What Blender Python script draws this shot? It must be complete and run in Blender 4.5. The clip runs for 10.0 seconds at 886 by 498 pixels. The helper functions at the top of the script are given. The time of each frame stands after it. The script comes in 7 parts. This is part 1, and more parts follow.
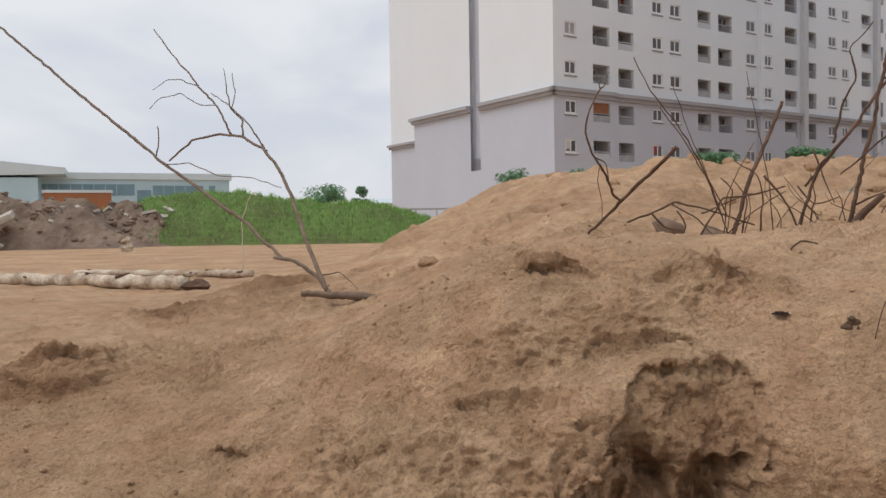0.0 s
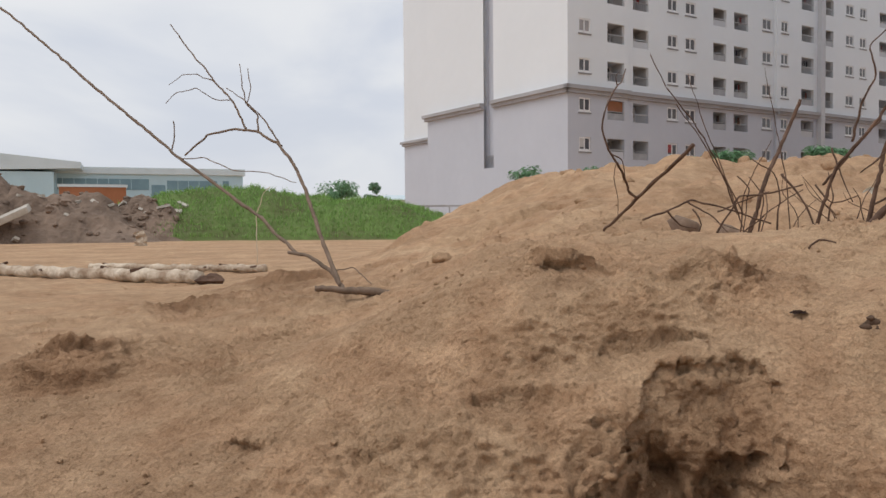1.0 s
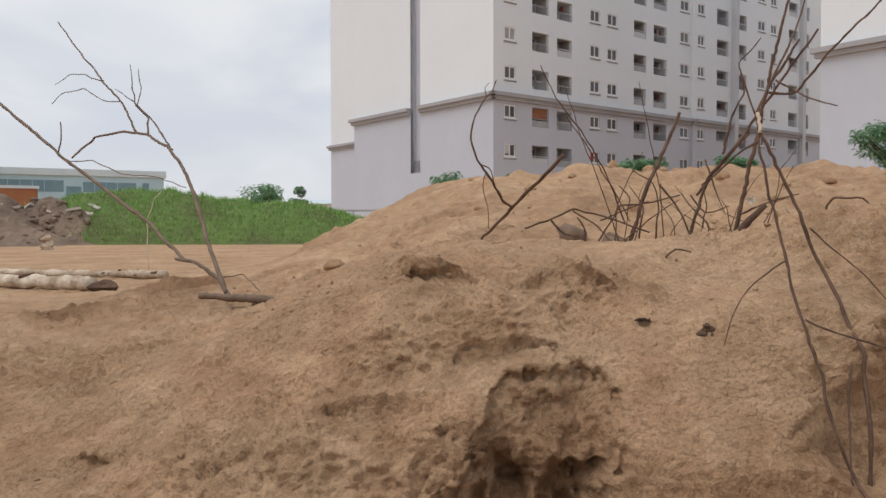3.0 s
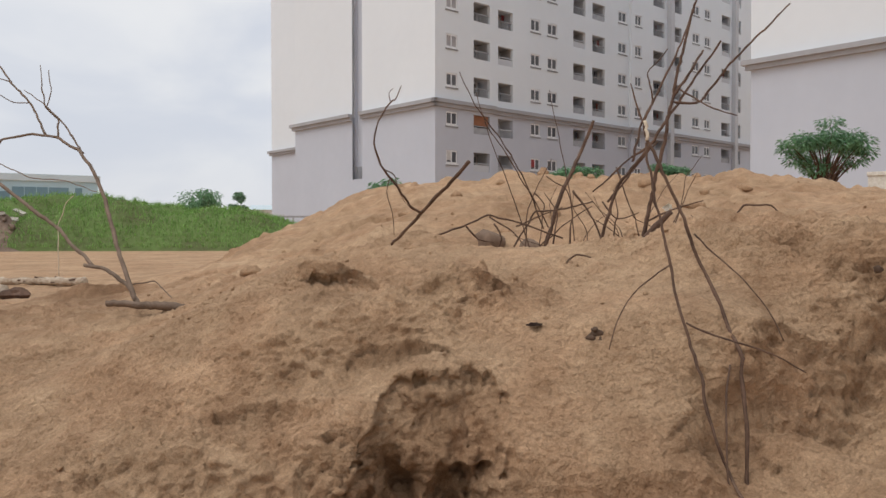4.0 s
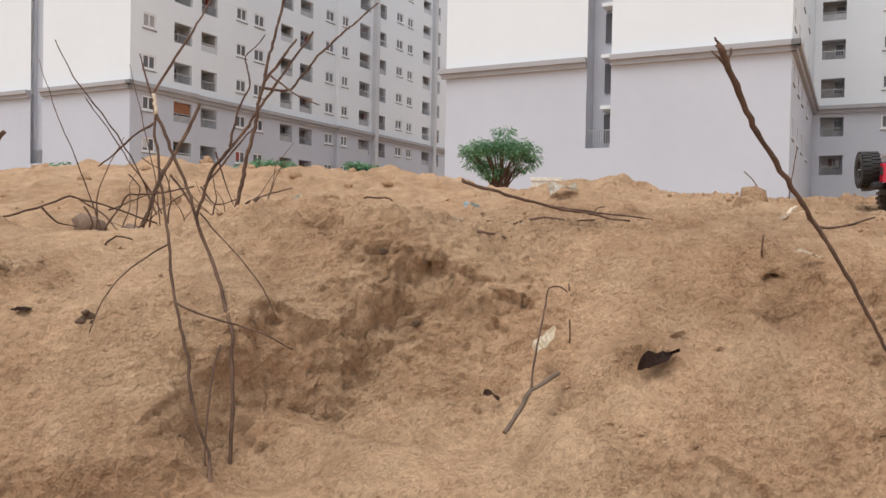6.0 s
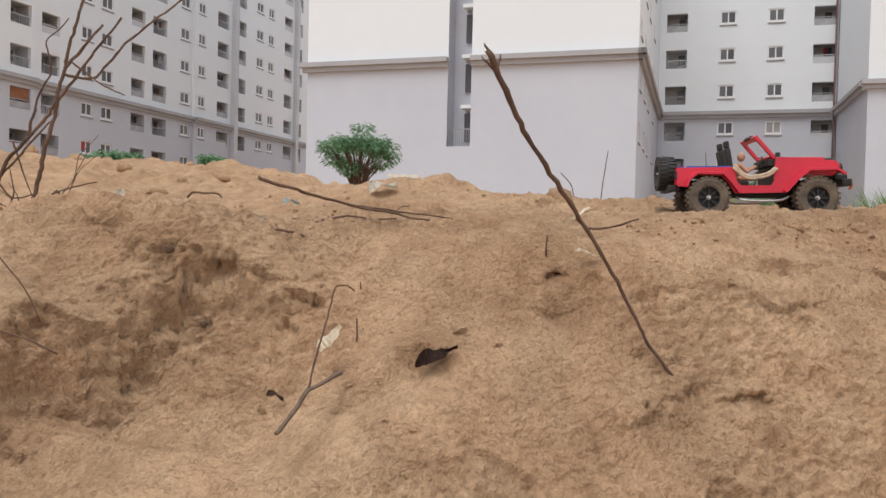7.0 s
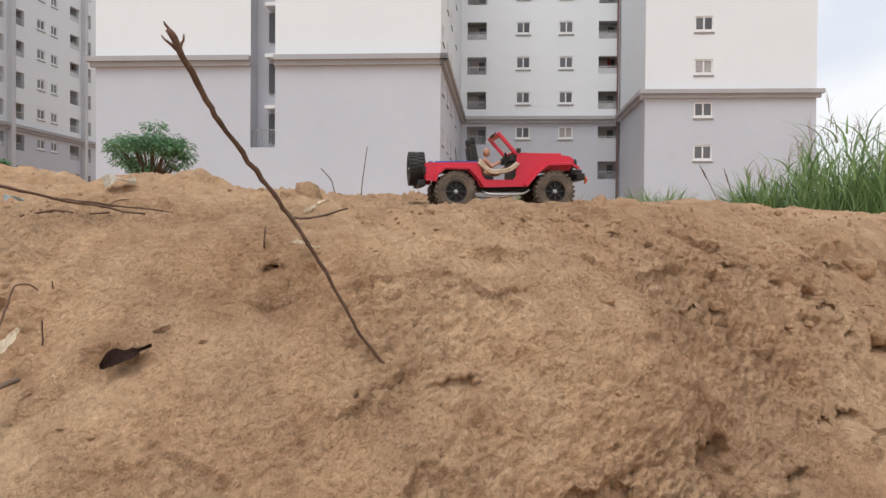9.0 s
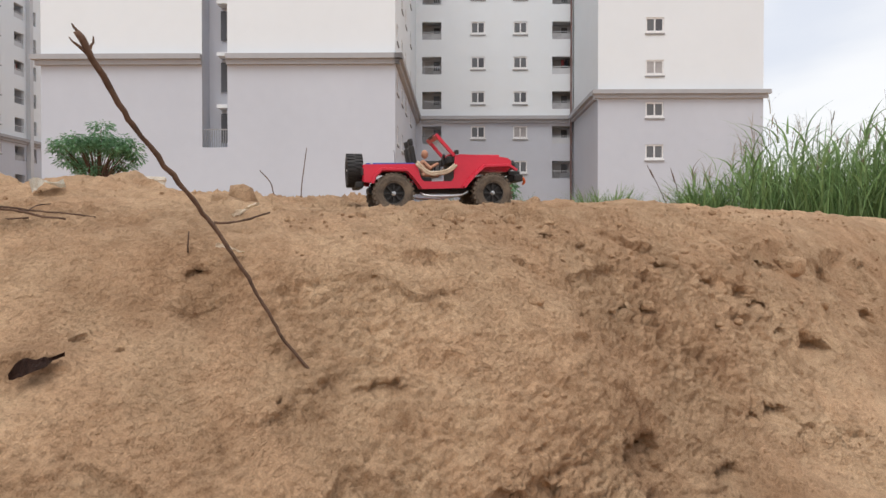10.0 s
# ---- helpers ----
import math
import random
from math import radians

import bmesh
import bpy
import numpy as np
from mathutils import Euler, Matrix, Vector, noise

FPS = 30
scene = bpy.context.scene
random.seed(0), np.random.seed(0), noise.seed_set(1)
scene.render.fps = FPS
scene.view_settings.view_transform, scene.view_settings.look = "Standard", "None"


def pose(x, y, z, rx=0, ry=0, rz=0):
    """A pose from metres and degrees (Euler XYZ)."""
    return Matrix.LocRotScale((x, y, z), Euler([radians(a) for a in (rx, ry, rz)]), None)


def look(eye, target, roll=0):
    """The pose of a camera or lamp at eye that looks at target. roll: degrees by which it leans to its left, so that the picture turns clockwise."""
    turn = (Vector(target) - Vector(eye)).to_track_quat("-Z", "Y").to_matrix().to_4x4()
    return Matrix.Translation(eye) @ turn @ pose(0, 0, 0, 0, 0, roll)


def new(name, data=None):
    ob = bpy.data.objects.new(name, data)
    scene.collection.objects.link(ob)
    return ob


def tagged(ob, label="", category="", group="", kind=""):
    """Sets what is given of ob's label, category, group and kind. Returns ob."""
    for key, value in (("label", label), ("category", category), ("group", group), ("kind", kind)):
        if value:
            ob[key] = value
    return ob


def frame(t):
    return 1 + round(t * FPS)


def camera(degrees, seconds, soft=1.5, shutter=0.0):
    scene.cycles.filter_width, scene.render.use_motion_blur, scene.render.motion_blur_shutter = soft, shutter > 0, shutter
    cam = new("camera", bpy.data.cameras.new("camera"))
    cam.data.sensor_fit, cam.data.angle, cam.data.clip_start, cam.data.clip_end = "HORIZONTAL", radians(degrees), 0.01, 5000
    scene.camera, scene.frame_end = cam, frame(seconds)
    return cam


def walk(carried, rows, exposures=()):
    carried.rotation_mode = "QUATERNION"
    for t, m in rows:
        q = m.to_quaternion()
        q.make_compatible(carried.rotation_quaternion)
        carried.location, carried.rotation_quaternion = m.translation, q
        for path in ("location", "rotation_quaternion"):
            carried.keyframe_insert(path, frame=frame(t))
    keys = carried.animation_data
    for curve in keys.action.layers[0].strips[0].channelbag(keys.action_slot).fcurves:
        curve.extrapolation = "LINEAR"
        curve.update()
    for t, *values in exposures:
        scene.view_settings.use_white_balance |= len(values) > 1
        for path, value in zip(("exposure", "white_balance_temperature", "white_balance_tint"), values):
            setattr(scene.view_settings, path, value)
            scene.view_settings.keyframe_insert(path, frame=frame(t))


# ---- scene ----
cam = camera(58.26, 10.0)
EYE = 0.36
# seconds, x, y, height over the first eye, yaw, pitch, roll to the left
ROWS = [
    (0.0, 0.0000, -0.0000, 0.0000, -0.000, -1.677, -0.911),
    (0.5, -0.0074, -0.0051, 0.0032, 0.502, -1.617, -0.654),
    (1.0, -0.0058, 0.0017, -0.0027, 0.882, -1.879, -0.446),
    (1.5, 0.0058, 0.0052, -0.0061, 0.806, -1.990, -0.393),
    (2.0, 0.0411, 0.0026, -0.0040, -0.103, -1.948, -0.752),
    (3.3, 0.1359, -0.0110, 0.0063, -5.520, -1.270, 0.000),
    (3.5, 0.1492, -0.0149, 0.0071, -6.215, -1.087, -0.059),
    (4.0, 0.2000, -0.0107, 0.0022, -8.420, -1.106, -0.058),
    (4.5, 0.2507, -0.0188, -0.0033, -11.333, -1.159, -0.075),
    (5.0, 0.3240, -0.0265, -0.0114, -15.654, -1.344, 0.134),
    (5.5, 0.4167, -0.0513, -0.0193, -21.940, -1.358, 0.599),
    (6.0, 0.5202, -0.0851, -0.0222, -29.150, -1.224, 1.037),
    (6.2, 0.5614, -0.1100, -0.0259, -32.027, -0.730, 1.000),
    (7.3, 0.6481, -0.1692, -0.0130, -40.975, -1.222, 1.550),
    (7.5, 0.6740, -0.1838, -0.0204, -42.589, -0.817, 1.511),
    (8.0, 0.7092, -0.2060, -0.0274, -46.716, -0.932, 1.210),
    (8.5, 0.7416, -0.2390, -0.0273, -50.125, -0.811, 0.899),
    (9.0, 0.7585, -0.2536, -0.0321, -52.429, -0.905, 0.431),
    (9.5, 0.7741, -0.2694, -0.0322, -53.778, -0.866, 0.352),
    (10.0, 0.7900, -0.2960, -0.0258, -55.523, -0.920, 0.014),
]


def eye_pose(x, y, z, yaw, pitch, roll):
    return pose(x, y, EYE + z, 0, 0, yaw) @ pose(0, 0, 0, 90 + pitch) @ pose(0, 0, 0, 0, 0, roll)


walk(cam, [(row[0], eye_pose(*row[1:])) for row in ROWS],
     ((0.0, -0.36, 6400, 10), (3.5, -0.35, 6440, 10), (4.5, -0.29, 6450, 10), (5.0, -0.18, 6480, 10), (5.5, -0.07, 6480, 10), (6.0, 0.01, 6450, 10), (7.5, -0.03, 6480, 10), (10.0, -0.07, 6470, 10)))


# ---- world, sun ----
SUN_FROM = Vector((-0.47, -0.14, 0.90)).normalized()
world = bpy.data.worlds.new("overcast_sky")
scene.world = world
world.use_nodes = True
wn, wl = world.node_tree.nodes, world.node_tree.links
wn.clear()
w_out = wn.new("ShaderNodeOutputWorld")
w_bg = wn.new("ShaderNodeBackground")
w_sky = wn.new("ShaderNodeTexSky")
w_sky.sky_type, w_sky.sun_disc = "NISHITA", False
w_sky.sun_elevation = math.asin(SUN_FROM.z)
w_sky.sun_rotation = math.atan2(SUN_FROM.x, SUN_FROM.y)
w_sky.air_density, w_sky.dust_density = 1.0, 3.0
w_gain = wn.new("ShaderNodeVectorMath")
w_gain.operation = "SCALE"
w_gain.inputs["Scale"].default_value = 0.10
w_co = wn.new("ShaderNodeTexCoord")
w_map = wn.new("ShaderNodeMapping")
w_map.inputs["Scale"].default_value = (1.0, 1.0, 2.6)
w_map.inputs["Location"].default_value = (0.35, 0.1, 0.0)
w_noise = wn.new("ShaderNodeTexNoise")
w_noise.inputs["Scale"].default_value = 2.3
w_noise.inputs["Detail"].default_value = 5.0
w_noise.inputs["Roughness"].default_value = 0.5
w_noise.inputs["Distortion"].default_value = 0.4
w_ramp = wn.new("ShaderNodeValToRGB")
w_ramp.color_ramp.interpolation = "EASE"
w_ramp.color_ramp.elements[0].position, w_ramp.color_ramp.elements[0].color = 0.36, (0.89, 0.93, 1.02, 1)
w_ramp.color_ramp.elements[1].position, w_ramp.color_ramp.elements[1].color = 0.62, (1.13, 1.135, 1.145, 1)
w_mix = wn.new("ShaderNodeMix")
w_mix.data_type = "RGBA"
w_mix.inputs["Factor"].default_value = 0.88
wl.new(w_sky.outputs["Color"], w_gain.inputs[0])
wl.new(w_co.outputs["Generated"], w_map.inputs["Vector"])
wl.new(w_map.outputs["Vector"], w_noise.inputs["Vector"])
wl.new(w_noise.outputs["Fac"], w_ramp.inputs["Fac"])
wl.new(w_gain.outputs["Vector"], w_mix.inputs["A"])
wl.new(w_ramp.outputs["Color"], w_mix.inputs["B"])
wl.new(w_mix.outputs["Result"], w_bg.inputs["Color"])
w_bg.inputs["Strength"].default_value = 1.0
wl.new(w_bg.outputs["Background"], w_out.inputs["Surface"])

sun = new("sun", bpy.data.lights.new("sun", "SUN"))
sun.data.energy, sun.data.angle, sun.data.color = 1.75, radians(30), (1.0, 0.98, 0.95)
sun.matrix_world = look(SUN_FROM * 50, (0, 0, 0))


# ---- materials ----
def material(name, base, second, rough=0.85, metal=0.0, scale=8.0, fine=60.0, bump=0.2, depth=0.01, stain=0.5, spec=0.3, coords="Object"):
    """Two-scale procedural surface: broad stains, fine grain, fine relief."""
    m = bpy.data.materials.new(name)
    m.use_nodes = True
    nt, ln = m.node_tree.nodes, m.node_tree.links
    b = nt["Principled BSDF"]
    co = nt.new("ShaderNodeTexCoord")
    big, small = nt.new("ShaderNodeTexNoise"), nt.new("ShaderNodeTexNoise")
    big.inputs["Scale"].default_value, big.inputs["Detail"].default_value = scale, 6.0
    small.inputs["Scale"].default_value, small.inputs["Detail"].default_value = fine, 4.0
    ln.new(co.outputs[coords], big.inputs["Vector"])
    ln.new(co.outputs[coords], small.inputs["Vector"])
    add = nt.new("ShaderNodeMath")
    add.operation = "MULTIPLY_ADD"
    add.inputs[1].default_value = 0.45
    ln.new(small.outputs["Fac"], add.inputs[0])
    ln.new(big.outputs["Fac"], add.inputs[2])
    rng = nt.new("ShaderNodeMapRange")
    rng.inputs["From Min"].default_value, rng.inputs["From Max"].default_value = 0.72 - 0.42 * stain, 0.72 + 0.42 * stain
    ln.new(add.outputs[0], rng.inputs["Value"])
    mix = nt.new("ShaderNodeMix")
    mix.data_type = "RGBA"
    mix.inputs["A"].default_value, mix.inputs["B"].default_value = (*second, 1), (*base, 1)
    ln.new(rng.outputs["Result"], mix.inputs["Factor"])
    ln.new(mix.outputs["Result"], b.inputs["Base Color"])
    b.inputs["Roughness"].default_value, b.inputs["Metallic"].default_value = rough, metal
    b.inputs["Specular IOR Level"].default_value = spec
    if bump:
        bp = nt.new("ShaderNodeBump")
        bp.inputs["Strength"].default_value, bp.inputs["Distance"].default_value = bump, depth
        ln.new(small.outputs["Fac"], bp.inputs["Height"])
        ln.new(bp.outputs["Normal"], b.inputs["Normal"])
    return m


def sand_material():
    m = bpy.data.materials.new("sand")
    m.use_nodes = True
    nt, ln = m.node_tree.nodes, m.node_tree.links
    b = nt["Principled BSDF"]
    co = nt.new("ShaderNodeTexCoord")

    def tex(scale, detail, rough=0.55):
        n = nt.new("ShaderNodeTexNoise")
        n.inputs["Scale"].default_value, n.inputs["Detail"].default_value, n.inputs["Roughness"].default_value = scale, detail, rough
        ln.new(co.outputs["Object"], n.inputs["Vector"])
        return n

    broad, mid, grain = tex(1.7, 5), tex(14, 6, 0.68), tex(260, 4, 0.75)
    crumb = tex(110, 5, 0.65)
    ramp = nt.new("ShaderNodeValToRGB")
    ramp.color_ramp.elements[0].position, ramp.color_ramp.elements[0].color = 0.36, (0.338, 0.209, 0.120, 1)
    ramp.color_ramp.elements[1].position, ramp.color_ramp.elements[1].color = 0.64, (0.605, 0.409, 0.253, 1)
    s1 = nt.new("ShaderNodeMath")
    s1.operation = "MULTIPLY_ADD"
    s1.inputs[1].default_value = 0.55
    ln.new(mid.outputs["Fac"], s1.inputs[0])
    half = nt.new("ShaderNodeMath")
    half.operation = "MULTIPLY"
    half.inputs[1].default_value = 0.45
    ln.new(broad.outputs["Fac"], half.inputs[0])
    ln.new(half.outputs[0], s1.inputs[2])
    ln.new(s1.outputs[0], ramp.inputs["Fac"])
    speck = nt.new("ShaderNodeMapRange")
    speck.inputs["From Min"].default_value, speck.inputs["From Max"].default_value = 0.3, 0.75
    speck.inputs["To Min"].default_value, speck.inputs["To Max"].default_value = 0.76, 1.24
    ln.new(grain.outputs["Fac"], speck.inputs["Value"])
    mul = nt.new("ShaderNodeVectorMath")
    mul.operation = "SCALE"
    # redder and paler drifts
    hue, drift, tint = tex(4.5, 4, 0.6), nt.new("ShaderNodeMapRange"), nt.new("ShaderNodeMix")
    drift.inputs["From Min"].default_value, drift.inputs["From Max"].default_value = 0.44, 0.60
    ln.new(hue.outputs["Fac"], drift.inputs["Value"])
    tint.data_type, tint.blend_type = "RGBA", "MULTIPLY"
    tint.inputs[7].default_value = (1.0, 0.955, 0.935, 1)
    ln.new(drift.outputs["Result"], tint.inputs["Factor"])
    ln.new(ramp.outputs["Color"], tint.inputs[6])
    ln.new(tint.outputs[2], mul.inputs[0])
    ln.new(speck.outputs["Result"], mul.inputs["Scale"])
    # damp sand and painted shade both darken the colour here
    darken, mix = nt.new("ShaderNodeAttribute"), nt.new("ShaderNodeMix")
    darken.attribute_name = "damp"
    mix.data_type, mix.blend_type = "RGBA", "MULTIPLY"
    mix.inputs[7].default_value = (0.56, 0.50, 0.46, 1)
    ln.new(darken.outputs["Fac"], mix.inputs["Factor"])
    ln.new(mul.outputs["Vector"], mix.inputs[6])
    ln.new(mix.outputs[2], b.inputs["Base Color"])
    b.inputs["Roughness"].default_value, b.inputs["Specular IOR Level"].default_value = 0.95, 0.15
    h = nt.new("ShaderNodeMath")
    h.operation = "MULTIPLY_ADD"
    h.inputs[1].default_value = 0.28
    ln.new(grain.outputs["Fac"], h.inputs[0])
    # crumbs that stand proud of the packed sand
    proud, both = nt.new("ShaderNodeMapRange"), nt.new("ShaderNodeMath")
    proud.interpolation_type = "SMOOTHSTEP"
    proud.inputs["From Min"].default_value, proud.inputs["From Max"].default_value = 0.50, 0.68
    proud.inputs["To Min"].default_value, proud.inputs["To Max"].default_value = 0.0, 0.16
    ln.new(crumb.outputs["Fac"], proud.inputs["Value"])
    both.operation = "MULTIPLY_ADD"
    both.inputs[1].default_value = 0.75
    ln.new(crumb.outputs["Fac"], both.inputs[0])
    ln.new(proud.outputs["Result"], both.inputs[2])
    ln.new(both.outputs[0], h.inputs[2])
    bp = nt.new("ShaderNodeBump")
    bp.inputs["Strength"].default_value, bp.inputs["Distance"].default_value = 0.9, 0.012
    ln.new(h.outputs[0], bp.inputs["Height"])
    ln.new(bp.outputs["Normal"], b.inputs["Normal"])
    return m


def leaf_material(name, light, dark):
    m = material(name, light, dark, 0.6, 0, 9, 40, 0.1, 0.004, 0.7, 0.3)
    nt, ln = m.node_tree.nodes, m.node_tree.links
    geo, hsv = nt.new("ShaderNodeNewGeometry"), nt.new("ShaderNodeHueSaturation")
    b = nt["Principled BSDF"]
    src = b.inputs["Base Color"].links[0].from_socket
    rng = nt.new("ShaderNodeMapRange")
    rng.inputs["To Min"].default_value, rng.inputs["To Max"].default_value = 0.6, 1.35
    ln.new(geo.outputs["Random Per Island"], rng.inputs["Value"])
    ln.new(rng.outputs["Result"], hsv.inputs["Value"])
    ln.new(src, hsv.inputs["Color"])
    ln.new(hsv.outputs["Color"], b.inputs["Base Color"])
    thin, both = nt.new("ShaderNodeBsdfTranslucent"), nt.new("ShaderNodeMixShader")
    both.inputs["Fac"].default_value = 0.35
    ln.new(hsv.outputs["Color"], thin.inputs["Color"])
    ln.new(b.outputs["BSDF"], both.inputs[1])
    ln.new(thin.outputs["BSDF"], both.inputs[2])
    ln.new(both.outputs["Shader"], nt["Material Output"].inputs["Surface"])
    return m


def glass_material(name, tint):
    m = bpy.data.materials.new(name)
    m.use_nodes = True
    b = m.node_tree.nodes["Principled BSDF"]
    b.inputs["Base Color"].default_value = (*tint, 1)
    b.inputs["Roughness"].default_value, b.inputs["Specular IOR Level"].default_value = 0.15, 0.35
    return m


SAND = sand_material()
WHITE_WALL = material("white_wall_paint", (0.765, 0.795, 0.82), (0.715, 0.745, 0.77), 0.9, 0, 0.18, 1.3, 0.05, 0.02, 0.9)
GREY_WALL = material("lilac_grey_wall_paint", (0.555, 0.575, 0.63), (0.495, 0.515, 0.57), 0.9, 0, 0.2, 1.5, 0.05, 0.02, 0.9)
MID_GREY_WALL = material("unpainted_recess_plaster", (0.60, 0.61, 0.63), (0.50, 0.51, 0.53), 0.9, 0, 0.5, 3.0, 0.05, 0.02, 0.9)
LEDGE = material("grey_cornice_paint", (0.43, 0.425, 0.44), (0.34, 0.335, 0.345), 0.9, 0, 0.4, 4.0, 0.05, 0.02, 0.9)
FRAME = material("white_window_frame", (0.86, 0.86, 0.86), (0.66, 0.66, 0.66), 0.5, 0, 1.0, 9.0, 0.0)
UNDER_SILL = material("weathered_grey_sill", (0.30, 0.295, 0.295), (0.22, 0.215, 0.215), 0.9, 0, 1.0, 9.0, 0.0)
PANE = glass_material("window_glass", (0.135, 0.137, 0.145))
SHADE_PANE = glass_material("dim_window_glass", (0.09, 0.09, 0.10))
LAUNDRY = [material("cloth_" + n, c, tuple(v * 0.8 for v in c), 0.9, 0, 4.0, 30.0, 0.1, 0.01) for n, c in (("white", (0.62, 0.60, 0.58)), ("brown", (0.20, 0.12, 0.09)), ("red", (0.34, 0.07, 0.07)), ("dark", (0.07, 0.07, 0.09)))]
BLIND = material("rusty_orange_blind", (0.33, 0.15, 0.08), (0.25, 0.11, 0.06), 0.9, 0, 2.0, 14.0, 0.2, 0.02)
CURTAIN = material("pale_curtain", (0.42, 0.40, 0.40), (0.32, 0.31, 0.31), 0.9, 0, 2.0, 9.0, 0.0)
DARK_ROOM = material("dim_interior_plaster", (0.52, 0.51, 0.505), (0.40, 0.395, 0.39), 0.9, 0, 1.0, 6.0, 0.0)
RAIL = material("grey_painted_rail", (0.42, 0.42, 0.43), (0.33, 0.33, 0.34), 0.6, 0.2, 2.0, 20.0, 0.0)
BARK = material("dry_brown_bark", (0.175, 0.105, 0.072), (0.062, 0.037, 0.026), 0.9, 0, 22, 160, 0.6, 0.003, 0.6)
GREY_BARK = material("weathered_grey_twig", (0.24, 0.17, 0.125), (0.12, 0.085, 0.06), 0.9, 0, 22, 160, 0.6, 0.003, 0.6)
PEELED = material("peeled_pale_wood", (0.76, 0.66, 0.52), (0.58, 0.46, 0.33), 0.8, 0, 30, 120, 0.3, 0.002, 0.6)
LOG_BARK = material("pale_peeling_log_bark", (0.66, 0.56, 0.44), (0.30, 0.21, 0.14), 0.9, 0, 9, 55, 0.8, 0.008, 0.45)
SOIL = material("dark_rubble_soil", (0.27, 0.195, 0.145), (0.14, 0.10, 0.075), 0.95, 0, 1.4, 9, 0.9, 0.08, 0.5)
GRASS = leaf_material("lush_grass", (0.29, 0.45, 0.13), (0.17, 0.31, 0.08))
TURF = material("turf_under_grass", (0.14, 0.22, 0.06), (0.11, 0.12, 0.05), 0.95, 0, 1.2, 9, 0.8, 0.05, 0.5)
LEAF = leaf_material("dark_green_leaf", (0.20, 0.37, 0.19), (0.11, 0.22, 0.12))
REED = leaf_material("tall_green_reed", (0.27, 0.39, 0.16), (0.14, 0.23, 0.085))
SEED_HEAD = leaf_material("dry_seed_head", (0.36, 0.30, 0.22), (0.24, 0.18, 0.14))
BRICK = material("orange_brick_wall", (0.42, 0.185, 0.095), (0.33, 0.14, 0.07), 0.9, 0, 0.5, 6.0, 0.1, 0.02)
CLAD = material("pale_blue_cladding", (0.48, 0.64, 0.70), (0.42, 0.57, 0.63), 0.6, 0.1, 0.3, 4.0, 0.0)
CLAD_DARK = material("teal_window_band", (0.20, 0.32, 0.37), (0.15, 0.25, 0.30), 0.4, 0.1, 0.3, 4.0, 0.0)
ROOF_METAL = material("pale_metal_roof", (0.62, 0.70, 0.73), (0.54, 0.63, 0.66), 0.6, 0.1, 0.3, 4.0, 0.0)
PAPER = material("dusty_white_paper", (0.76, 0.72, 0.64), (0.58, 0.52, 0.43), 0.8, 0, 20, 120, 0.2, 0.003)
WHITE_PAPER = material("torn_cream_paper", (0.86, 0.80, 0.66), (0.74, 0.64, 0.48), 0.8, 0, 20, 120, 0.2, 0.003)
DRY_LEAF = material("dry_dark_leaf", (0.065, 0.030, 0.020), (0.032, 0.016, 0.011), 0.8, 0, 40, 200, 0.4, 0.002)
RED = material("matt_red_polycarbonate", (0.66, 0.028, 0.058), (0.54, 0.024, 0.048), 0.38, 0, 12, 90, 0.02, 0.001, 0.8, 0.45)
BLACK = material("black_nylon", (0.022, 0.021, 0.021), (0.035, 0.031, 0.028), 0.55, 0, 30, 160, 0.1, 0.001)
RUBBER = material("dusty_black_rubber", (0.19, 0.145, 0.105), (0.07, 0.056, 0.045), 0.95, 0, 30, 160, 0.3, 0.002, 0.55)
STEEL = material("bright_steel", (0.62, 0.62, 0.62), (0.45, 0.45, 0.45), 0.3, 1.0, 30, 160, 0.0)
BLUE = material("blue_bed_liner", (0.07, 0.14, 0.50), (0.05, 0.10, 0.38), 0.5, 0, 30, 160, 0.0)
ROPE = material("beige_tow_rope", (0.62, 0.50, 0.37), (0.40, 0.30, 0.21), 0.9, 0, 60, 300, 0.4, 0.001)
DOLL = material("plain_tan_doll_vinyl", (0.50, 0.26, 0.165), (0.44, 0.215, 0.135), 0.6, 0, 30, 160, 0.0)
CLEAR = bpy.data.materials.new("clear_windscreen")
CLEAR.use_nodes = True
_b = CLEAR.node_tree.nodes["Principled BSDF"]
_b.inputs["Transmission Weight"].default_value, _b.inputs["Roughness"].default_value = 1.0, 0.08
_b.inputs["IOR"].default_value, _b.inputs["Base Color"].default_value = 1.05, (0.9, 0.92, 0.93, 1)


# ---- mesh helpers ----
def place(ob, parent):
    if parent is not None:
        ob.parent = parent
    return ob


def part(name, bm, mat, parent=None, label="", smooth=False):
    """Links a bmesh as one mesh object under a thing or under a part."""
    me = bpy.data.meshes.new(name)
    bm.to_mesh(me)
    bm.free()
    me.materials.append(mat)
    if smooth:
        me.polygons.foreach_set("use_smooth", [True] * len(me.polygons))
    return tagged(place(new(name, me), parent), label)


def mesh_part(name, verts, faces, mat, parent=None, label="", smooth=False):
    me = bpy.data.meshes.new(name)
    me.from_pydata([tuple(v) for v in verts], [], faces)
    me.update()
    me.materials.append(mat)
    if smooth:
        me.polygons.foreach_set("use_smooth", [True] * len(me.polygons))
    return tagged(place(new(name, me), parent), label)


def thing(name, m, label, category, group="", kind=""):
    ob = new(name)
    ob.matrix_world = m
    return tagged(ob, label, category, group, kind)


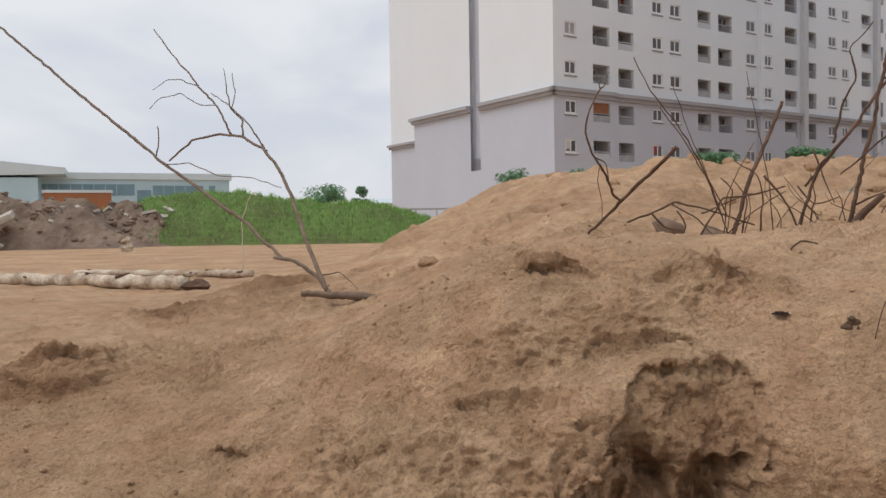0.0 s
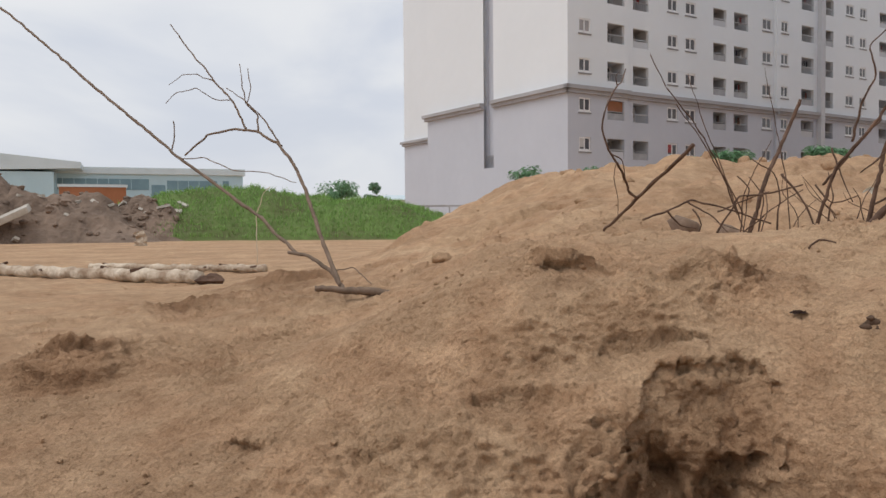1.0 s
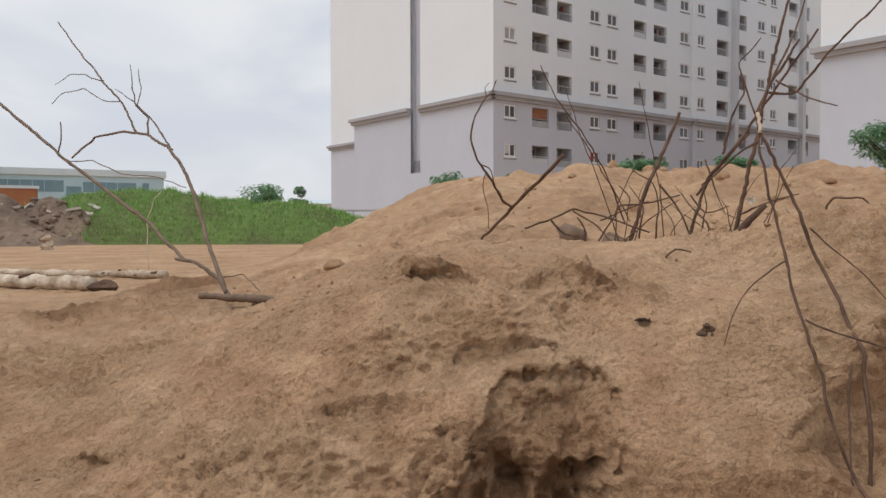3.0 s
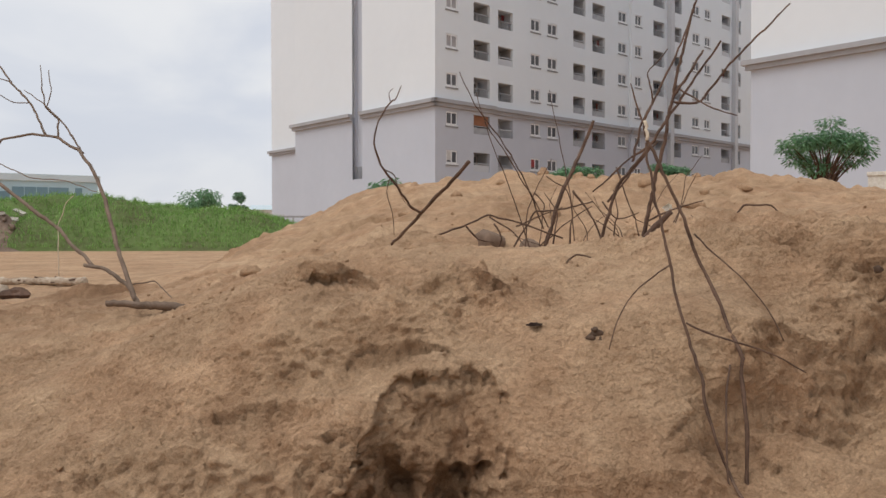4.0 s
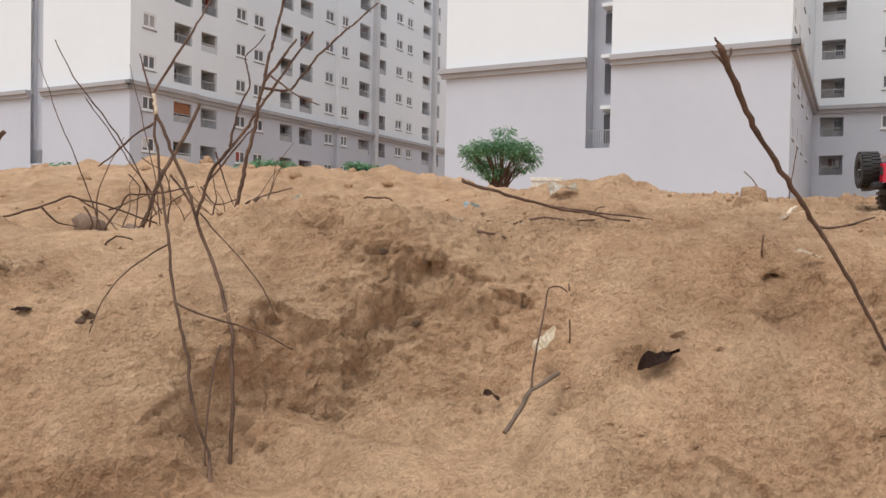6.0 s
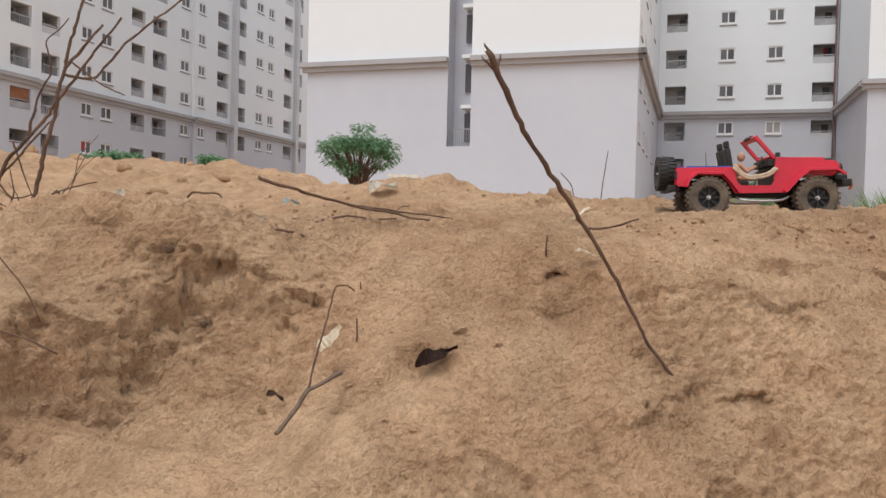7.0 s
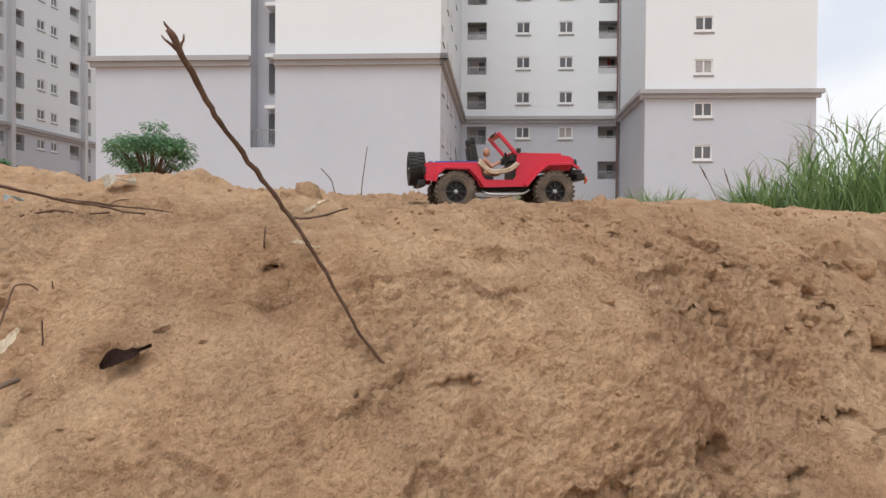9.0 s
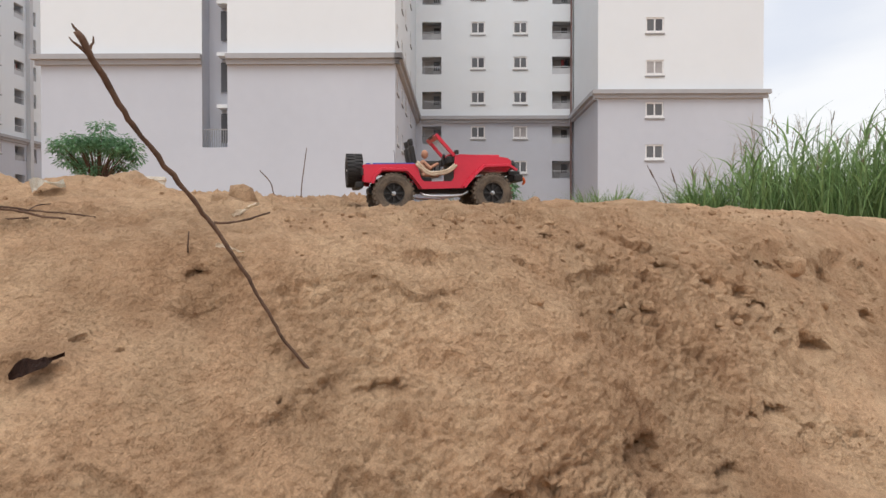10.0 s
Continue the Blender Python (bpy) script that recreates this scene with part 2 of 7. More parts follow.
def add_box(bm, x0, x1, y0, y1, z0, z1, bevel=0.0):
    vs = [bm.verts.new(p) for p in ((x0, y0, z0), (x1, y0, z0), (x1, y1, z0), (x0, y1, z0), (x0, y0, z1), (x1, y0, z1), (x1, y1, z1), (x0, y1, z1))]
    fs = [bm.faces.new([vs[i] for i in q]) for q in ((3, 2, 1, 0), (4, 5, 6, 7), (0, 1, 5, 4), (1, 2, 6, 5), (2, 3, 7, 6), (3, 0, 4, 7))]
    if bevel:
        es = list({e for f in fs for e in f.edges})
        bmesh.ops.bevel(bm, geom=es, offset=bevel, segments=2, affect="EDGES", profile=0.6)
    return bm


def box_bm(x0, x1, y0, y1, z0, z1, bevel=0.0):
    return add_box(bmesh.new(), x0, x1, y0, y1, z0, z1, bevel)


def tube(points, radii, sides=7, jitter=0.0, seed=0, cap=True):
    """A tapering tube along a smoothed line, slightly knotty."""
    rnd = random.Random(seed)
    pts = [Vector(p) for p in points]
    fine, rad = [], []
    n = len(pts)
    for i in range(n - 1):
        p0, p1, p2, p3 = pts[max(i - 1, 0)], pts[i], pts[i + 1], pts[min(i + 2, n - 1)]
        steps = max(3, int((p2 - p1).length / 0.03) if jitter else 4)
        steps = min(steps, 14)
        for s in range(steps):
            t = s / steps
            q = 0.5 * ((2 * p1) + (p2 - p0) * t + (2 * p0 - 5 * p1 + 4 * p2 - p3) * t * t + (3 * p1 - p0 - 3 * p2 + p3) * t ** 3)
            fine.append(q)
            rad.append(radii[i] + (radii[i + 1] - radii[i]) * t)
    fine.append(pts[-1])
    rad.append(radii[-1])
    verts, faces = [], []
    m = len(fine)
    for i, q in enumerate(fine):
        d = (fine[min(i + 1, m - 1)] - fine[max(i - 1, 0)]).normalized()
        a = d.cross(Vector((0.31, 0.22, 0.93)))
        a = a.normalized() if a.length > 1e-3 else Vector((1, 0, 0))
        b = d.cross(a)
        off = Vector((rnd.uniform(-1, 1), rnd.uniform(-1, 1), rnd.uniform(-1, 1))) * jitter * rad[i]
        for k in range(sides):
            an = 2 * math.pi * k / sides
            r = rad[i] * (1 + jitter * rnd.uniform(-0.5, 0.5))
            verts.append(q + off + (a * math.cos(an) + b * math.sin(an)) * r)
    for i in range(m - 1):
        for k in range(sides):
            k2 = (k + 1) % sides
            faces.append((i * sides + k, i * sides + k2, (i + 1) * sides + k2, (i + 1) * sides + k))
    if cap:
        faces.append(tuple(range(sides - 1, -1, -1)))
        faces.append(tuple((m - 1) * sides + k for k in range(sides)))
    return verts, faces


# ---- smooth value noise on arrays ----
def hash2(ix, iy, seed):
    h = (ix.astype(np.int64) * 374761393 + iy.astype(np.int64) * 668265263 + seed * 974711) & 0x7FFFFFFF
    h = ((h ^ (h >> 13)) * 1274126177) & 0x7FFFFFFF
    h = ((h ^ (h >> 16)) * 668265263) & 0x7FFFFFFF
    return ((h ^ (h >> 15)) & 0xFFFFF) / 524287.5 - 1.0


def vnoise(x, y, seed=0):
    ix, iy = np.floor(x), np.floor(y)
    fx, fy = x - ix, y - iy
    ux, uy = fx * fx * fx * (fx * (fx * 6 - 15) + 10), fy * fy * fy * (fy * (fy * 6 - 15) + 10)
    a, b = hash2(ix, iy, seed), hash2(ix + 1, iy, seed)
    c, d = hash2(ix, iy + 1, seed), hash2(ix + 1, iy + 1, seed)
    return (a + (b - a) * ux) * (1 - uy) + (c + (d - c) * ux) * uy


def fbm(x, y, seed=0, octaves=4, gain=0.5):
    out, amp = 0.0, 1.0
    for k in range(octaves):
        c, s = math.cos(0.7 * k + 0.3), math.sin(0.7 * k + 0.3)
        out = out + amp * vnoise((c * x - s * y) * 2.03 ** k + 17.3 * k, (s * x + c * y) * 2.03 ** k - 9.1 * k, seed + k)
        amp *= gain
    return out


# ---- ground: a sand bank lofted over cross-sections, one sheet to the horizon ----
STEPS = np.array((-2.5, -0.6, -0.25, -0.1, 0.0, 0.1, 0.22, 0.45, 0.9, 1.5, 2.6, 5.5, 9.0, 16.0))
SECTION_X, SECTION_Z = [], []


def section(x, *heights):
    """A cut through the bank at x: heights at STEPS behind the line of its foot."""
    SECTION_X.append(x)
    SECTION_Z.append(heights)


section(-4, -0.38, -0.2, -0.18, -0.16, -0.14, -0.1, -0.11, -0.08, -0.03, 0, 0.02, 0.04, 0.05, 0.05)
section(-2, -0.38, -0.23, -0.16, -0.14, -0.14, -0.15, -0.14, -0.10, -0.02, 0.03, 0.06, 0.05, 0.05, 0.04)
section(-1, -0.38, -0.24, -0.15, -0.11, -0.11, -0.13, -0.12, -0.08, 0, 0.06, 0.08, 0.07, 0.05, 0.04)
section(-0.5, -0.38, -0.25, -0.15, -0.08, -0.06, -0.06, -0.05, 0, 0.05, 0.12, 0.16, 0.18, 0.07, 0.04)
section(-0.2, -0.38, -0.26, -0.15, -0.06, 0, 0.03, 0.05, 0.14, 0.12, 0.19, 0.24, 0.37, 0.12, 0.02)
section(0.1, -0.38, -0.26, -0.14, -0.03, 0.08, 0.09, 0.2, 0.28, 0.24, 0.26, 0.32, 0.52, 0.23, 0.02)
section(0.35, -0.38, -0.26, -0.14, -0.03, 0.09, 0.15, 0.24, 0.26, 0.31, 0.3, 0.42, 0.65, 0.34, 0.04)
section(0.6, -0.38, -0.27, -0.14, -0.04, 0.04, 0.12, 0.22, 0.26, 0.33, 0.31, 0.48, 0.73, 0.44, 0.04)
section(0.85, -0.38, -0.28, -0.15, -0.06, 0, 0.09, 0.23, 0.29, 0.34, 0.3, 0.5, 0.76, 0.5, 0.04)
section(1.1, -0.38, -0.29, -0.16, -0.08, -0.01, 0.01, 0.04, 0.36, 0.37, 0.33, 0.49, 0.78, 0.54, 0.04)
section(1.35, -0.38, -0.3, -0.18, -0.09, 0, 0.08, 0.16, 0.3, 0.37, 0.36, 0.48, 0.79, 0.58, 0.04)
section(1.6, -0.38, -0.3, -0.19, -0.11, 0, 0.11, 0.22, 0.33, 0.38, 0.40, 0.47, 0.80, 0.6, 0.04)
section(1.9, -0.38, -0.32, -0.2, -0.14, 0.04, 0.18, 0.32, 0.37, 0.39, 0.44, 0.45, 0.81, 0.64, 0.04)
section(2.2, -0.38, -0.32, -0.22, -0.13, 0.085, 0.215, 0.315, 0.385, 0.405, 0.46, 0.46, 0.81, 0.66, 0.04)
section(2.5, -0.38, -0.33, -0.28, -0.21, -0.02, 0.19, 0.325, 0.395, 0.405, 0.43, 0.47, 0.79, 0.66, 0.04)
section(3, -0.38, -0.31, -0.23, -0.14, -0.03, 0.14, 0.295, 0.405, 0.425, 0.44, 0.48, 0.74, 0.62, 0.06)
section(4, -0.38, -0.30, -0.24, -0.14, -0.04, 0.10, 0.27, 0.41, 0.445, 0.45, 0.45, 0.62, 0.5, 0.08)
section(6, -0.38, -0.28, -0.2, -0.12, -0.04, 0.08, 0.22, 0.37, 0.44, 0.46, 0.44, 0.36, 0.3, 0.06)
section(10, -0.38, 0.1, 0.15, 0.2, 0.22, 0.24, 0.25, 0.25, 0.25, 0.25, 0.2, 0.15, 0.1, 0.05)


def foot_line(x):
    """Where the bank's foot runs: it bows towards the viewer, then drifts nearer past x = 2.45."""
    q = np.clip(x, -1.0, 2.45)
    return 1.25 - 0.106 * q - 0.354 * q ** 2 + 0.096 * q ** 3 - 0.25 * np.clip(x - 2.45, 0, 3.0)


def behind_foot(x, y):
    """Metres behind the foot of the bank."""
    return y - foot_line(x)


def loft(nodes, q, values):
    """Cubic curve through values (rows per query) at nodes."""
    q = np.clip(q, nodes[0], nodes[-1])
    i = np.clip(np.searchsorted(nodes, q) - 1, 0, len(nodes) - 2)
    h = nodes[i + 1] - nodes[i]
    t = (q - nodes[i]) / h
    last = len(nodes) - 1
    r = np.arange(len(q))

    def slope(j):
        a, b = np.maximum(j - 1, 0), np.minimum(j + 1, last)
        return (values[r, b] - values[r, a]) / (nodes[b] - nodes[a])

    return ((2 * t ** 3 - 3 * t ** 2 + 1) * values[r, i] + (3 * t ** 2 - 2 * t ** 3) * values[r, i + 1]
            + h * ((t ** 3 - 2 * t ** 2 + t) * slope(i) + (t ** 3 - t ** 2) * slope(i + 1)))


PROFILE_X = np.linspace(-4.0, 10.0, 1401)
PROFILE = []


def bank(x, y):
    if not PROFILE:
        table, sx = np.array(SECTION_Z), np.array(SECTION_X, float)
        PROFILE.extend(loft(sx, PROFILE_X, np.broadcast_to(table[:, k], (len(PROFILE_X), len(sx)))) for k in range(table.shape[1]))
    cols = np.stack([np.interp(x, PROFILE_X, p) for p in PROFILE], 1)
    return loft(STEPS, behind_foot(x, y), cols)


def bump(x, y, cx, cy, rx, ry, turn, h, sharp=1.0):
    c, s = math.cos(turn), math.sin(turn)
    u, v = ((x - cx) * c + (y - cy) * s) / rx, ((y - cy) * c - (x - cx) * s) / ry
    return h * np.exp(-(u * u + v * v) ** sharp)


BUMPS = (
    (0.46, 1.45, 0.085, 0.07, 0.0, 0.032), (0.55, 1.44, 0.045, 0.04, 0.0, -0.014),
    (0.45, 1.31, 0.14, 0.05, 0.1, -0.030), (-0.95, 1.93, 0.15, 0.12, 0.4, 0.040), (-0.88, 2.65, 0.22, 0.06, 0.9, 0.030),
    (-0.72, 3.25, 0.22, 0.08, 0.3, 0.050), (0.42, 2.25, 0.12, 0.08, 0.2, 0.030), (0.10, 2.6, 0.2, 0.1, 0.3, 0.030),
     (-0.18, 1.50, 0.10, 0.07, 0.0, 0.020), (0.37, 1.25, 0.07, 0.05, 0.0, 0.035),
    (0.98, 1.62, 0.10, 0.08, 0.4, 0.030), (0.80, 1.105, 0.06, 0.04, 0.3, -0.034), (1.07, 1.33, 0.09, 0.06, 0.2, -0.045), (1.60, 0.93, 0.16, 0.10, -0.6, 0.008),
    (1.66, 0.78, 0.07, 0.06, 0.0, -0.040), (1.33, 0.76, 0.12, 0.12, 0.0, 0.078), (1.37, 0.815, 0.09, 0.035, -0.7, 0.022),
    (1.98, 1.85, 0.16, 0.10, 0.2, 0.035), (2.45, 2.55, 0.22, 0.18, 0.4, 0.060),
    (1.20, 3.0, 0.25, 0.15, 0.2, 0.025), (1.65, 3.6, 0.35, 0.2, 0.2, 0.03), (2.7, 4.37, 0.22, 0.2, 0.0, 0.07), (1.15, 4.9, 0.4, 0.3, 0.0, 0.05), (1.9, 5.9, 0.4, 0.3, 0.2, 0.05),
    (0.95, 2.55, 0.16, 0.12, 0.0, -0.030), (2.55, 1.62, 0.75, 0.30, -0.2, 0.034), (2.28, 1.91, 0.13, 0.11, 0.2, 0.040), (1.5, 6.0, 0.55, 0.7, 0.0, -0.065), (2.08, 5.8, 0.22, 0.45, -0.3, -0.06),
    (2.62, 4.6, 0.3, 0.3, 0.0, 0.03), (0.15, 6.0, 0.25, 0.5, 0.0, -0.06), (3.25, 2.05, 0.35, 0.3, 0.0, 0.02), (0.33, 1.00, 0.17, 0.11, 0.0, -0.15), (0.86, 1.03, 0.10, 0.06, -0.3, -0.05),
    (2.735, 1.045, 0.26, 0.11, -0.8, -0.024), (2.18, 0.71, 0.08, 0.05, -0.7, 0.018), (2.50, 0.60, 0.05, 0.04, 0.5, 0.020), (2.33, 0.36, 0.09, 0.05, -0.3, -0.020), (2.20, 0.36, 0.06, 0.05, 0.0, 0.018),
)

# little cliffs: the run of the lip (x, y, drop), on whose near side the sand has slumped, and how far the slump
# reaches; below zero the far side stands up instead
SCARPS = (
    (((0.66, 1.060, 0.0), (0.74, 1.095, 0.030), (0.81, 1.118, 0.080), (0.88, 1.140, 0.120), (0.94, 1.152, 0.130), (1.00, 1.160, 0.115), (1.08, 1.170, 0.090), (1.14, 1.168, 0.080), (1.20, 1.142, 0.070), (1.27, 1.090, 0.030), (1.33, 1.03, 0.0)), 0.12),
    (((0.46, 1.075, 0.0), (0.52, 1.062, 0.045), (0.58, 1.062, 0.040), (0.64, 1.035, 0.050), (0.71, 1.032, 0.050), (0.77, 1.03, 0.0)), 0.10),
    (((-0.06, 1.27, 0.0), (0.0, 1.300, 0.014), (0.06, 1.300, 0.026), (0.12, 1.290, 0.034), (0.17, 1.255, 0.030), (0.22, 1.215, 0.0)), 0.10),
    (((0.11, 1.62, 0.0), (0.155, 1.590, 0.036), (0.215, 1.585, 0.046), (0.275, 1.588, 0.040), (0.32, 1.61, 0.0)), -0.11),
    (((0.35, 1.42, 0.0), (0.385, 1.39, 0.013), (0.44, 1.385, 0.018), (0.50, 1.39, 0.014), (0.555, 1.42, 0.0)), -0.08),
    (((0.21, 1.30, 0.0), (0.25, 1.335, 0.016), (0.31, 1.325, 0.020), (0.40, 1.29, 0.012), (0.45, 1.28, 0.0)), 0.04),
    (((-0.46, 1.395, 0.0), (-0.40, 1.395, 0.018), (-0.34, 1.37, 0.018), (-0.29, 1.34, 0.0)), 0.06),
    (((-0.20, 1.26, 0.0), (-0.14, 1.255, 0.025), (-0.08, 1.235, 0.0)), 0.06),
    (((1.80, 0.37, 0.0), (1.86, 0.365, 0.04), (1.94, 0.335, 0.05), (2.02, 0.315, 0.06), (2.10, 0.288, 0.05), (2.18, 0.285, 0.03), (2.24, 0.27, 0.0)), 0.10),
    (((2.18, 0.30, 0.0), (2.24, 0.296, 0.06), (2.32, 0.280, 0.10), (2.40, 0.262, 0.07), (2.47, 0.24, 0.0)), 0.12),
    (((2.18, 0.52, 0.0), (2.24, 0.475, 0.012), (2.30, 0.43, 0.014), (2.36, 0.39, 0.0)), 0.03),
    (((1.62, 0.60, 0.0), (1.68, 0.575, 0.020), (1.75, 0.56, 0.022), (1.82, 0.53, 0.0)), 0.05),
    (((1.90, 0.66, 0.0), (1.96, 0.61, 0.016), (2.03, 0.575, 0.018), (2.08, 0.54, 0.0)), 0.04),
    (((1.24, 0.89, 0.0), (1.30, 0.86, 0.024), (1.36, 0.81, 0.028), (1.42, 0.77, 0.0)), 0.05),
    (((1.60, 0.81, 0.0), (1.64, 0.805, 0.020), (1.69, 0.79, 0.022), (1.73, 0.77, 0.0)), 0.05),
    (((2.55, 0.30, 0.0), (2.64, 0.27, 0.02), (2.72, 0.25, 0.03), (2.78, 0.22, 0.0)), 0.06),
    (((2.78, 0.10, 0.0), (2.84, 0.08, 0.04), (2.92, 0.05, 0.05), (3.0, 0.01, 0.0)), 0.10),
    (((2.85, -0.10, 0.0), (2.945, -0.062, 0.05), (2.99, 0.011, 0.06), (3.03, 0.06, 0.04), (3.08, 0.09, 0.0)), 0.12),
    (((3.55, 0.20, 0.0), (3.66, 0.16, 0.04), (3.80, 0.165, 0.05), (3.95, 0.13, 0.0)), 0.10),
    (((2.86, 0.36, 0.0), (2.95, 0.31, 0.025), (3.05, 0.28, 0.030), (3.12, 0.26, 0.0)), 0.06),
    (((3.02, 0.16, 0.0), (3.12, 0.13, 0.03), (3.24, 0.15, 0.05), (3.36, 0.10, 0.0)), 0.10),
    (((3.18, 0.32, 0.0), (3.30, 0.29, 0.03), (3.44, 0.27, 0.04), (3.6, 0.24, 0.0)), 0.08),
    (((2.55, 0.50, 0.0), (2.62, 0.45, 0.015), (2.70, 0.42, 0.018), (2.76, 0.40, 0.0)), 0.04),
    (((1.06, 1.30, 0.0), (1.045, 1.35, 0.030), (1.02, 1.41, 0.034), (0.97, 1.46, 0.0)), 0.05),
    (((0.08, 3.98, 0.0), (0.18, 3.87, 0.04), (0.33, 3.90, 0.055), (0.46, 3.90, 0.045), (0.56, 3.80, 0.0)), 0.22),
    (((-0.12, 3.70, 0.0), (0.0, 3.62, 0.03), (0.12, 3.58, 0.04), (0.24, 3.50, 0.03), (0.34, 3.45, 0.0)), 0.18),
    (((-0.50, 3.55, 0.0), (-0.38, 3.48, 0.03), (-0.25, 3.43, 0.03), (-0.15, 3.42, 0.0)), 0.15),
    (((-0.55, 4.8, 0.0), (-0.38, 4.65, 0.04), (-0.25, 4.55, 0.04), (-0.1, 4.5, 0.0)), 0.2),
    (((0.25, 2.62, 0.0), (0.36, 2.55, 0.02), (0.48, 2.5, 0.02), (0.56, 2.48, 0.0)), 0.1),
    (((-1.08, 1.86, 0.0), (-0.98, 1.80, 0.03), (-0.86, 1.84, 0.03), (-0.78, 1.92, 0.0)), 0.08),
)


def scarps(x, y):
    """How far the sand has dropped below its little cliffs, with a slight swell along each lip."""
    out = np.zeros_like(x)
    for line, reach in SCARPS:
        px, py = [p[0] for p in line], [p[1] for p in line]
        pad = 2.6 * abs(reach)
        near = np.nonzero((x > min(px) - pad) & (x < max(px) + pad) & (y > min(py) - pad) & (y < max(py) + pad))[0]
        if not len(near):
            continue
        xn, yn = x[near], y[near]
        best, side, drop = np.full(len(near), 9.0), np.zeros(len(near)), np.zeros(len(near))
        for (ax, ay, ad), (bx, by, bd) in zip(line, line[1:]):
            ex, ey = bx - ax, by - ay
            t = np.clip(((xn - ax) * ex + (yn - ay) * ey) / (ex * ex + ey * ey), 0, 1)
            gx, gy = xn - ax - t * ex, yn - ay - t * ey
            d = np.hypot(gx, gy)
            closer = d < best
            best = np.where(closer, d, best)
            side = np.where(closer, np.sign(ey * gx - ex * gy), side)
            drop = np.where(closer, ad + (bd - ad) * t, drop)
        rag = np.minimum(1.0, 12.0 * drop)
        d = side * best + rag * (0.012 * fbm(xn * 13, yn * 13, 61, 2) + 0.003 * fbm(xn * 50, yn * 50, 67, 2))
        face = np.clip(d / (0.012 + 0.16 * drop) + 0.5, 0, 1)
        face = face * face * (3 - 2 * face)
        if reach < 0:
            out[near] += drop * (1 - face) * np.exp(-np.minimum(d, 0) ** 2 / reach ** 2)
            continue
        out[near] += drop * (0.14 * np.exp(-(d / 0.035) ** 2) * (1 - face) - face * np.exp(-np.maximum(d, 0) ** 2 / reach ** 2))
    return out


def relief(x, y):
    """Height of the ground before crumbling, in metres."""
    z = bank(x, y)
    for cx, cy, rx, ry, turn, h in BUMPS:
        z = z + bump(x, y, cx, cy, rx, ry, turn, h)
    z = z + scarps(x, y)
    far = np.clip((np.hypot(x, y) - 12.0) / 10.0, 0, 1)
    return z * (1 - far) + 0.04 * far


def rough(x, y):
    """Swells and broken-up patches of trodden, rained-on sand, less on steep faces."""
    e = 0.03
    slope = np.hypot(bank(x + e, y) - bank(x - e, y), bank(x, y + e) - bank(x, y - e)) / (2 * e)
    calm = 1.0 / (1.0 + (slope / 0.55) ** 2)
    near = np.clip(5.0 / np.maximum(np.hypot(x - 0.4, y + 0.15), 1.0), 0.12, 1.0)
    up = np.clip((x + 0.35) / 0.6, 0.45, 1.0)
    z = 0.014 * up * fbm(x * 3.1, y * 3.1, 3, 2) + 0.009 * calm * up * fbm(x * 9, y * 9, 9, 2)
    crest = np.clip((y - foot_line(x) - 0.8) / 0.6, 0, 1) * np.clip((x + 0.7) / 0.5, 0, 1) * np.clip((10.0 - np.hypot(x, y)) / 3.0, 0, 1)
    z = z + crest * np.clip(np.hypot(x, y) / 5.5, 0.2, 1.0) * (0.036 * fbm(x * 2.4, y * 2.4, 13, 2) + 0.036 * np.clip(fbm(x * 6, y * 6, 17, 3) - 0.1, 0, 1) + 0.020 * np.clip(fbm(x * 13, y * 13, 19, 2) - 0.15, 0, 1) - 0.022)
    for cx, cy, cr, amp in CHURNED:
        d2 = ((x - cx) ** 2 + (y - cy) ** 2) / cr ** 2
        s = d2 < 5.0
        if s.any():
            xs, ys = x[s], y[s]
            z[s] += amp * calm[s] * np.exp(-d2[s]) * (0.8 * fbm(xs * 14, ys * 14, 81, 3) + 0.5 * np.clip(fbm(xs * 26, ys * 26, 85, 2), 0, 1) + 0.3)
    return z * near


def hash3(i, j, k, seed):
    h = (i.astype(np.int64) * 374761393 + j.astype(np.int64) * 668265263 + k.astype(np.int64) * 2147483647 + seed * 974634777) & 0xFFFFFFFF
    h = ((h ^ (h >> 13)) * 1274126177) & 0xFFFFFFFF
    h = ((h ^ (h >> 16)) * 2246822519) & 0xFFFFFFFF
    return ((h ^ (h >> 15)) & 0xFFFFF) / 524287.5 - 1.0


def solid(p, f, seed, octaves=1, gain=0.5):
    """Noise through space at f cells a metre, about -1 to 1."""
    out, amp = 0.0, 1.0
    for k in range(octaves):
        q = p * (f * 2.07 ** k) + (13.7 * k, 5.3 * k, 9.1 * k)
        q = np.stack([0.8 * q[:, 0] + 0.6 * q[:, 2], q[:, 1], 0.8 * q[:, 2] - 0.6 * q[:, 0]], 1)
        i = np.floor(q)
        t = q - i
        t = t * t * (3 - 2 * t)
        x, y, z = i.T
        u, v, w = t.T
        c = [[[hash3(x + a, y + b, z + c, seed + k) for c in (0, 1)] for b in (0, 1)] for a in (0, 1)]
        e = [[c[a][b][0] + (c[a][b][1] - c[a][b][0]) * w for b in (0, 1)] for a in (0, 1)]
        g = [e[a][0] + (e[a][1] - e[a][0]) * v for a in (0, 1)]
        out = out + amp * (g[0] + (g[1] - g[0]) * u)
        amp *= gain
    return out


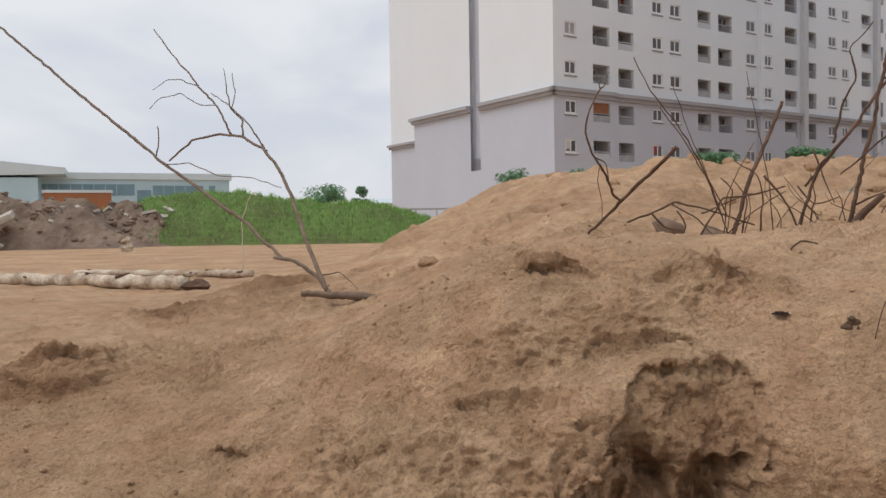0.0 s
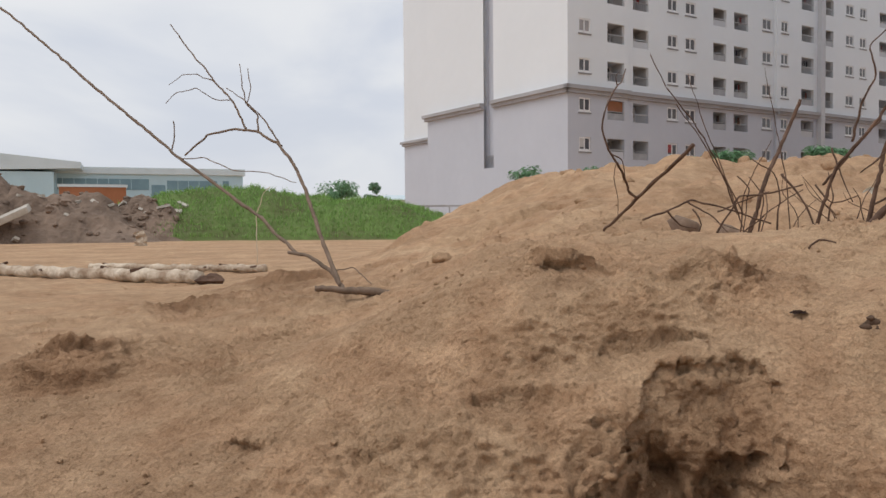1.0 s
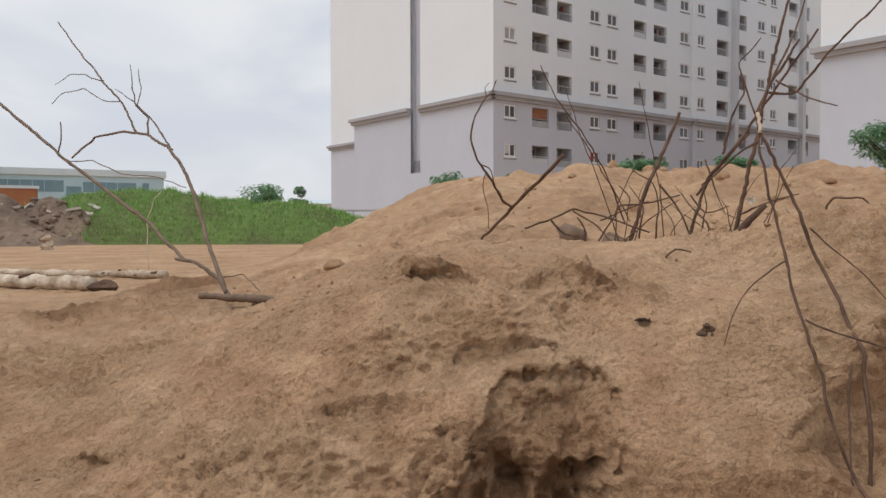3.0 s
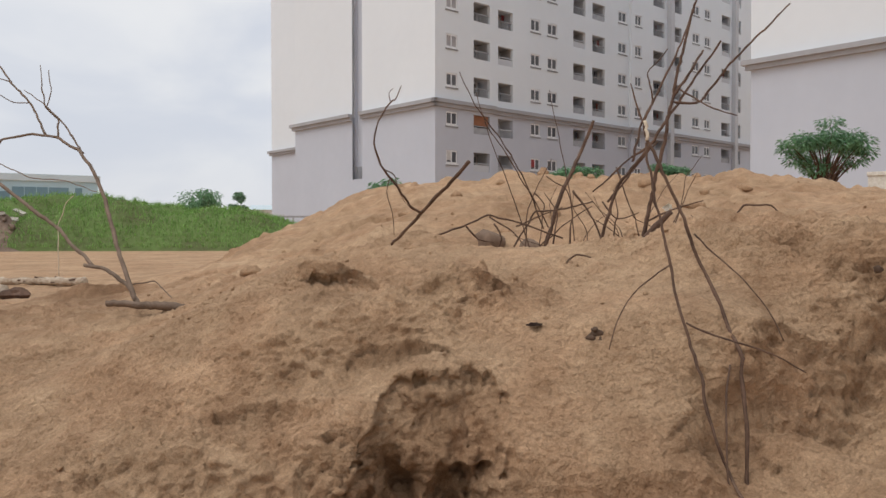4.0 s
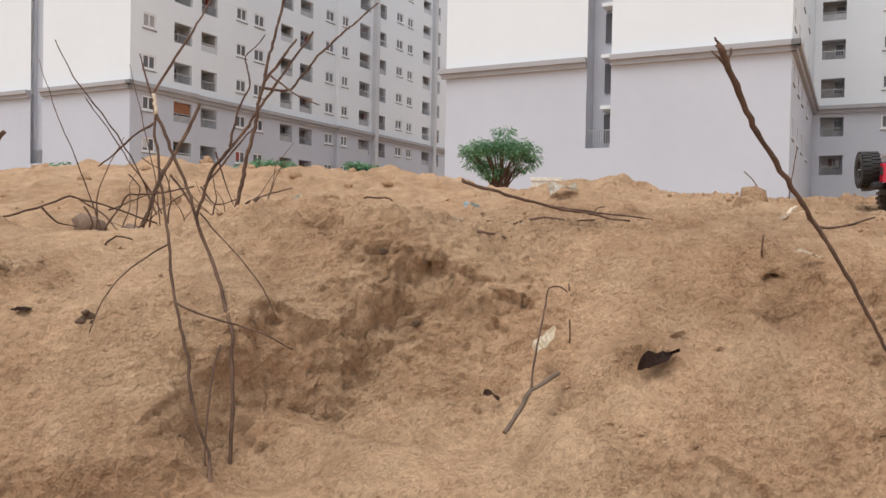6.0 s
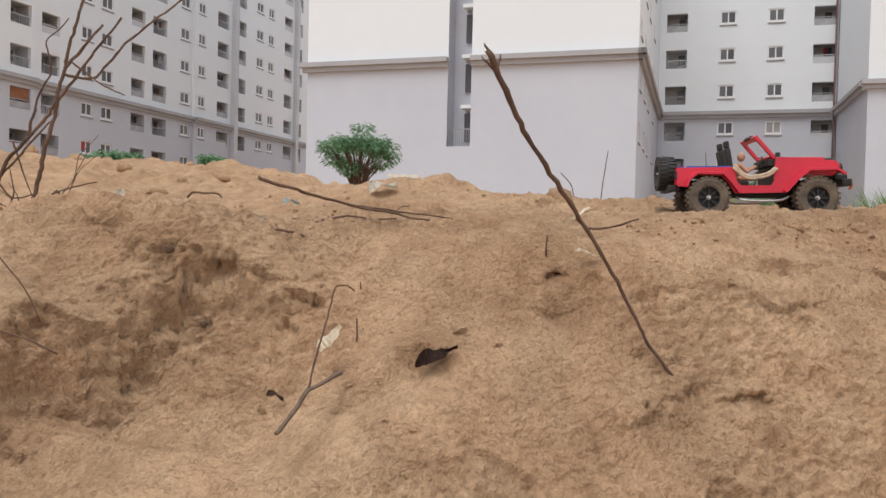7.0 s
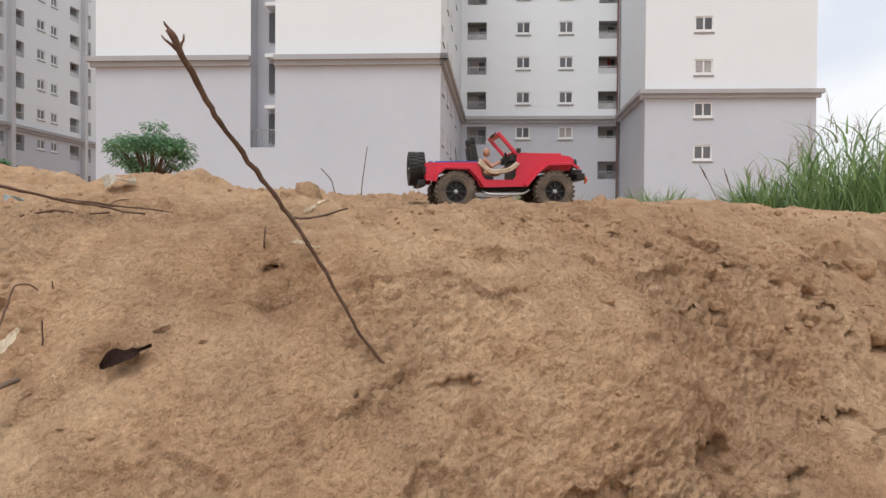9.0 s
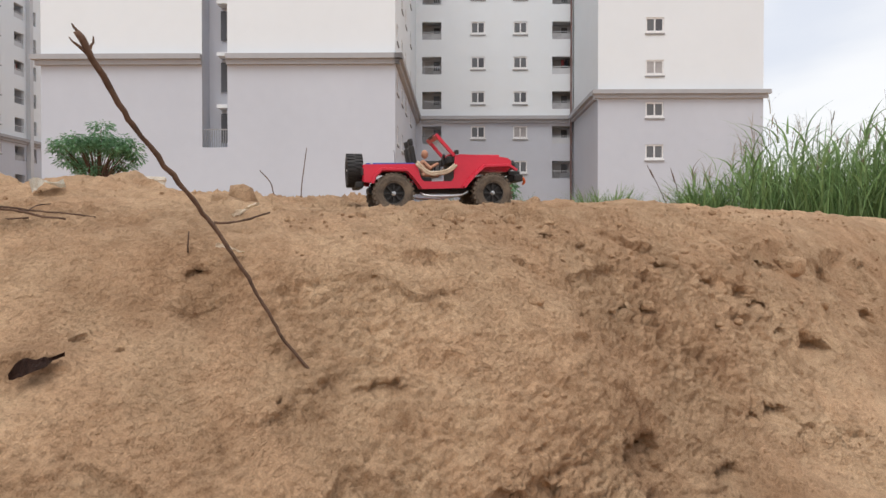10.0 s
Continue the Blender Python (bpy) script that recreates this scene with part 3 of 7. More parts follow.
# crumbly stretches of the face: middle x, y, radius, strength
GRAINY = ((2.15, 0.45, 0.30, 0.05), (2.70, 0.38, 0.35, 0.10), (3.2, 0.30, 0.4, 0.20), (1.2, 0.95, 0.20, -0.45), (0.12, 1.36, 0.28, 0.15), (-0.35, 1.5, 0.4, 0.10), (-0.9, 1.8, 0.5, 0.15), (-0.92, 2.70, 0.22, 0.8), (-0.74, 3.25, 0.28, 0.8), (2.45, 0.55, 0.25, 0.3), (0.85, 1.1, 0.12, 0.2), (-0.9, 2.3, 0.5, 0.3), (1.45, 0.80, 0.25, -0.4), (0.7, 1.4, 0.25, -0.4))


def crust(p, r, wall):
    """Depth of clods, crumbs and pits, out of the surface, at points p seen from r metres; wall is 1 on upright faces."""
    p = p * (1.0, 1.0, 1.5)
    fine = np.clip((4.2 - r) / 1.6, 0, 1)
    soft = np.clip((7.5 - r) / 3.0, 0, 1)
    up = np.clip((p[:, 0] + 0.5) / 0.6, 0.8, 1.0)
    patch = np.clip(1.4 * solid(p, 2.6, 5, 2) + 0.45, 0.08, 1.25)
    for cx, cy, cr, amp in GRAINY:
        patch = patch + amp * np.exp(-((p[:, 0] - cx) ** 2 + (p[:, 1] - cy) ** 2) / cr ** 2)
    patch = np.maximum(patch, 0.1)
    d = 0.0050 * up * solid(p, 8, 9, 2)
    plates = solid(p, 11, 12, 3)
    d += 0.0030 * up * patch * np.tanh(9.0 * (plates - 0.05))
    d += 0.010 * up * patch ** 2 * np.clip(solid(p, 19, 15, 3) - 0.30, 0, 1) ** 0.8
    d += 0.009 * patch * np.clip(solid(p, 38, 21, 2) - 0.20, 0, 1) ** 0.8
    d += fine * 0.0085 * (0.40 + patch) * np.clip(solid(p, 85, 27, 2) - 0.06, 0, 1) ** 0.8
    d -= 0.012 * up * patch * np.clip(solid(p + 3.1, 20, 33, 2) - 0.60, 0, 1)
    d -= fine * 0.006 * np.clip(solid(p + 7.7, 46, 39, 2) - 0.60, 0, 1)
    d += fine * 0.0024 * solid(p, 150, 51)
    d += wall * (0.005 * solid(p, 13, 55, 2) + 0.003 * np.clip(solid(p, 30, 57, 2) - 0.05, -0.3, 1) + 0.0018 * np.tanh(6.0 * solid(p, 42, 59, 2)))
    return d * soft


# broken-up patches: middle x, y, radius, height
CHURNED = (
    (-0.95, 1.93, 0.15, 0.035), (-0.85, 2.1, 0.12, 0.020), (-0.93, 2.68, 0.14, 0.022), (-0.82, 2.95, 0.14, 0.022), (-0.74, 3.25, 0.20, 0.020), (-0.50, 1.60, 0.10, 0.012),
    (2.75, 0.42, 0.28, 0.014), (3.05, 0.30, 0.25, 0.018), (3.4, 0.30, 0.25, 0.018),
    (2.05, 0.52, 0.16, 0.012), (1.85, 0.47, 0.14, 0.012), (2.45, 0.70, 0.25, 0.012), (0.50, 1.44, 0.10, 0.012), (0.20, 1.58, 0.10, 0.012), (1.15, 1.22, 0.10, 0.012),
    (0.42, 1.30, 0.12, 0.008), (1.65, 0.74, 0.07, 0.014), (1.72, 0.56, 0.08, 0.010), (0.3, 2.3, 0.3, 0.016), (-0.1, 2.7, 0.3, 0.018),
)

# undercut hollows: middle x, y, half width, lip height, floor height, depth
UNDERCUTS = (
    (0.215, 1.590, 0.062, 0.288, 0.245, 0.050), (-0.41, 1.39, 0.028, -0.03, -0.06, 0.018), (-0.35, 1.38, 0.02, -0.03, -0.06, 0.016), 
    (1.190, 1.158, 0.027, 0.288, 0.245, 0.034), (1.15, 1.155, 0.012, 0.20, 0.185, 0.014),
    (1.95, 0.33, 0.10, -0.085, -0.16, 0.05), (2.30, 0.28, 0.08, -0.06, -0.16, 0.05), (1.66, 0.79, 0.02, 0.275, 0.255, 0.03),
    (2.46, 0.50, 0.025, 0.315, 0.29, 0.018), (2.32, 0.43, 0.03, 0.245, 0.225, 0.02), (2.0, 0.52, 0.03, 0.235, 0.215, 0.018),
    (1.80, 0.52, 0.05, 0.09, 0.07, 0.025), (2.2, 0.72, 0.03, 0.375, 0.36, 0.03), (2.72, 0.40, 0.03, 0.26, 0.235, 0.025),
    (3.30, 0.11, 0.055, 0.03, -0.02, 0.05), (3.12, 0.172, 0.03, 0.078, 0.05, 0.03), (3.09, 0.225, 0.045, 0.152, 0.115, 0.04), (2.72, 0.37, 0.04, 0.262, 0.235, 0.03), (2.338, 0.416, 0.03, 0.238, 0.215, 0.022), (2.47, 0.365, 0.02, 0.18, 0.16, 0.02),
    (2.765, 0.16, 0.025, -0.088, -0.115, 0.03), (2.57, 0.175, 0.05, -0.165, -0.20, 0.04), (3.68, 0.135, 0.06, 0.215, 0.16, 0.05), (3.74, 0.03, 0.05, 0.085, 0.03, 0.05), (2.374, 0.51, 0.022, 0.342, 0.31, 0.03),
    (3.06, 0.28, 0.05, 0.19, 0.14, 0.04), (3.25, 0.17, 0.06, 0.05, -0.02, 0.05), (2.86, 0.13, 0.05, -0.08, -0.14, 0.05), (3.34, 0.29, 0.06, 0.25, 0.21, 0.04), (2.92, 0.33, 0.04, 0.22, 0.19, 0.03),
)

# broken-out alcoves in the face of the bank: outline (x, z) and depth
ALCOVES = (
    (((0.240, 0.020), (0.258, 0.060), (0.283, 0.102), (0.308, 0.128), (0.345, 0.140), (0.390, 0.147), (0.430, 0.152), (0.462, 0.147), (0.474, 0.115), (0.470, 0.080), (0.458, 0.045), (0.452, -0.02), (0.450, -0.16), (0.25, -0.16)), 0.050),
    (((0.120, -0.14), (0.145, -0.085), (0.180, -0.040), (0.220, -0.002), (0.255, 0.036), (0.300, 0.040), (0.360, 0.022), (0.420, 0.020), (0.452, 0.030), (0.448, -0.03), (0.456, -0.16)), 0.075),
    (((0.455, 0.040), (0.468, 0.048), (0.476, 0.030), (0.468, 0.006), (0.452, 0.006)), 0.030),
)
EYE_SPOT = (0.60, -0.20)


def small_hollows(count):
    """Little broken pockets scattered over the steeper sand."""
    rng = np.random.default_rng(7)
    out = []
    while len(out) < count:
        x, s = rng.uniform(-0.3, 3.2), rng.uniform(-0.12, 0.45)
        y = float(foot_line(np.array([x]))[0]) + s
        ring = relief(np.array([x, x, x + 0.02, x - 0.02]), np.array([y + 0.02, y - 0.02, y, y]))
        if math.hypot(ring[0] - ring[1], ring[2] - ring[3]) / 0.04 > 0.4 and abs(x - 0.39) > 0.16:
            w = rng.uniform(0.006, 0.022)
            lip = float(ground_zs([x], [y])[0])
            out.append((x, y, w, lip, lip - w * rng.uniform(0.9, 2.0), w * rng.uniform(0.35, 0.7)))
    return tuple(out)


def crumble(x, y, z):
    """Pushes sand back into the slope under its crusted lips: shift in x and in y."""
    push, sx, sy = np.zeros_like(x), np.zeros_like(x), np.zeros_like(x)
    for cx, cy, hw, lip, floor, depth in UNDERCUTS + small_hollows(26):
        reach = min(0.16, 0.03 + 2.5 * hw)
        near = np.hypot(x - cx, y - cy) < hw * 2.2 + reach
        if not near.any():
            continue
        depth = min(depth, 1.2 * hw)
        g = relief(np.array([cx + 0.03, cx - 0.03, cx, cx]), np.array([cy, cy, cy + 0.03, cy - 0.03]))
        vx, vy = g[0] - g[1], g[2] - g[3]
        vx, vy = vx / math.hypot(vx, vy), vy / math.hypot(vx, vy)
        xn, yn, zn = x[near], y[near], z[near]
        u = (xn - cx) * vy - (yn - cy) * vx
        v = (xn - cx) * vx + (yn - cy) * vy
        size = min(1.0, hw / 0.08)
        edge = hw * (1 + 0.22 * vnoise(zn * 40, zn * 0 + cx * 9, 7))
        lips = lip + (0.004 + 0.006 * size) * fbm(u * 26, u * 0 + cx * 5, 11, 2) + 0.011 * size * fbm(u * 95, u * 0 + cx * 3, 31, 2) - 0.22 * min(lip - floor, 0.15) * (u / hw) ** 4
        side = np.clip((edge - np.abs(u)) / ((0.16 + 0.5 * (1 - size)) * hw), 0, 1)
        below = np.clip((lips - zn) / (0.004 + 0.007 * size), 0, 1)
        fade = np.clip((zn - floor) / max(lip - floor, 1e-3) / 0.8, 0, 1) ** 0.7
        within = np.clip((reach - np.abs(v)) / (0.3 * reach), 0, 1)
        d = depth * side * below * fade * within * (0.78 + 0.34 * fbm(u * 26, zn * 20, 19, 2) + 0.14 * np.abs(fbm(u * 40, zn * 40, 23, 2)))
        if hw > 0.095:  # the larger hollows have a steep back wall under a thin lip
            d = d * (0.26 + 0.74 * np.clip((lips - zn) / 0.13, 0, 1))
        more = d > push[near]
        spot = np.nonzero(near)[0][more]
        push[spot], sx[spot], sy[spot] = d[more], d[more] * vx, d[more] * vy
    return sx, sy


def inside(u, v, outline):
    """Signed distance to an outline, positive inside it."""
    best, odd = np.full(len(u), 9.0), np.zeros(len(u), bool)
    for (ax, ay), (bx, by) in zip(outline, outline[1:] + outline[:1]):
        ex, ey = bx - ax, by - ay
        t = np.clip(((u - ax) * ex + (v - ay) * ey) / (ex * ex + ey * ey), 0, 1)
        best = np.minimum(best, np.hypot(u - ax - t * ex, v - ay - t * ey))
        if ey:
            odd ^= ((v < ay) != (v < by)) & (u < ax + (v - ay) * ex / ey)
    return np.where(odd, best, -best)


def alcoves(x, y, z):
    """How far the broken-out parts of the face stand back."""
    push = np.zeros_like(x)
    near = np.nonzero((np.abs(x - 0.33) < 0.3) & (np.abs(y - 1.17) < 0.16))[0]
    if len(near):
        u, v = x[near], z[near]
        rag = 0.006 * fbm(u * 34, v * 34, 101, 2) + 0.006 * fbm(u * 85, v * 50, 103, 2)
        lumps = 0.88 + 0.26 * fbm(u * 20, v * 14, 107, 2) + 0.13 * fbm(u * 52, v * 30, 109, 2)
        for outline, depth in ALCOVES:
            d = inside(u, v, outline) + rag
            soft = 0.010 if outline[0][0] > 0.2 else 0.030
            push[near] += depth * np.clip(d / soft, 0, 1) * (0.36 + 0.64 * np.clip(d / 0.06, 0, 1)) * lumps
    return push


def ground_zs(x, y):
    x, y = np.array(x, float), np.array(y, float)
    return relief(x, y) + rough(x, y)


def ground_z(x, y):
    return float(ground_zs([x], [y])[0])


# damp turned sand, plus painted shade of hollows: middle x, y, radius, strength
DAMP_SHADE = (
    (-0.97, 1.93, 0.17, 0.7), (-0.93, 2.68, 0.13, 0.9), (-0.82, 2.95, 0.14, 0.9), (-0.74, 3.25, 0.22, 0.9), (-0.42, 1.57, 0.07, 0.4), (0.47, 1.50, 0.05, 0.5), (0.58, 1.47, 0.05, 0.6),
    # cave floor, low faces and left foreground hold painted shade too
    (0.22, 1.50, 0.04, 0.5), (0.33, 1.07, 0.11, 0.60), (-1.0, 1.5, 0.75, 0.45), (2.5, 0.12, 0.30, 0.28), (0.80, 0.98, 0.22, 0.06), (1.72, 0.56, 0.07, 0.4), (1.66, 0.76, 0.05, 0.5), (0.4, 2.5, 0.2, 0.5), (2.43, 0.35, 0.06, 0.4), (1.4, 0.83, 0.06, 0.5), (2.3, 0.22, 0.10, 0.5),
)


def fan():
    """Rays that cross the bank squarely: start x, start y and bearing of each, all the way round."""
    rows = [(0.40, -0.15, p) for p in np.arange(-46, 8, 0.17)]
    rows += [(0.40 + 1.5 * t, -0.15 - 0.25 * t, 8 + 22 * t) for t in np.linspace(0, 1, 380)]
    rows += [(1.90, -0.40, p) for p in np.arange(30.2, 102, 0.25)]
    rows += [(1.90 - 1.5 * t, -0.40 + 0.25 * t, 105 + 150 * t) for t in np.linspace(0, 1, 40)]
    rows += [(0.40, -0.15, p) for p in np.arange(258, 313, 3.0)]
    return np.array(rows).T


def build_ground():
    hx, hy, bearing = fan()
    az = np.radians(bearing)
    r = [-0.004, 0.15, 0.25, 0.35, 0.42, 0.48]
    r += list(np.arange(0.52, 2.6, 0.0043))
    while r[-1] < 1500:
        r.append(r[-1] * (1.0065 if r[-1] < 6 else 1.06))
    r = np.array(r)
    na, nr = len(az), len(r)
    rays = np.broadcast_to(r, (na, nr)).copy()
    # rings crowd together where the bank is steep
    near = np.nonzero((r > 0.5) & (r < 2.6))[0]
    rn = r[near]
    zn = relief((hx[:, None] + rn * np.sin(az)[:, None]).ravel(), (hy[:, None] + rn * np.cos(az)[:, None]).ravel()).reshape(na, -1)
    length = np.cumsum(np.hypot(np.gradient(rn), 1.6 * np.gradient(zn, axis=1)), axis=1)
    for k in range(na):
        rays[k, near] = np.interp(np.linspace(length[k, 0], length[k, -1], len(near)), length[k], rn)
    span = 24  # neighbouring rays crowd alike
    total = np.cumsum(np.concatenate([np.repeat(rays[:1, near], span + 1, 0), rays[:, near], np.repeat(rays[-1:, near], span, 0)]), axis=0)
    rays[:, near] = (total[2 * span + 1:] - total[:-2 * span - 1]) / (2 * span + 1)
    x = (hx[:, None] + rays * np.sin(az)[:, None]).ravel()
    y = (hy[:, None] + rays * np.cos(az)[:, None]).ravel()
    rf = np.hypot(x - EYE_SPOT[0], y - EYE_SPOT[1])
    turn = np.degrees(np.arctan2(x - EYE_SPOT[0], y - EYE_SPOT[1]))
    z = relief(x, y) + rough(x, y)
    px, py = crumble(x, y, z)
    back = alcoves(x, y, z)
    co = np.stack([x + px + 0.05 * back, y + py + back, z], 1)
    # clods and pits stand out square to the slope, and lean downhill a little
    grid = co.reshape(na, nr, 3)
    along, across = np.gradient(grid, axis=1), np.gradient(grid, axis=0)
    out = np.cross(along, across).reshape(-1, 3)
    out /= np.maximum(np.linalg.norm(out, axis=1), 1e-12)[:, None]
    out *= np.where(out[:, 2:] < -0.6, -1.0, 1.0)
    live = (rf < 7.5) & (rf > 0.6) & (np.abs(turn - 27) < 74)
    d = crust(co[live], rf[live], np.clip((0.42 - out[live, 2]) / 0.25, 0, 1))
    tilt = out[live]
    tilt[:, 2] -= 0.5 * np.hypot(tilt[:, 0], tilt[:, 1]) * (d > 0)
    co[live] += d[:, None] * tilt
    # one mask for damp turned sand and the shade painted in hollows
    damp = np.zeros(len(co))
    for cx, cy, cr, darken in DAMP_SHADE:
        damp = np.maximum(damp, darken * np.clip(1.35 - np.hypot(x - cx, y - cy) / cr + 0.30 * fbm(x * 11, y * 11, 91, 3) + 0.30 * fbm(x * 3.5, y * 3.5, 93, 2), 0, 1))
    i, j = np.meshgrid(np.arange(na), np.arange(nr - 1), indexing="ij")
    i2 = (i + 1) % na
    quads = np.stack([i * nr + j, i * nr + j + 1, i2 * nr + j + 1, i2 * nr + j], -1).reshape(-1, 4)
    me = bpy.data.meshes.new("ground")
    me.vertices.add(len(co))
    me.vertices.foreach_set("co", co.ravel())
    me.loops.add(quads.size)
    me.loops.foreach_set("vertex_index", quads.ravel())
    me.polygons.add(len(quads))
    me.polygons.foreach_set("loop_start", np.arange(0, quads.size, 4))
    me.polygons.foreach_set("use_smooth", np.ones(len(quads), bool))
    me.update(calc_edges=True)
    me.validate()
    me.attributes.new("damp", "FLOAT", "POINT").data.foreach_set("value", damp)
    me.materials.append(SAND)
    return tagged(new("ground", me), "tan crusted sand bank with crumbling hollows and trodden flat", "sand", kind="structure")


ground = build_ground()


def crumbs(count):
    """Loose crumbs of crust lying over the slope and the crest."""
    rng = np.random.default_rng(19)
    me = ground.data
    co = np.empty(len(me.vertices) * 3, np.float32)
    me.vertices.foreach_get("co", co)
    co = co.reshape(-1, 3)
    r = np.hypot(co[:, 0] - EYE_SPOT[0], co[:, 1] - EYE_SPOT[1])
    az = np.arctan2(co[:, 0] - EYE_SPOT[0], co[:, 1] - EYE_SPOT[1])
    spread = np.clip(fbm(co[:, 0] * 3.0, co[:, 1] * 3.0, 47, 2) + 0.45, 0.02, 1.2) ** 2 * r
    spread *= ((r > 0.99) & (r < 6.0) & (np.abs(az - 0.5) < 1.2)) * np.where(co[:, 0] < -0.3, 0.8, 1.0)
    pick = rng.choice(len(co), count, p=spread / spread.sum())
    ball = np.array([(1, 0, 0), (-1, 0, 0), (0, 1, 0), (0, -1, 0), (0, 0, 1), (0, 0, -1), (.6, .6, .6), (-.6, .6, .6), (.6, -.6, .6), (-.6, -.6, .6)])
    sides = [(0, 6, 2), (0, 8, 6), (6, 8, 4), (8, 9, 4), (9, 7, 4), (7, 6, 4), (2, 6, 7), (2, 7, 1), (1, 7, 9), (1, 9, 3), (3, 9, 8), (3, 8, 0), (0, 2, 5), (2, 1, 5), (1, 3, 5), (3, 0, 5)]
    verts, faces = [], []
    for k, p in enumerate(co[pick]):
        size = 0.0018 + 0.0055 * rng.random() ** 4
        c, s = math.cos(k), math.sin(k)
        q = ball * (rng.uniform(0.65, 1.25, 10)[:, None] * size) * rng.uniform(0.7, 1.3, 3)
        q = np.stack([q[:, 0] * c - q[:, 1] * s, q[:, 0] * s + q[:, 1] * c, q[:, 2]], 1)
        n = 10 * k
        verts.extend(map(tuple, q + p + (0, 0, 0.25 * size)))
        faces.extend((a + n, b + n, d + n) for a, b, d in sides)
    ob = mesh_part("sand_crumbs", verts, faces, SAND)
    tagged(ob, "small loose crumbs of tan sand crust scattered over the bank", "crumbs", kind="stuff")


crumbs(5000)


# ---- apartment buildings ----
# Both blocks share one grid: local x runs along the end walls, local y along the long facade.
GRID_TURN = -56.5


def grid_pose(lateral, depth, z=0.0):
    return pose(0, 0, z, 0, 0, GRID_TURN) @ Matrix.Translation((lateral, depth, 0))


FLOORS = [6.64 + 2.9 * k for k in range(9)]
CORNICE, TOP = 10.1, 31.5


def pierced_wall(name, parent, start, along, inward, length, z0, z1, holes, mat, reveal=0.3, label=""):
    """A wall from start (x, y) along a direction, with holes (u0, u1, z0, z1) that run through its thickness."""
    us = sorted({0.0, length, *(v for h in holes for v in h[:2] if 0 < v < length)})
    zs = sorted({z0, z1, *(v for h in holes for v in h[2:4] if z0 < v < z1)})
    sx, sy = start
    ax, ay = along
    nx, ny = inward
    verts, faces = [], []

    def quad(points):
        k = len(verts)
        verts.extend(points)
        faces.append((k, k + 1, k + 2, k + 3))

    def at(u, d, z):
        return (sx + ax * u + nx * d, sy + ay * u + ny * d, z)

    spans = [(h, (h[0], h[1], max(h[2], z0), min(h[3], z1))) for h in holes if h[3] > z0 and h[2] < z1]
    for u0, u1 in zip(us, us[1:]):
        for a, b in zip(zs, zs[1:]):
            um, zm = (u0 + u1) / 2, (a + b) / 2
            if any(h[0] < um < h[1] and h[2] < zm < h[3] for _, h in spans):
                continue
            quad([at(u0, 0, a), at(u1, 0, a), at(u1, 0, b), at(u0, 0, b)])
            quad([at(u1, reveal, a), at(u0, reveal, a), at(u0, reveal, b), at(u1, reveal, b)])
    for _, (u0, u1, a, b) in spans:
        quad([at(u0, 0, a), at(u0, 0, b), at(u0, reveal, b), at(u0, reveal, a)])
        quad([at(u1, 0, b), at(u1, 0, a), at(u1, reveal, a), at(u1, reveal, b)])
        quad([at(u0, 0, a), at(u0, reveal, a), at(u1, reveal, a), at(u1, 0, a)])
        quad([at(u0, 0, b), at(u1, 0, b), at(u1, reveal, b), at(u0, reveal, b)])
    for u0, u1, a, b in ((0, 0, z0, z1), (length, length, z0, z1)):
        quad([at(u0, 0, a), at(u0, reveal, a), at(u0, reveal, b), at(u0, 0, b)])
    quad([at(0, 0, z1), at(length, 0, z1), at(length, reveal, z1), at(0, reveal, z1)])
    return mesh_part(name, verts, faces, mat, parent, label)


def cornice(parent, start, along, outward, length, z=CORNICE, over0=0.0, over1=0.0):
    """A two-step moulding along a wall."""
    for name, lo, hi, out in (("cornice", -0.02, 0.26, 0.42), ("cornice_base", -0.30, -0.02, 0.24)):
        sx, sy = start
        bm = bmesh.new()
        pts = []
        for u in (-over0 * out, length + over1 * out):
            for d in (0.02, -out):
                pts.append((sx + along[0] * u - outward[0] * d, sy + along[1] * u - outward[1] * d))
        p = [pts[0], pts[2], pts[3], pts[1]]
        vs = [bm.verts.new((*q, z + lo)) for q in p] + [bm.verts.new((*q, z + hi)) for q in p]
        for q in ((3, 2, 1, 0), (4, 5, 6, 7), (0, 1, 5, 4), (1, 2, 6, 5), (2, 3, 7, 6), (3, 0, 4, 7)):
            bm.faces.new([vs[i] for i in q])
        bmesh.ops.recalc_face_normals(bm, faces=bm.faces)
        part(name, bm, LEDGE, parent)


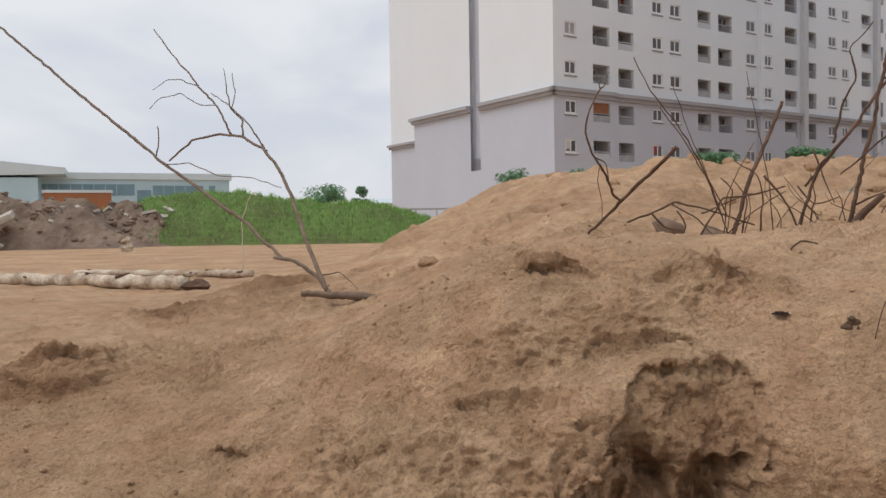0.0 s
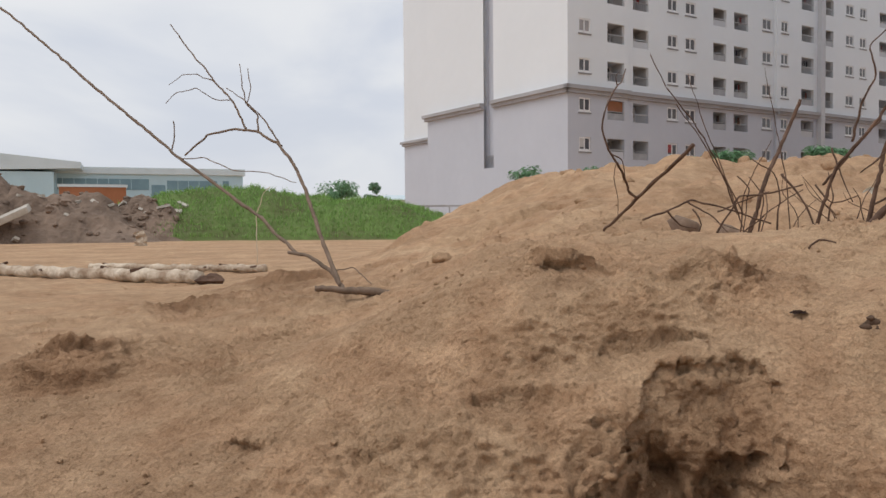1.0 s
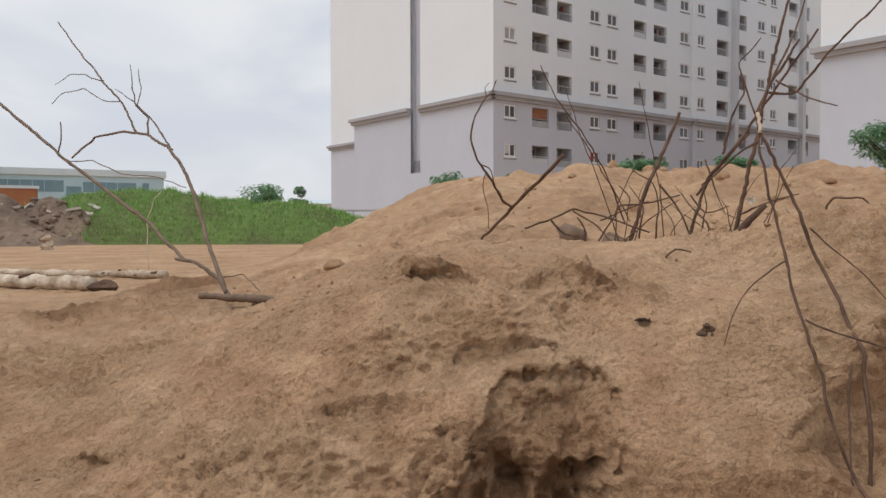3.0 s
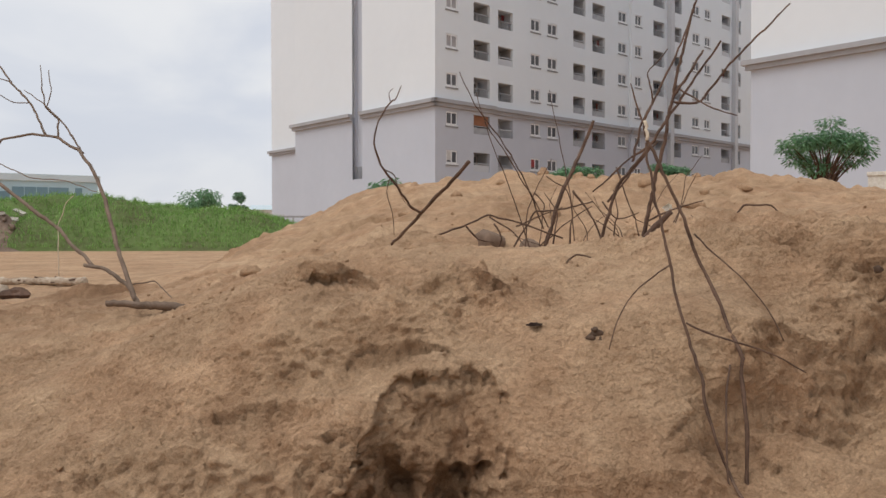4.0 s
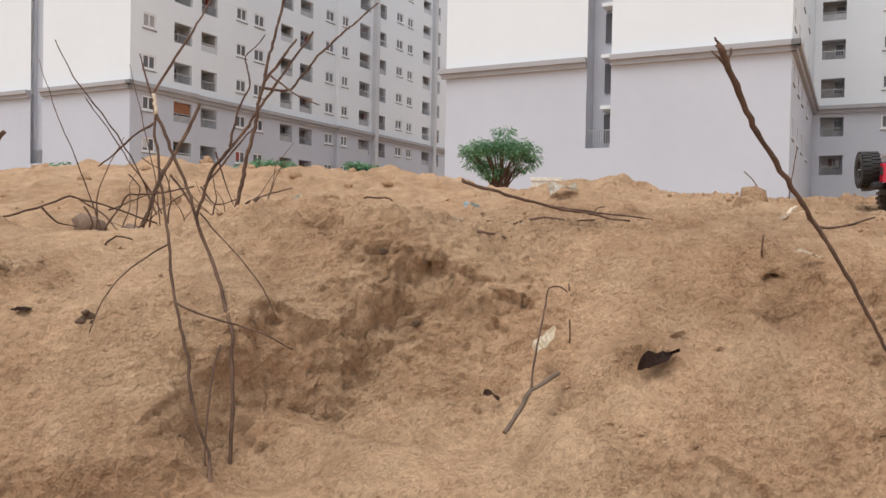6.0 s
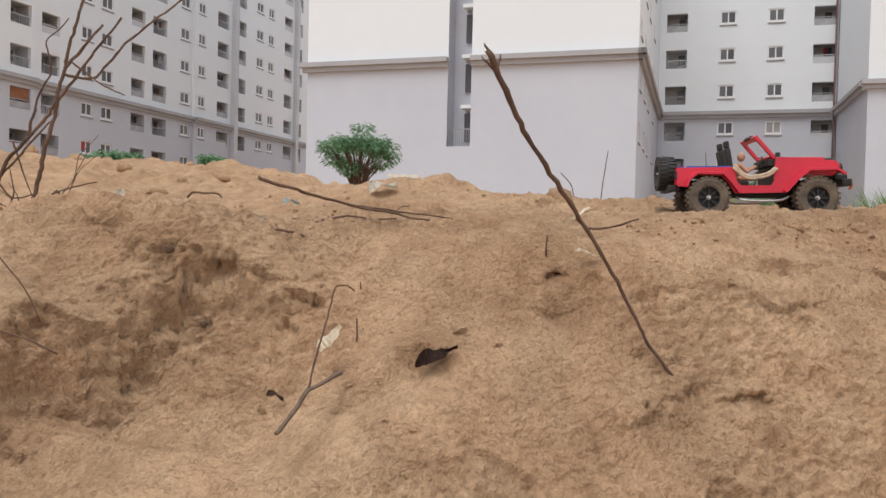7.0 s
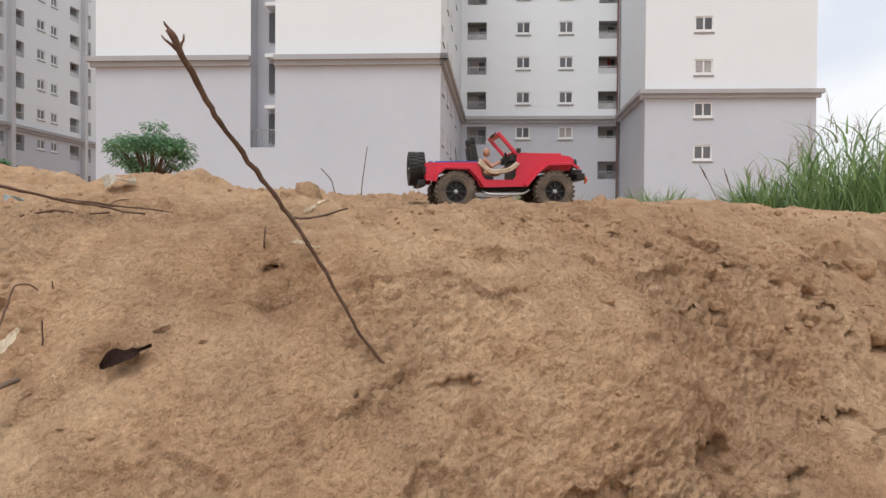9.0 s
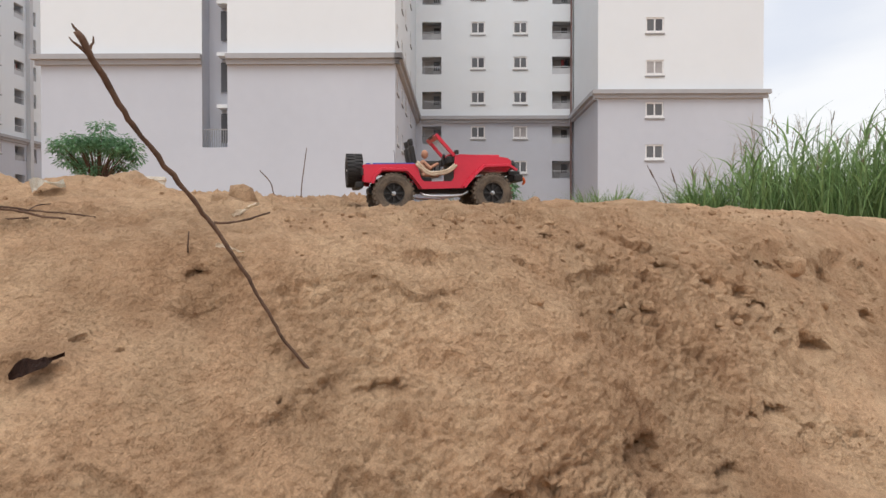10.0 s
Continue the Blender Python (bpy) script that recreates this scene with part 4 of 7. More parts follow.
def window_meshes(w, h, look_in=0):
    """Frame with a mullion, two panes, a sill and a grey band under it, in the plane y = 0, facing -y."""
    f = bmesh.new()
    t = 0.10
    for x0, x1, z0, z1 in ((0, w, 0, t), (0, w, h - t, h), (0, t, t, h - t), (w - t, w, t, h - t), (w / 2 - t / 2, w / 2 + t / 2, t, h - t)):
        add_box(f, x0, x1, -0.03, 0.05, z0, z1)
    s = bmesh.new()
    # grey band below the sill board: stain and shadow put into colour
    add_box(s, -0.06, w + 0.06, -0.14, 0.10, -0.20, -0.10)
    g = bmesh.new()
    add_box(g, t, w / 2 - t / 2, 0.0, 0.02, t, h - t)
    c = bmesh.new()
    add_box(c, w / 2 + t / 2, w - t, 0.0, 0.02, t, h - t)
    lip = bmesh.new()
    add_box(lip, -0.05, w + 0.05, -0.12, 0.06, -0.10, 0.0)
    out = []
    for nm, bm, mat in (("window_frame", f, FRAME), ("window_sill", s, UNDER_SILL), ("pane", g, CURTAIN if look_in > 1 else PANE), ("pane", c, (PANE, SHADE_PANE, CURTAIN)[look_in] if look_in else PANE), ("sill_board", lip, FRAME)):
        me = bpy.data.meshes.new(nm)
        bm.to_mesh(me)
        bm.free()
        me.materials.append(mat)
        out.append((nm, me))
    return out


WINDOW_KINDS = {}
ROOM = random.Random(11)


def hang_window(parent, m, w, h, curtain=True):
    key = (round(w, 2), round(h, 2), ROOM.choice((0, 0, 0, 1, 1, 2)))
    if key not in WINDOW_KINDS:
        WINDOW_KINDS[key] = window_meshes(*key)
    frame_ob = None
    for nm, me in WINDOW_KINDS[key]:
        ob = new(nm, me)
        if frame_ob is None:
            frame_ob = ob
            ob.parent = parent
            ob.matrix_local = m @ Matrix.Translation((0, 0.08, 0))
        else:
            ob.parent = frame_ob
    return frame_ob


def balcony(parent, m, w, h, depth=1.5, open_side=True):
    """A recess behind an opening: side walls, back wall with a door, low parapet, rail."""
    bm = bmesh.new()
    c = [(0, 0.3), (w, 0.3), (w + 0.1, depth), (-0.1, depth)]
    lo, hi = -0.02, h + 0.02
    for (xa, ya), (xb, yb) in ((c[1], c[2]), (c[2], c[3]), (c[3], c[0])):
        bm.faces.new([bm.verts.new(v) for v in ((xa, ya, lo), (xb, yb, lo), (xb, yb, hi), (xa, ya, hi))])
    bm.faces.new([bm.verts.new((*p, lo)) for p in c])
    bm.faces.new([bm.verts.new((*p, hi)) for p in reversed(c)])
    # recess walls take one of two grey plasters at random
    box = part("balcony_recess", bm, MID_GREY_WALL if ROOM.random() < 0.6 else DARK_ROOM, parent)
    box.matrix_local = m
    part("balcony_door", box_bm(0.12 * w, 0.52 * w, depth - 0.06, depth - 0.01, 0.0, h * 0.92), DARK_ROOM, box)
    part("balcony_window", box_bm(0.58 * w, 0.9 * w, depth - 0.06, depth - 0.01, 0.4 * h, h * 0.9), PANE, box)
    rail = bmesh.new()
    add_box(rail, 0, w, 0.10, 0.15, 0.42 * h, 0.46 * h)
    if ROOM.random() < 0.7:
        for k in range(9):
            add_box(rail, w * k / 9 + 0.03, w * k / 9 + 0.06, 0.11, 0.14, 0.0, 0.42 * h)
    else:
        add_box(rail, 0, w, 0.11, 0.14, 0.0, 0.36 * h)
    tagged(part("balcony_rail", rail, RAIL if ROOM.random() < 0.7 else MID_GREY_WALL, box), kind="stuff")
    if ROOM.random() < 0.4:
        for k in range(ROOM.randint(2, 4)):
            x = w * ROOM.uniform(0.08, 0.75)
            cloth = bmesh.new()
            rows = [[cloth.verts.new((x + 0.09 * i, 0.45 + 0.03 * (i % 2), h * (0.86 - d))) for i in range(ROOM.randint(4, 6))] for d in (0.0, 0.2, ROOM.uniform(0.3, 0.5))]
            n = min(len(r) for r in rows)
            for ra, rb in zip(rows, rows[1:]):
                for i in range(n - 1):
                    cloth.faces.new((ra[i], rb[i], rb[i + 1], ra[i + 1]))
            bmesh.ops.solidify(cloth, geom=cloth.faces[:], thickness=0.015)
            for v in [v for v in cloth.verts if not v.link_faces]:
                cloth.verts.remove(v)
            part("laundry", cloth, ROOM.choice(LAUNDRY), box, "washing hung to dry")
    return box


def wall_frame(start, along, inward):
    """Local pose with x along the wall, y inward."""
    return Matrix(((along[0], inward[0], 0, start[0]), (along[1], inward[1], 0, start[1]), (0, 0, 1, 0), (0, 0, 0, 1)))


def facade(parent, start, along, inward, length, windows, balconies, z_low=0.0, rows=FLOORS, upper=WHITE_WALL, lower=GREY_WALL, bh=1.47, wh=0.98):
    """A storeyed wall, painted grey under the cornice and white above it."""
    holes = []
    for top in rows:
        holes += [(a, b, top - wh, top) for a, b in windows] + [(a, b, top - bh, top) for a, b in balconies]
    pierced_wall("lower_wall", parent, start, along, inward, length, z_low, CORNICE, holes, lower)
    pierced_wall("upper_wall", parent, start, along, inward, length, CORNICE, TOP, holes, upper)
    base = wall_frame(start, along, inward)
    for top in rows:
        for a, b in windows:
            hang_window(parent, base @ Matrix.Translation((a, 0, top - wh)), b - a, wh)
        for a, b in balconies:
            balcony(parent, base @ Matrix.Translation((a, 0, top - bh)), b - a, bh)


def slot(parent, x0, x1, y, z_low, z_high, deep=2.2, rooms=True):
    """A vertical service recess in an end wall: back wall, cheeks, floor slabs, openings, rails."""
    bm = bmesh.new()
    for q in (((x0, y, z_low), (x0, y + deep, z_low), (x0, y + deep, z_high), (x0, y, z_high)),
              ((x1, y + deep, z_low), (x1, y, z_low), (x1, y, z_high), (x1, y + deep, z_high)),
              ((x0, y + deep, z_low), (x1, y + deep, z_low), (x1, y + deep, z_high), (x0, y + deep, z_high)),
              ((x0, y, z_low), (x1, y, z_low), (x1, y + deep, z_low), (x0, y + deep, z_low))):
        bm.faces.new([bm.verts.new(v) for v in q])
    part("service_recess", bm, GREY_WALL, parent)
    for top in FLOORS:
        if top - 1.2 < z_low or not rooms:
            continue
        part("floor_slab", box_bm(x0 + 0.5 * (x1 - x0), x1, y + 0.35, y + deep, top + 0.85, top + 1.05), WHITE_WALL, parent)
        # flat dark glass panel on the back wall for each opening
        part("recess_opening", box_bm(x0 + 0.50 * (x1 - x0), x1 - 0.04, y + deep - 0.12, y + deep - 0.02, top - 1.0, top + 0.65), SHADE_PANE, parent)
    rail = bmesh.new()
    add_box(rail, x0, x1, y + 0.30, y + 0.36, z_low + 1.0, z_low + 1.06)
    for k in range(11):
        u = x0 + (x1 - x0) * (k + 0.5) / 11
        add_box(rail, u - 0.015, u + 0.015, y + 0.31, y + 0.35, z_low, z_low + 1.0)
    part("recess_rail", rail, RAIL, parent)


def north_block():
    """The block with the long facade: end wall with a slot, set-back wing, facade of windows and balconies."""
    b = thing("apartment_building", grid_pose(-44.1, 39.1), "white and lilac-grey apartment block with long balcony facade", "building")
    x_step = -19.5
    for s, e in ((x_step, -10.5), (-9.1, 0.0)):
        pierced_wall("lower_wall", b, (s, 0), (1, 0), (0, 1), e - s, 0, CORNICE, [], GREY_WALL)
        pierced_wall("upper_wall", b, (s, 0), (1, 0), (0, 1), e - s, CORNICE, TOP, [], WHITE_WALL)
        cornice(b, (s, 0), (1, 0), (0, -1), e - s, over0=1 if s == x_step else 0, over1=1 if e == 0 else 0)
    pierced_wall("lower_wall", b, (-10.5, 0), (1, 0), (0, 1), 1.4, 0, 4.9, [], GREY_WALL)
    slot(b, -10.5, -9.1, 0.0, 4.9, TOP, 0.55, False)
    # left return and the set-back wing
    pierced_wall("lower_wall", b, (x_step, 10.2), (0, -1), (1, 0), 9.9, 0, CORNICE, [], GREY_WALL)
    pierced_wall("upper_wall", b, (x_step, 10.2), (0, -1), (1, 0), 9.9, CORNICE, TOP, [], WHITE_WALL)
    cornice(b, (x_step, 10.2), (0, -1), (-1, 0), 9.9)
    pierced_wall("lower_wall", b, (-41.6, 10.2), (1, 0), (0, 1), 22.1, 0, CORNICE, [], GREY_WALL)
    pierced_wall("upper_wall", b, (-41.6, 10.2), (1, 0), (0, 1), 22.1, CORNICE, TOP, [], WHITE_WALL)
    cornice(b, (-41.6, 10.2), (1, 0), (0, -1), 21.6, over0=1)
    pierced_wall("side_wall", b, (-41.6, 48.5), (0, -1), (1, 0), 38.0, 0, TOP, [], WHITE_WALL)
    pierced_wall("back_wall", b, (0, 48.5), (-1, 0), (0, -1), 41.6, 0, TOP, [], WHITE_WALL)
    # the long facade steps back between its bays
    bays = ((0.0, 6.1, 0.0, ((1.09, 2.24),), ((3.96, 5.75),)),
            (6.1, 24.7, -0.27, ((10.83, 12.0), (12.95, 14.2), (23.0, 24.3)), ((6.95, 8.66), (16.4, 18.1), (19.1, 21.0))),
            (24.7, 48.5, 0.0, ((25.3, 26.35), (35.5, 36.8), (37.9, 39.0)), ((28.35, 30.3), (31.75, 33.4), (41.4, 43.2), (44.4, 45.6))))
    for y0, y1, off, wins, bals in bays:
        f0 = max(y0, 0.302)
        facade(b, (off, f0), (0, 1), (-1, 0), y1 - f0, [(u - f0, v - f0) for u, v in wins], [(u - f0, v - f0) for u, v in bals])
        cornice(b, (off, y0), (0, 1), (1, 0), y1 - y0, over0=1 if y0 == 0 else 0)
    part("balcony_blind", box_bm(-0.20, -0.16, 4.02, 5.70, 8.70, 9.52), BLIND, b, "rusty orange blind over a balcony")
    part("window_curtain", box_bm(-0.342, -0.336, 10.92, 11.40, 5.90, 6.56), LAUNDRY[2], b, "red curtain")
    part("window_curtain", box_bm(-0.072, -0.066, 1.20, 1.62, 5.90, 6.56), LAUNDRY[0], b, "pale curtain")
    for y in (31.1, 43.9):
        part("pilaster", box_bm(0.003, 0.46, y - 0.30, y + 0.30, 0.0, TOP), MID_GREY_WALL, b, "plain grey pilaster")
    part("roof", box_bm(-41.6, 0.0, 10.5, 48.5, TOP - 0.3, TOP), MID_GREY_WALL, b)
    part("roof_end", box_bm(x_step, 0.0, 0.3, 10.5, TOP - 0.3, TOP), MID_GREY_WALL, b)
    for x0, x1, y0, y1 in ((x_step, 0.3, -0.3, 0.0), (0.0, 0.3, 0.0, 48.5)):
        part("parapet", box_bm(x0, x1, y0, y1, TOP, TOP + 0.9), WHITE_WALL, b)
    return b


def south_block():
    """The block with two projecting ends and a recessed court front between them."""
    b = thing("apartment_building", grid_pose(-22.4, 44.4), "white and lilac-grey apartment block with plain end walls", "building")
    w = 19.7
    for s, e in ((0.0, 9.0), (10.4, w)):
        pierced_wall("lower_wall", b, (s, 0), (1, 0), (0, 1), e - s, 0, CORNICE, [], GREY_WALL)
        pierced_wall("upper_wall", b, (s, 0), (1, 0), (0, 1), e - s, CORNICE, TOP, [], WHITE_WALL)
        cornice(b, (s, 0), (1, 0), (0, -1), e - s, over0=1 if s == 0 else 0, over1=1 if e == w else 0)
    pierced_wall("lower_wall", b, (9.0, 0), (1, 0), (0, 1), 1.4, 0, 5.25, [], GREY_WALL)
    slot(b, 9.0, 10.4, 0.0, 5.25, TOP, 1.3)
    pierced_wall("side_wall", b, (0, 40), (0, -1), (1, 0), 39.7, 0, TOP, [], GREY_WALL)
    # right flank with small windows
    facade(b, (w, 0.302), (0, 1), (-1, 0), 22.498, ((0.9, 2.1), (4.7, 5.9), (8.3, 9.5), (13.7, 14.9)), ())
    cornice(b, (w, 0), (0, 1), (1, 0), 22.8, over0=1)
    # recessed front
    facade(b, (w, 22.8), (1, 0), (0, 1), 13.1, ((4.57, 5.75), (8.11, 9.28)), ((0.5, 2.1), (11.36, 12.95)))
    cornice(b, (w + 0.42, 22.8), (1, 0), (0, -1), 12.3)
    # right projecting end
    facade(b, (w + 13.1, 11.1), (1, 0), (0, 1), 11.3, ((3.26, 4.5),), ())
    cornice(b, (w + 13.1, 11.1), (1, 0), (0, -1), 11.3, over0=1, over1=1)
    pierced_wall("lower_wall", b, (w + 13.1, 22.5), (0, -1), (1, 0), 11.1, 0, CORNICE, [], GREY_WALL)
    pierced_wall("upper_wall", b, (w + 13.1, 22.5), (0, -1), (1, 0), 11.1, CORNICE, TOP, [], WHITE_WALL)
    cornice(b, (w + 13.1, 22.5), (0, -1), (-1, 0), 11.0)
    part("downpipe", box_bm(w + 12.83, w + 12.95, 22.5, 22.64, 0.0, TOP), material("rust_red_pipe", (0.21, 0.12, 0.11), (0.15, 0.09, 0.085), 0.6), b, "rust-red downpipe")
    pierced_wall("side_wall", b, (w + 24.4, 11.4), (0, 1), (-1, 0), 28.6, 0, TOP, [], GREY_WALL)
    pierced_wall("back_wall", b, (w + 24.4, 40), (-1, 0), (0, -1), w + 24.4, 0, TOP, [], WHITE_WALL)
    part("roof", box_bm(0.0, w + 24.4, 23.1, 40.0, TOP - 0.3, TOP), MID_GREY_WALL, b)
    part("roof_end", box_bm(0.0, w, 0.3, 23.1, TOP - 0.3, TOP), MID_GREY_WALL, b)
    part("roof_end", box_bm(w + 13.1, w + 24.4, 11.4, 23.1, TOP - 0.3, TOP), MID_GREY_WALL, b)
    return b


north_block()
south_block()


# ---- far things: berm, rubble, sheds, trees ----
def on_bearing(az, dist, z=0.0):
    a = radians(az)
    return Vector((dist * math.sin(a), dist * math.cos(a), z))


def heap(name, cx, cy, turn, half_l, half_w, height, nx, ny, lumps, seed, mat, profile=None, parent=None, label=""):
    """A lumpy heap of earth on the flat, as one mesh."""
    u, v = np.meshgrid(np.linspace(-1, 1, nx), np.linspace(-1, 1, ny), indexing="ij")
    u, v = u.ravel(), v.ravel()
    c, s = math.cos(turn), math.sin(turn)
    x, y = cx + u * half_l * c - v * half_w * s, cy + u * half_l * s + v * half_w * c
    prof = np.interp(u, *profile) if profile else np.clip(1 - u ** 2, 0, 1) ** 0.6
    z = height * prof * np.clip(1 - np.abs(v) ** 2.2, 0, 1)
    z = z * (1 + lumps * fbm(x * 1.3, y * 1.3, seed, 4)) + 0.35 * lumps * np.clip(z, 0, 0.5) * fbm(x * 5, y * 5, seed + 3, 3)
    verts = np.stack([x, y, z + 0.01], 1)
    i, j = np.meshgrid(np.arange(nx - 1), np.arange(ny - 1), indexing="ij")
    q = np.stack([i * ny + j, (i + 1) * ny + j, (i + 1) * ny + j + 1, i * ny + j + 1], -1).reshape(-1, 4)
    return mesh_part(name, verts.tolist(), [tuple(int(k) for k in f) for f in q], mat, parent, label, smooth=True), verts


def blades(name, spots, lengths, widths, lean, seed, mat, parent=None, label="", segments=3):
    """Grass blades: tapering bent strips rooted at spots."""
    rnd = random.Random(seed)
    verts, faces = [], []
    for (x, y, z), ln, w in zip(spots, lengths, widths):
        a, b = rnd.uniform(0, 2 * math.pi), rnd.uniform(0, 2 * math.pi)
        bend = lean * rnd.uniform(0.3, 1.6)
        dx, dy = math.cos(a) * bend, math.sin(a) * bend
        wx, wy = math.cos(b) * w / 2, math.sin(b) * w / 2
        k = len(verts)
        for i in range(segments + 1):
            t = i / segments
            px, py, pz = x + dx * ln * t * t, y + dy * ln * t * t, z + ln * (t - 0.28 * bend * t * t * t)
            taper = 1 - 0.92 * t * t
            verts += [(px - wx * taper, py - wy * taper, pz), (px + wx * taper, py + wy * taper, pz)]
            if i:
                faces.append((k + 2 * i - 2, k + 2 * i - 1, k + 2 * i + 1, k + 2 * i))
    return mesh_part(name, verts, faces, mat, parent, label)


def grass_berm():
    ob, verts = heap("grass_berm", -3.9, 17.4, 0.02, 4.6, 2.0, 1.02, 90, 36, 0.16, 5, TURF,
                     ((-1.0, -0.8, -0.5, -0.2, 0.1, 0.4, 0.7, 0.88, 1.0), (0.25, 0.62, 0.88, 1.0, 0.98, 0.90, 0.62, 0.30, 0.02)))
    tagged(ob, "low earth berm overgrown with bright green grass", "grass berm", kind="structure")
    rnd = random.Random(8)
    spots, lens, wid = [], [], []
    pool = [v for v in verts.tolist() if v[2] > 0.05]
    for _ in range(30000):
        x, y, z = rnd.choice(pool)
        x, y = x + rnd.uniform(-0.06, 0.06), y + rnd.uniform(-0.07, 0.07)
        if x < -7.0 and rnd.random() < 0.7:
            continue
        spots.append((x, y, z - 0.02))
        lens.append(rnd.uniform(0.05, 0.15))
        wid.append(rnd.uniform(0.008, 0.018))
    g = blades("berm_grass", spots, lens, wid, 0.6, 9, GRASS, None, "", 2)
    tagged(g, "dense bright green grass covering the berm", "grass", kind="stuff")


def chunk(seed, r, squash=0.7):
    """A broken angular lump."""
    rnd = random.Random(seed)
    bm = bmesh.new()
    bmesh.ops.create_icosphere(bm, subdivisions=2, radius=r)
    ph = [rnd.uniform(0, 6.3) for _ in range(6)]
    for v in bm.verts:
        d = v.co.normalized()
        k = 1 + 0.22 * math.sin(3 * d.x + ph[0]) + 0.18 * math.sin(4 * d.y + ph[1]) + 0.14 * math.sin(5 * d.z + ph[2]) + rnd.uniform(-0.10, 0.10)
        v.co = Vector((v.co.x * k, v.co.y * k * 0.9, v.co.z * k * squash))
    return bm


def rubble():
    specs = ((-7.9, 15.2, 0.15, 2.3, 1.3, 1.04, ((-1.0, -0.6, -0.2, 0.1, 0.4, 0.7, 1.0), (1.0, 1.05, 1.08, 1.0, 0.80, 0.42, 0.02))),
             (-6.4, 16.3, 0.0, 1.2, 1.0, 0.94, ((-1.0, -0.5, 0.0, 0.5, 1.0), (0.1, 0.7, 1.0, 0.75, 0.1))))
    rnd = random.Random(4)
    pale = material("broken_pale_concrete", (0.52, 0.48, 0.42), (0.36, 0.32, 0.27), 0.9, 0, 3, 20, 0.3, 0.02)
    for k, (cx, cy, turn, hl, hw, h, prof) in enumerate(specs):
        ob, verts = heap("soil_heap", cx, cy, turn, hl, hw, h, 70, 40, 0.30, 31 + k, SOIL, prof)
        tagged(ob, "brown heap of dumped soil and building rubble", "soil heap", group="dumped heaps")
        pool = [v for v in verts.tolist() if v[2] > 0.1]
        bm = bmesh.new()
        for i in range(90):
            x, y, z = rnd.choice(pool)
            c = chunk(100 * k + i, rnd.uniform(0.03, 0.10))
            me = bpy.data.meshes.new("lump")
            c.to_mesh(me)
            c.free()
            me.transform(Matrix.Translation((x, y, z)) @ Matrix.Rotation(rnd.uniform(0, 6), 4, "Z"))
            bm.from_mesh(me)
            bpy.data.meshes.remove(me)
        tagged(part("loose_soil", bm, SOIL, ob), kind="stuff")
        for i in range(26):
            x, y, z = rnd.choice(pool)
            m = Matrix.Translation((x, y, z)) @ Euler((rnd.uniform(-0.6, 0.6), rnd.uniform(-0.6, 0.6), rnd.uniform(0, 6))).to_matrix().to_4x4()
            b = box_bm(-0.09, 0.09, -0.04, 0.04, -0.02, 0.03)
            bmesh.ops.scale(b, vec=(rnd.uniform(0.4, 1.6), rnd.uniform(0.5, 1.3), 1), verts=b.verts)
            b.transform(m)
            part("concrete_piece", b, pale, ob, "broken pale concrete piece")
    slab = thing("concrete_slab", Matrix.Translation((-7.95, 13.95, 0.50)) @ Euler((0.2, -0.45, 0.3)).to_matrix().to_4x4(), "broken pale concrete slab on the rubble", "slab")
    part("slab", box_bm(-0.42, 0.42, -0.2, 0.2, -0.06, 0.06, 0.02), pale, slab)


def factory():
    a, b = on_bearing(-30.5, 150), on_bearing(-14.95, 150)
    along = (b - a).normalized()
    m = Matrix(((along.x, -along.y, 0, a.x), (along.y, along.x, 0, a.y), (0, 0, 1, 0), (0, 0, 0, 1)))
    f = thing("factory", m, "long pale blue metal-clad factory with teal window bands", "factory")
    w = (b - a).length
    part("wall", box_bm(0, w, 0, 25, 0, 9.2), CLAD, f)
    part("roof", box_bm(-0.4, w + 0.4, -0.4, 25.4, 9.2, 10.4, 0.1), ROOF_METAL, f)
    for x0, x1, z0, z1 in ((9, 24.5, 6.5, 8.4), (27.5, 36, 6.5, 8.2), (37, w - 2.5, 6.5, 8.2), (14, 24.5, 2.8, 5.0), (27.5, w - 4, 2.8, 5.0)):
        part("window_band", box_bm(x0, x1, -0.08, 0.02, z0, z1), CLAD_DARK, f)
        for k in range(1, int((x1 - x0) / 1.8)):
            part("mullion", box_bm(x0 + 1.8 * k - 0.04, x0 + 1.8 * k + 0.04, -0.14, -0.08, z0, z1), CLAD, f)
    part("doorway", box_bm(24.9, 27.2, -0.1, 0.02, 1.0, 7.4), CLAD_DARK, f)
    gable = bmesh.new()
    pts = ((-6, -8, 9.0), (14, -8, 9.6), (14, 10, 9.6), (-6, 10, 9.0), (-6, -8, 12.6), (14, -8, 10.6), (14, 10, 10.6), (-6, 10, 12.6))
    vs = [gable.verts.new(p) for p in pts]
    for q in ((3, 2, 1, 0), (4, 5, 6, 7), (0, 1, 5, 4), (1, 2, 6, 5), (2, 3, 7, 6), (3, 0, 4, 7)):
        gable.faces.new([vs[i] for i in q])
    part("sloping_roof", gable, ROOF_METAL, f)
    part("annex_wall", box_bm(-6, 10, -7.5, 0, 0, 9.0), CLAD, f)


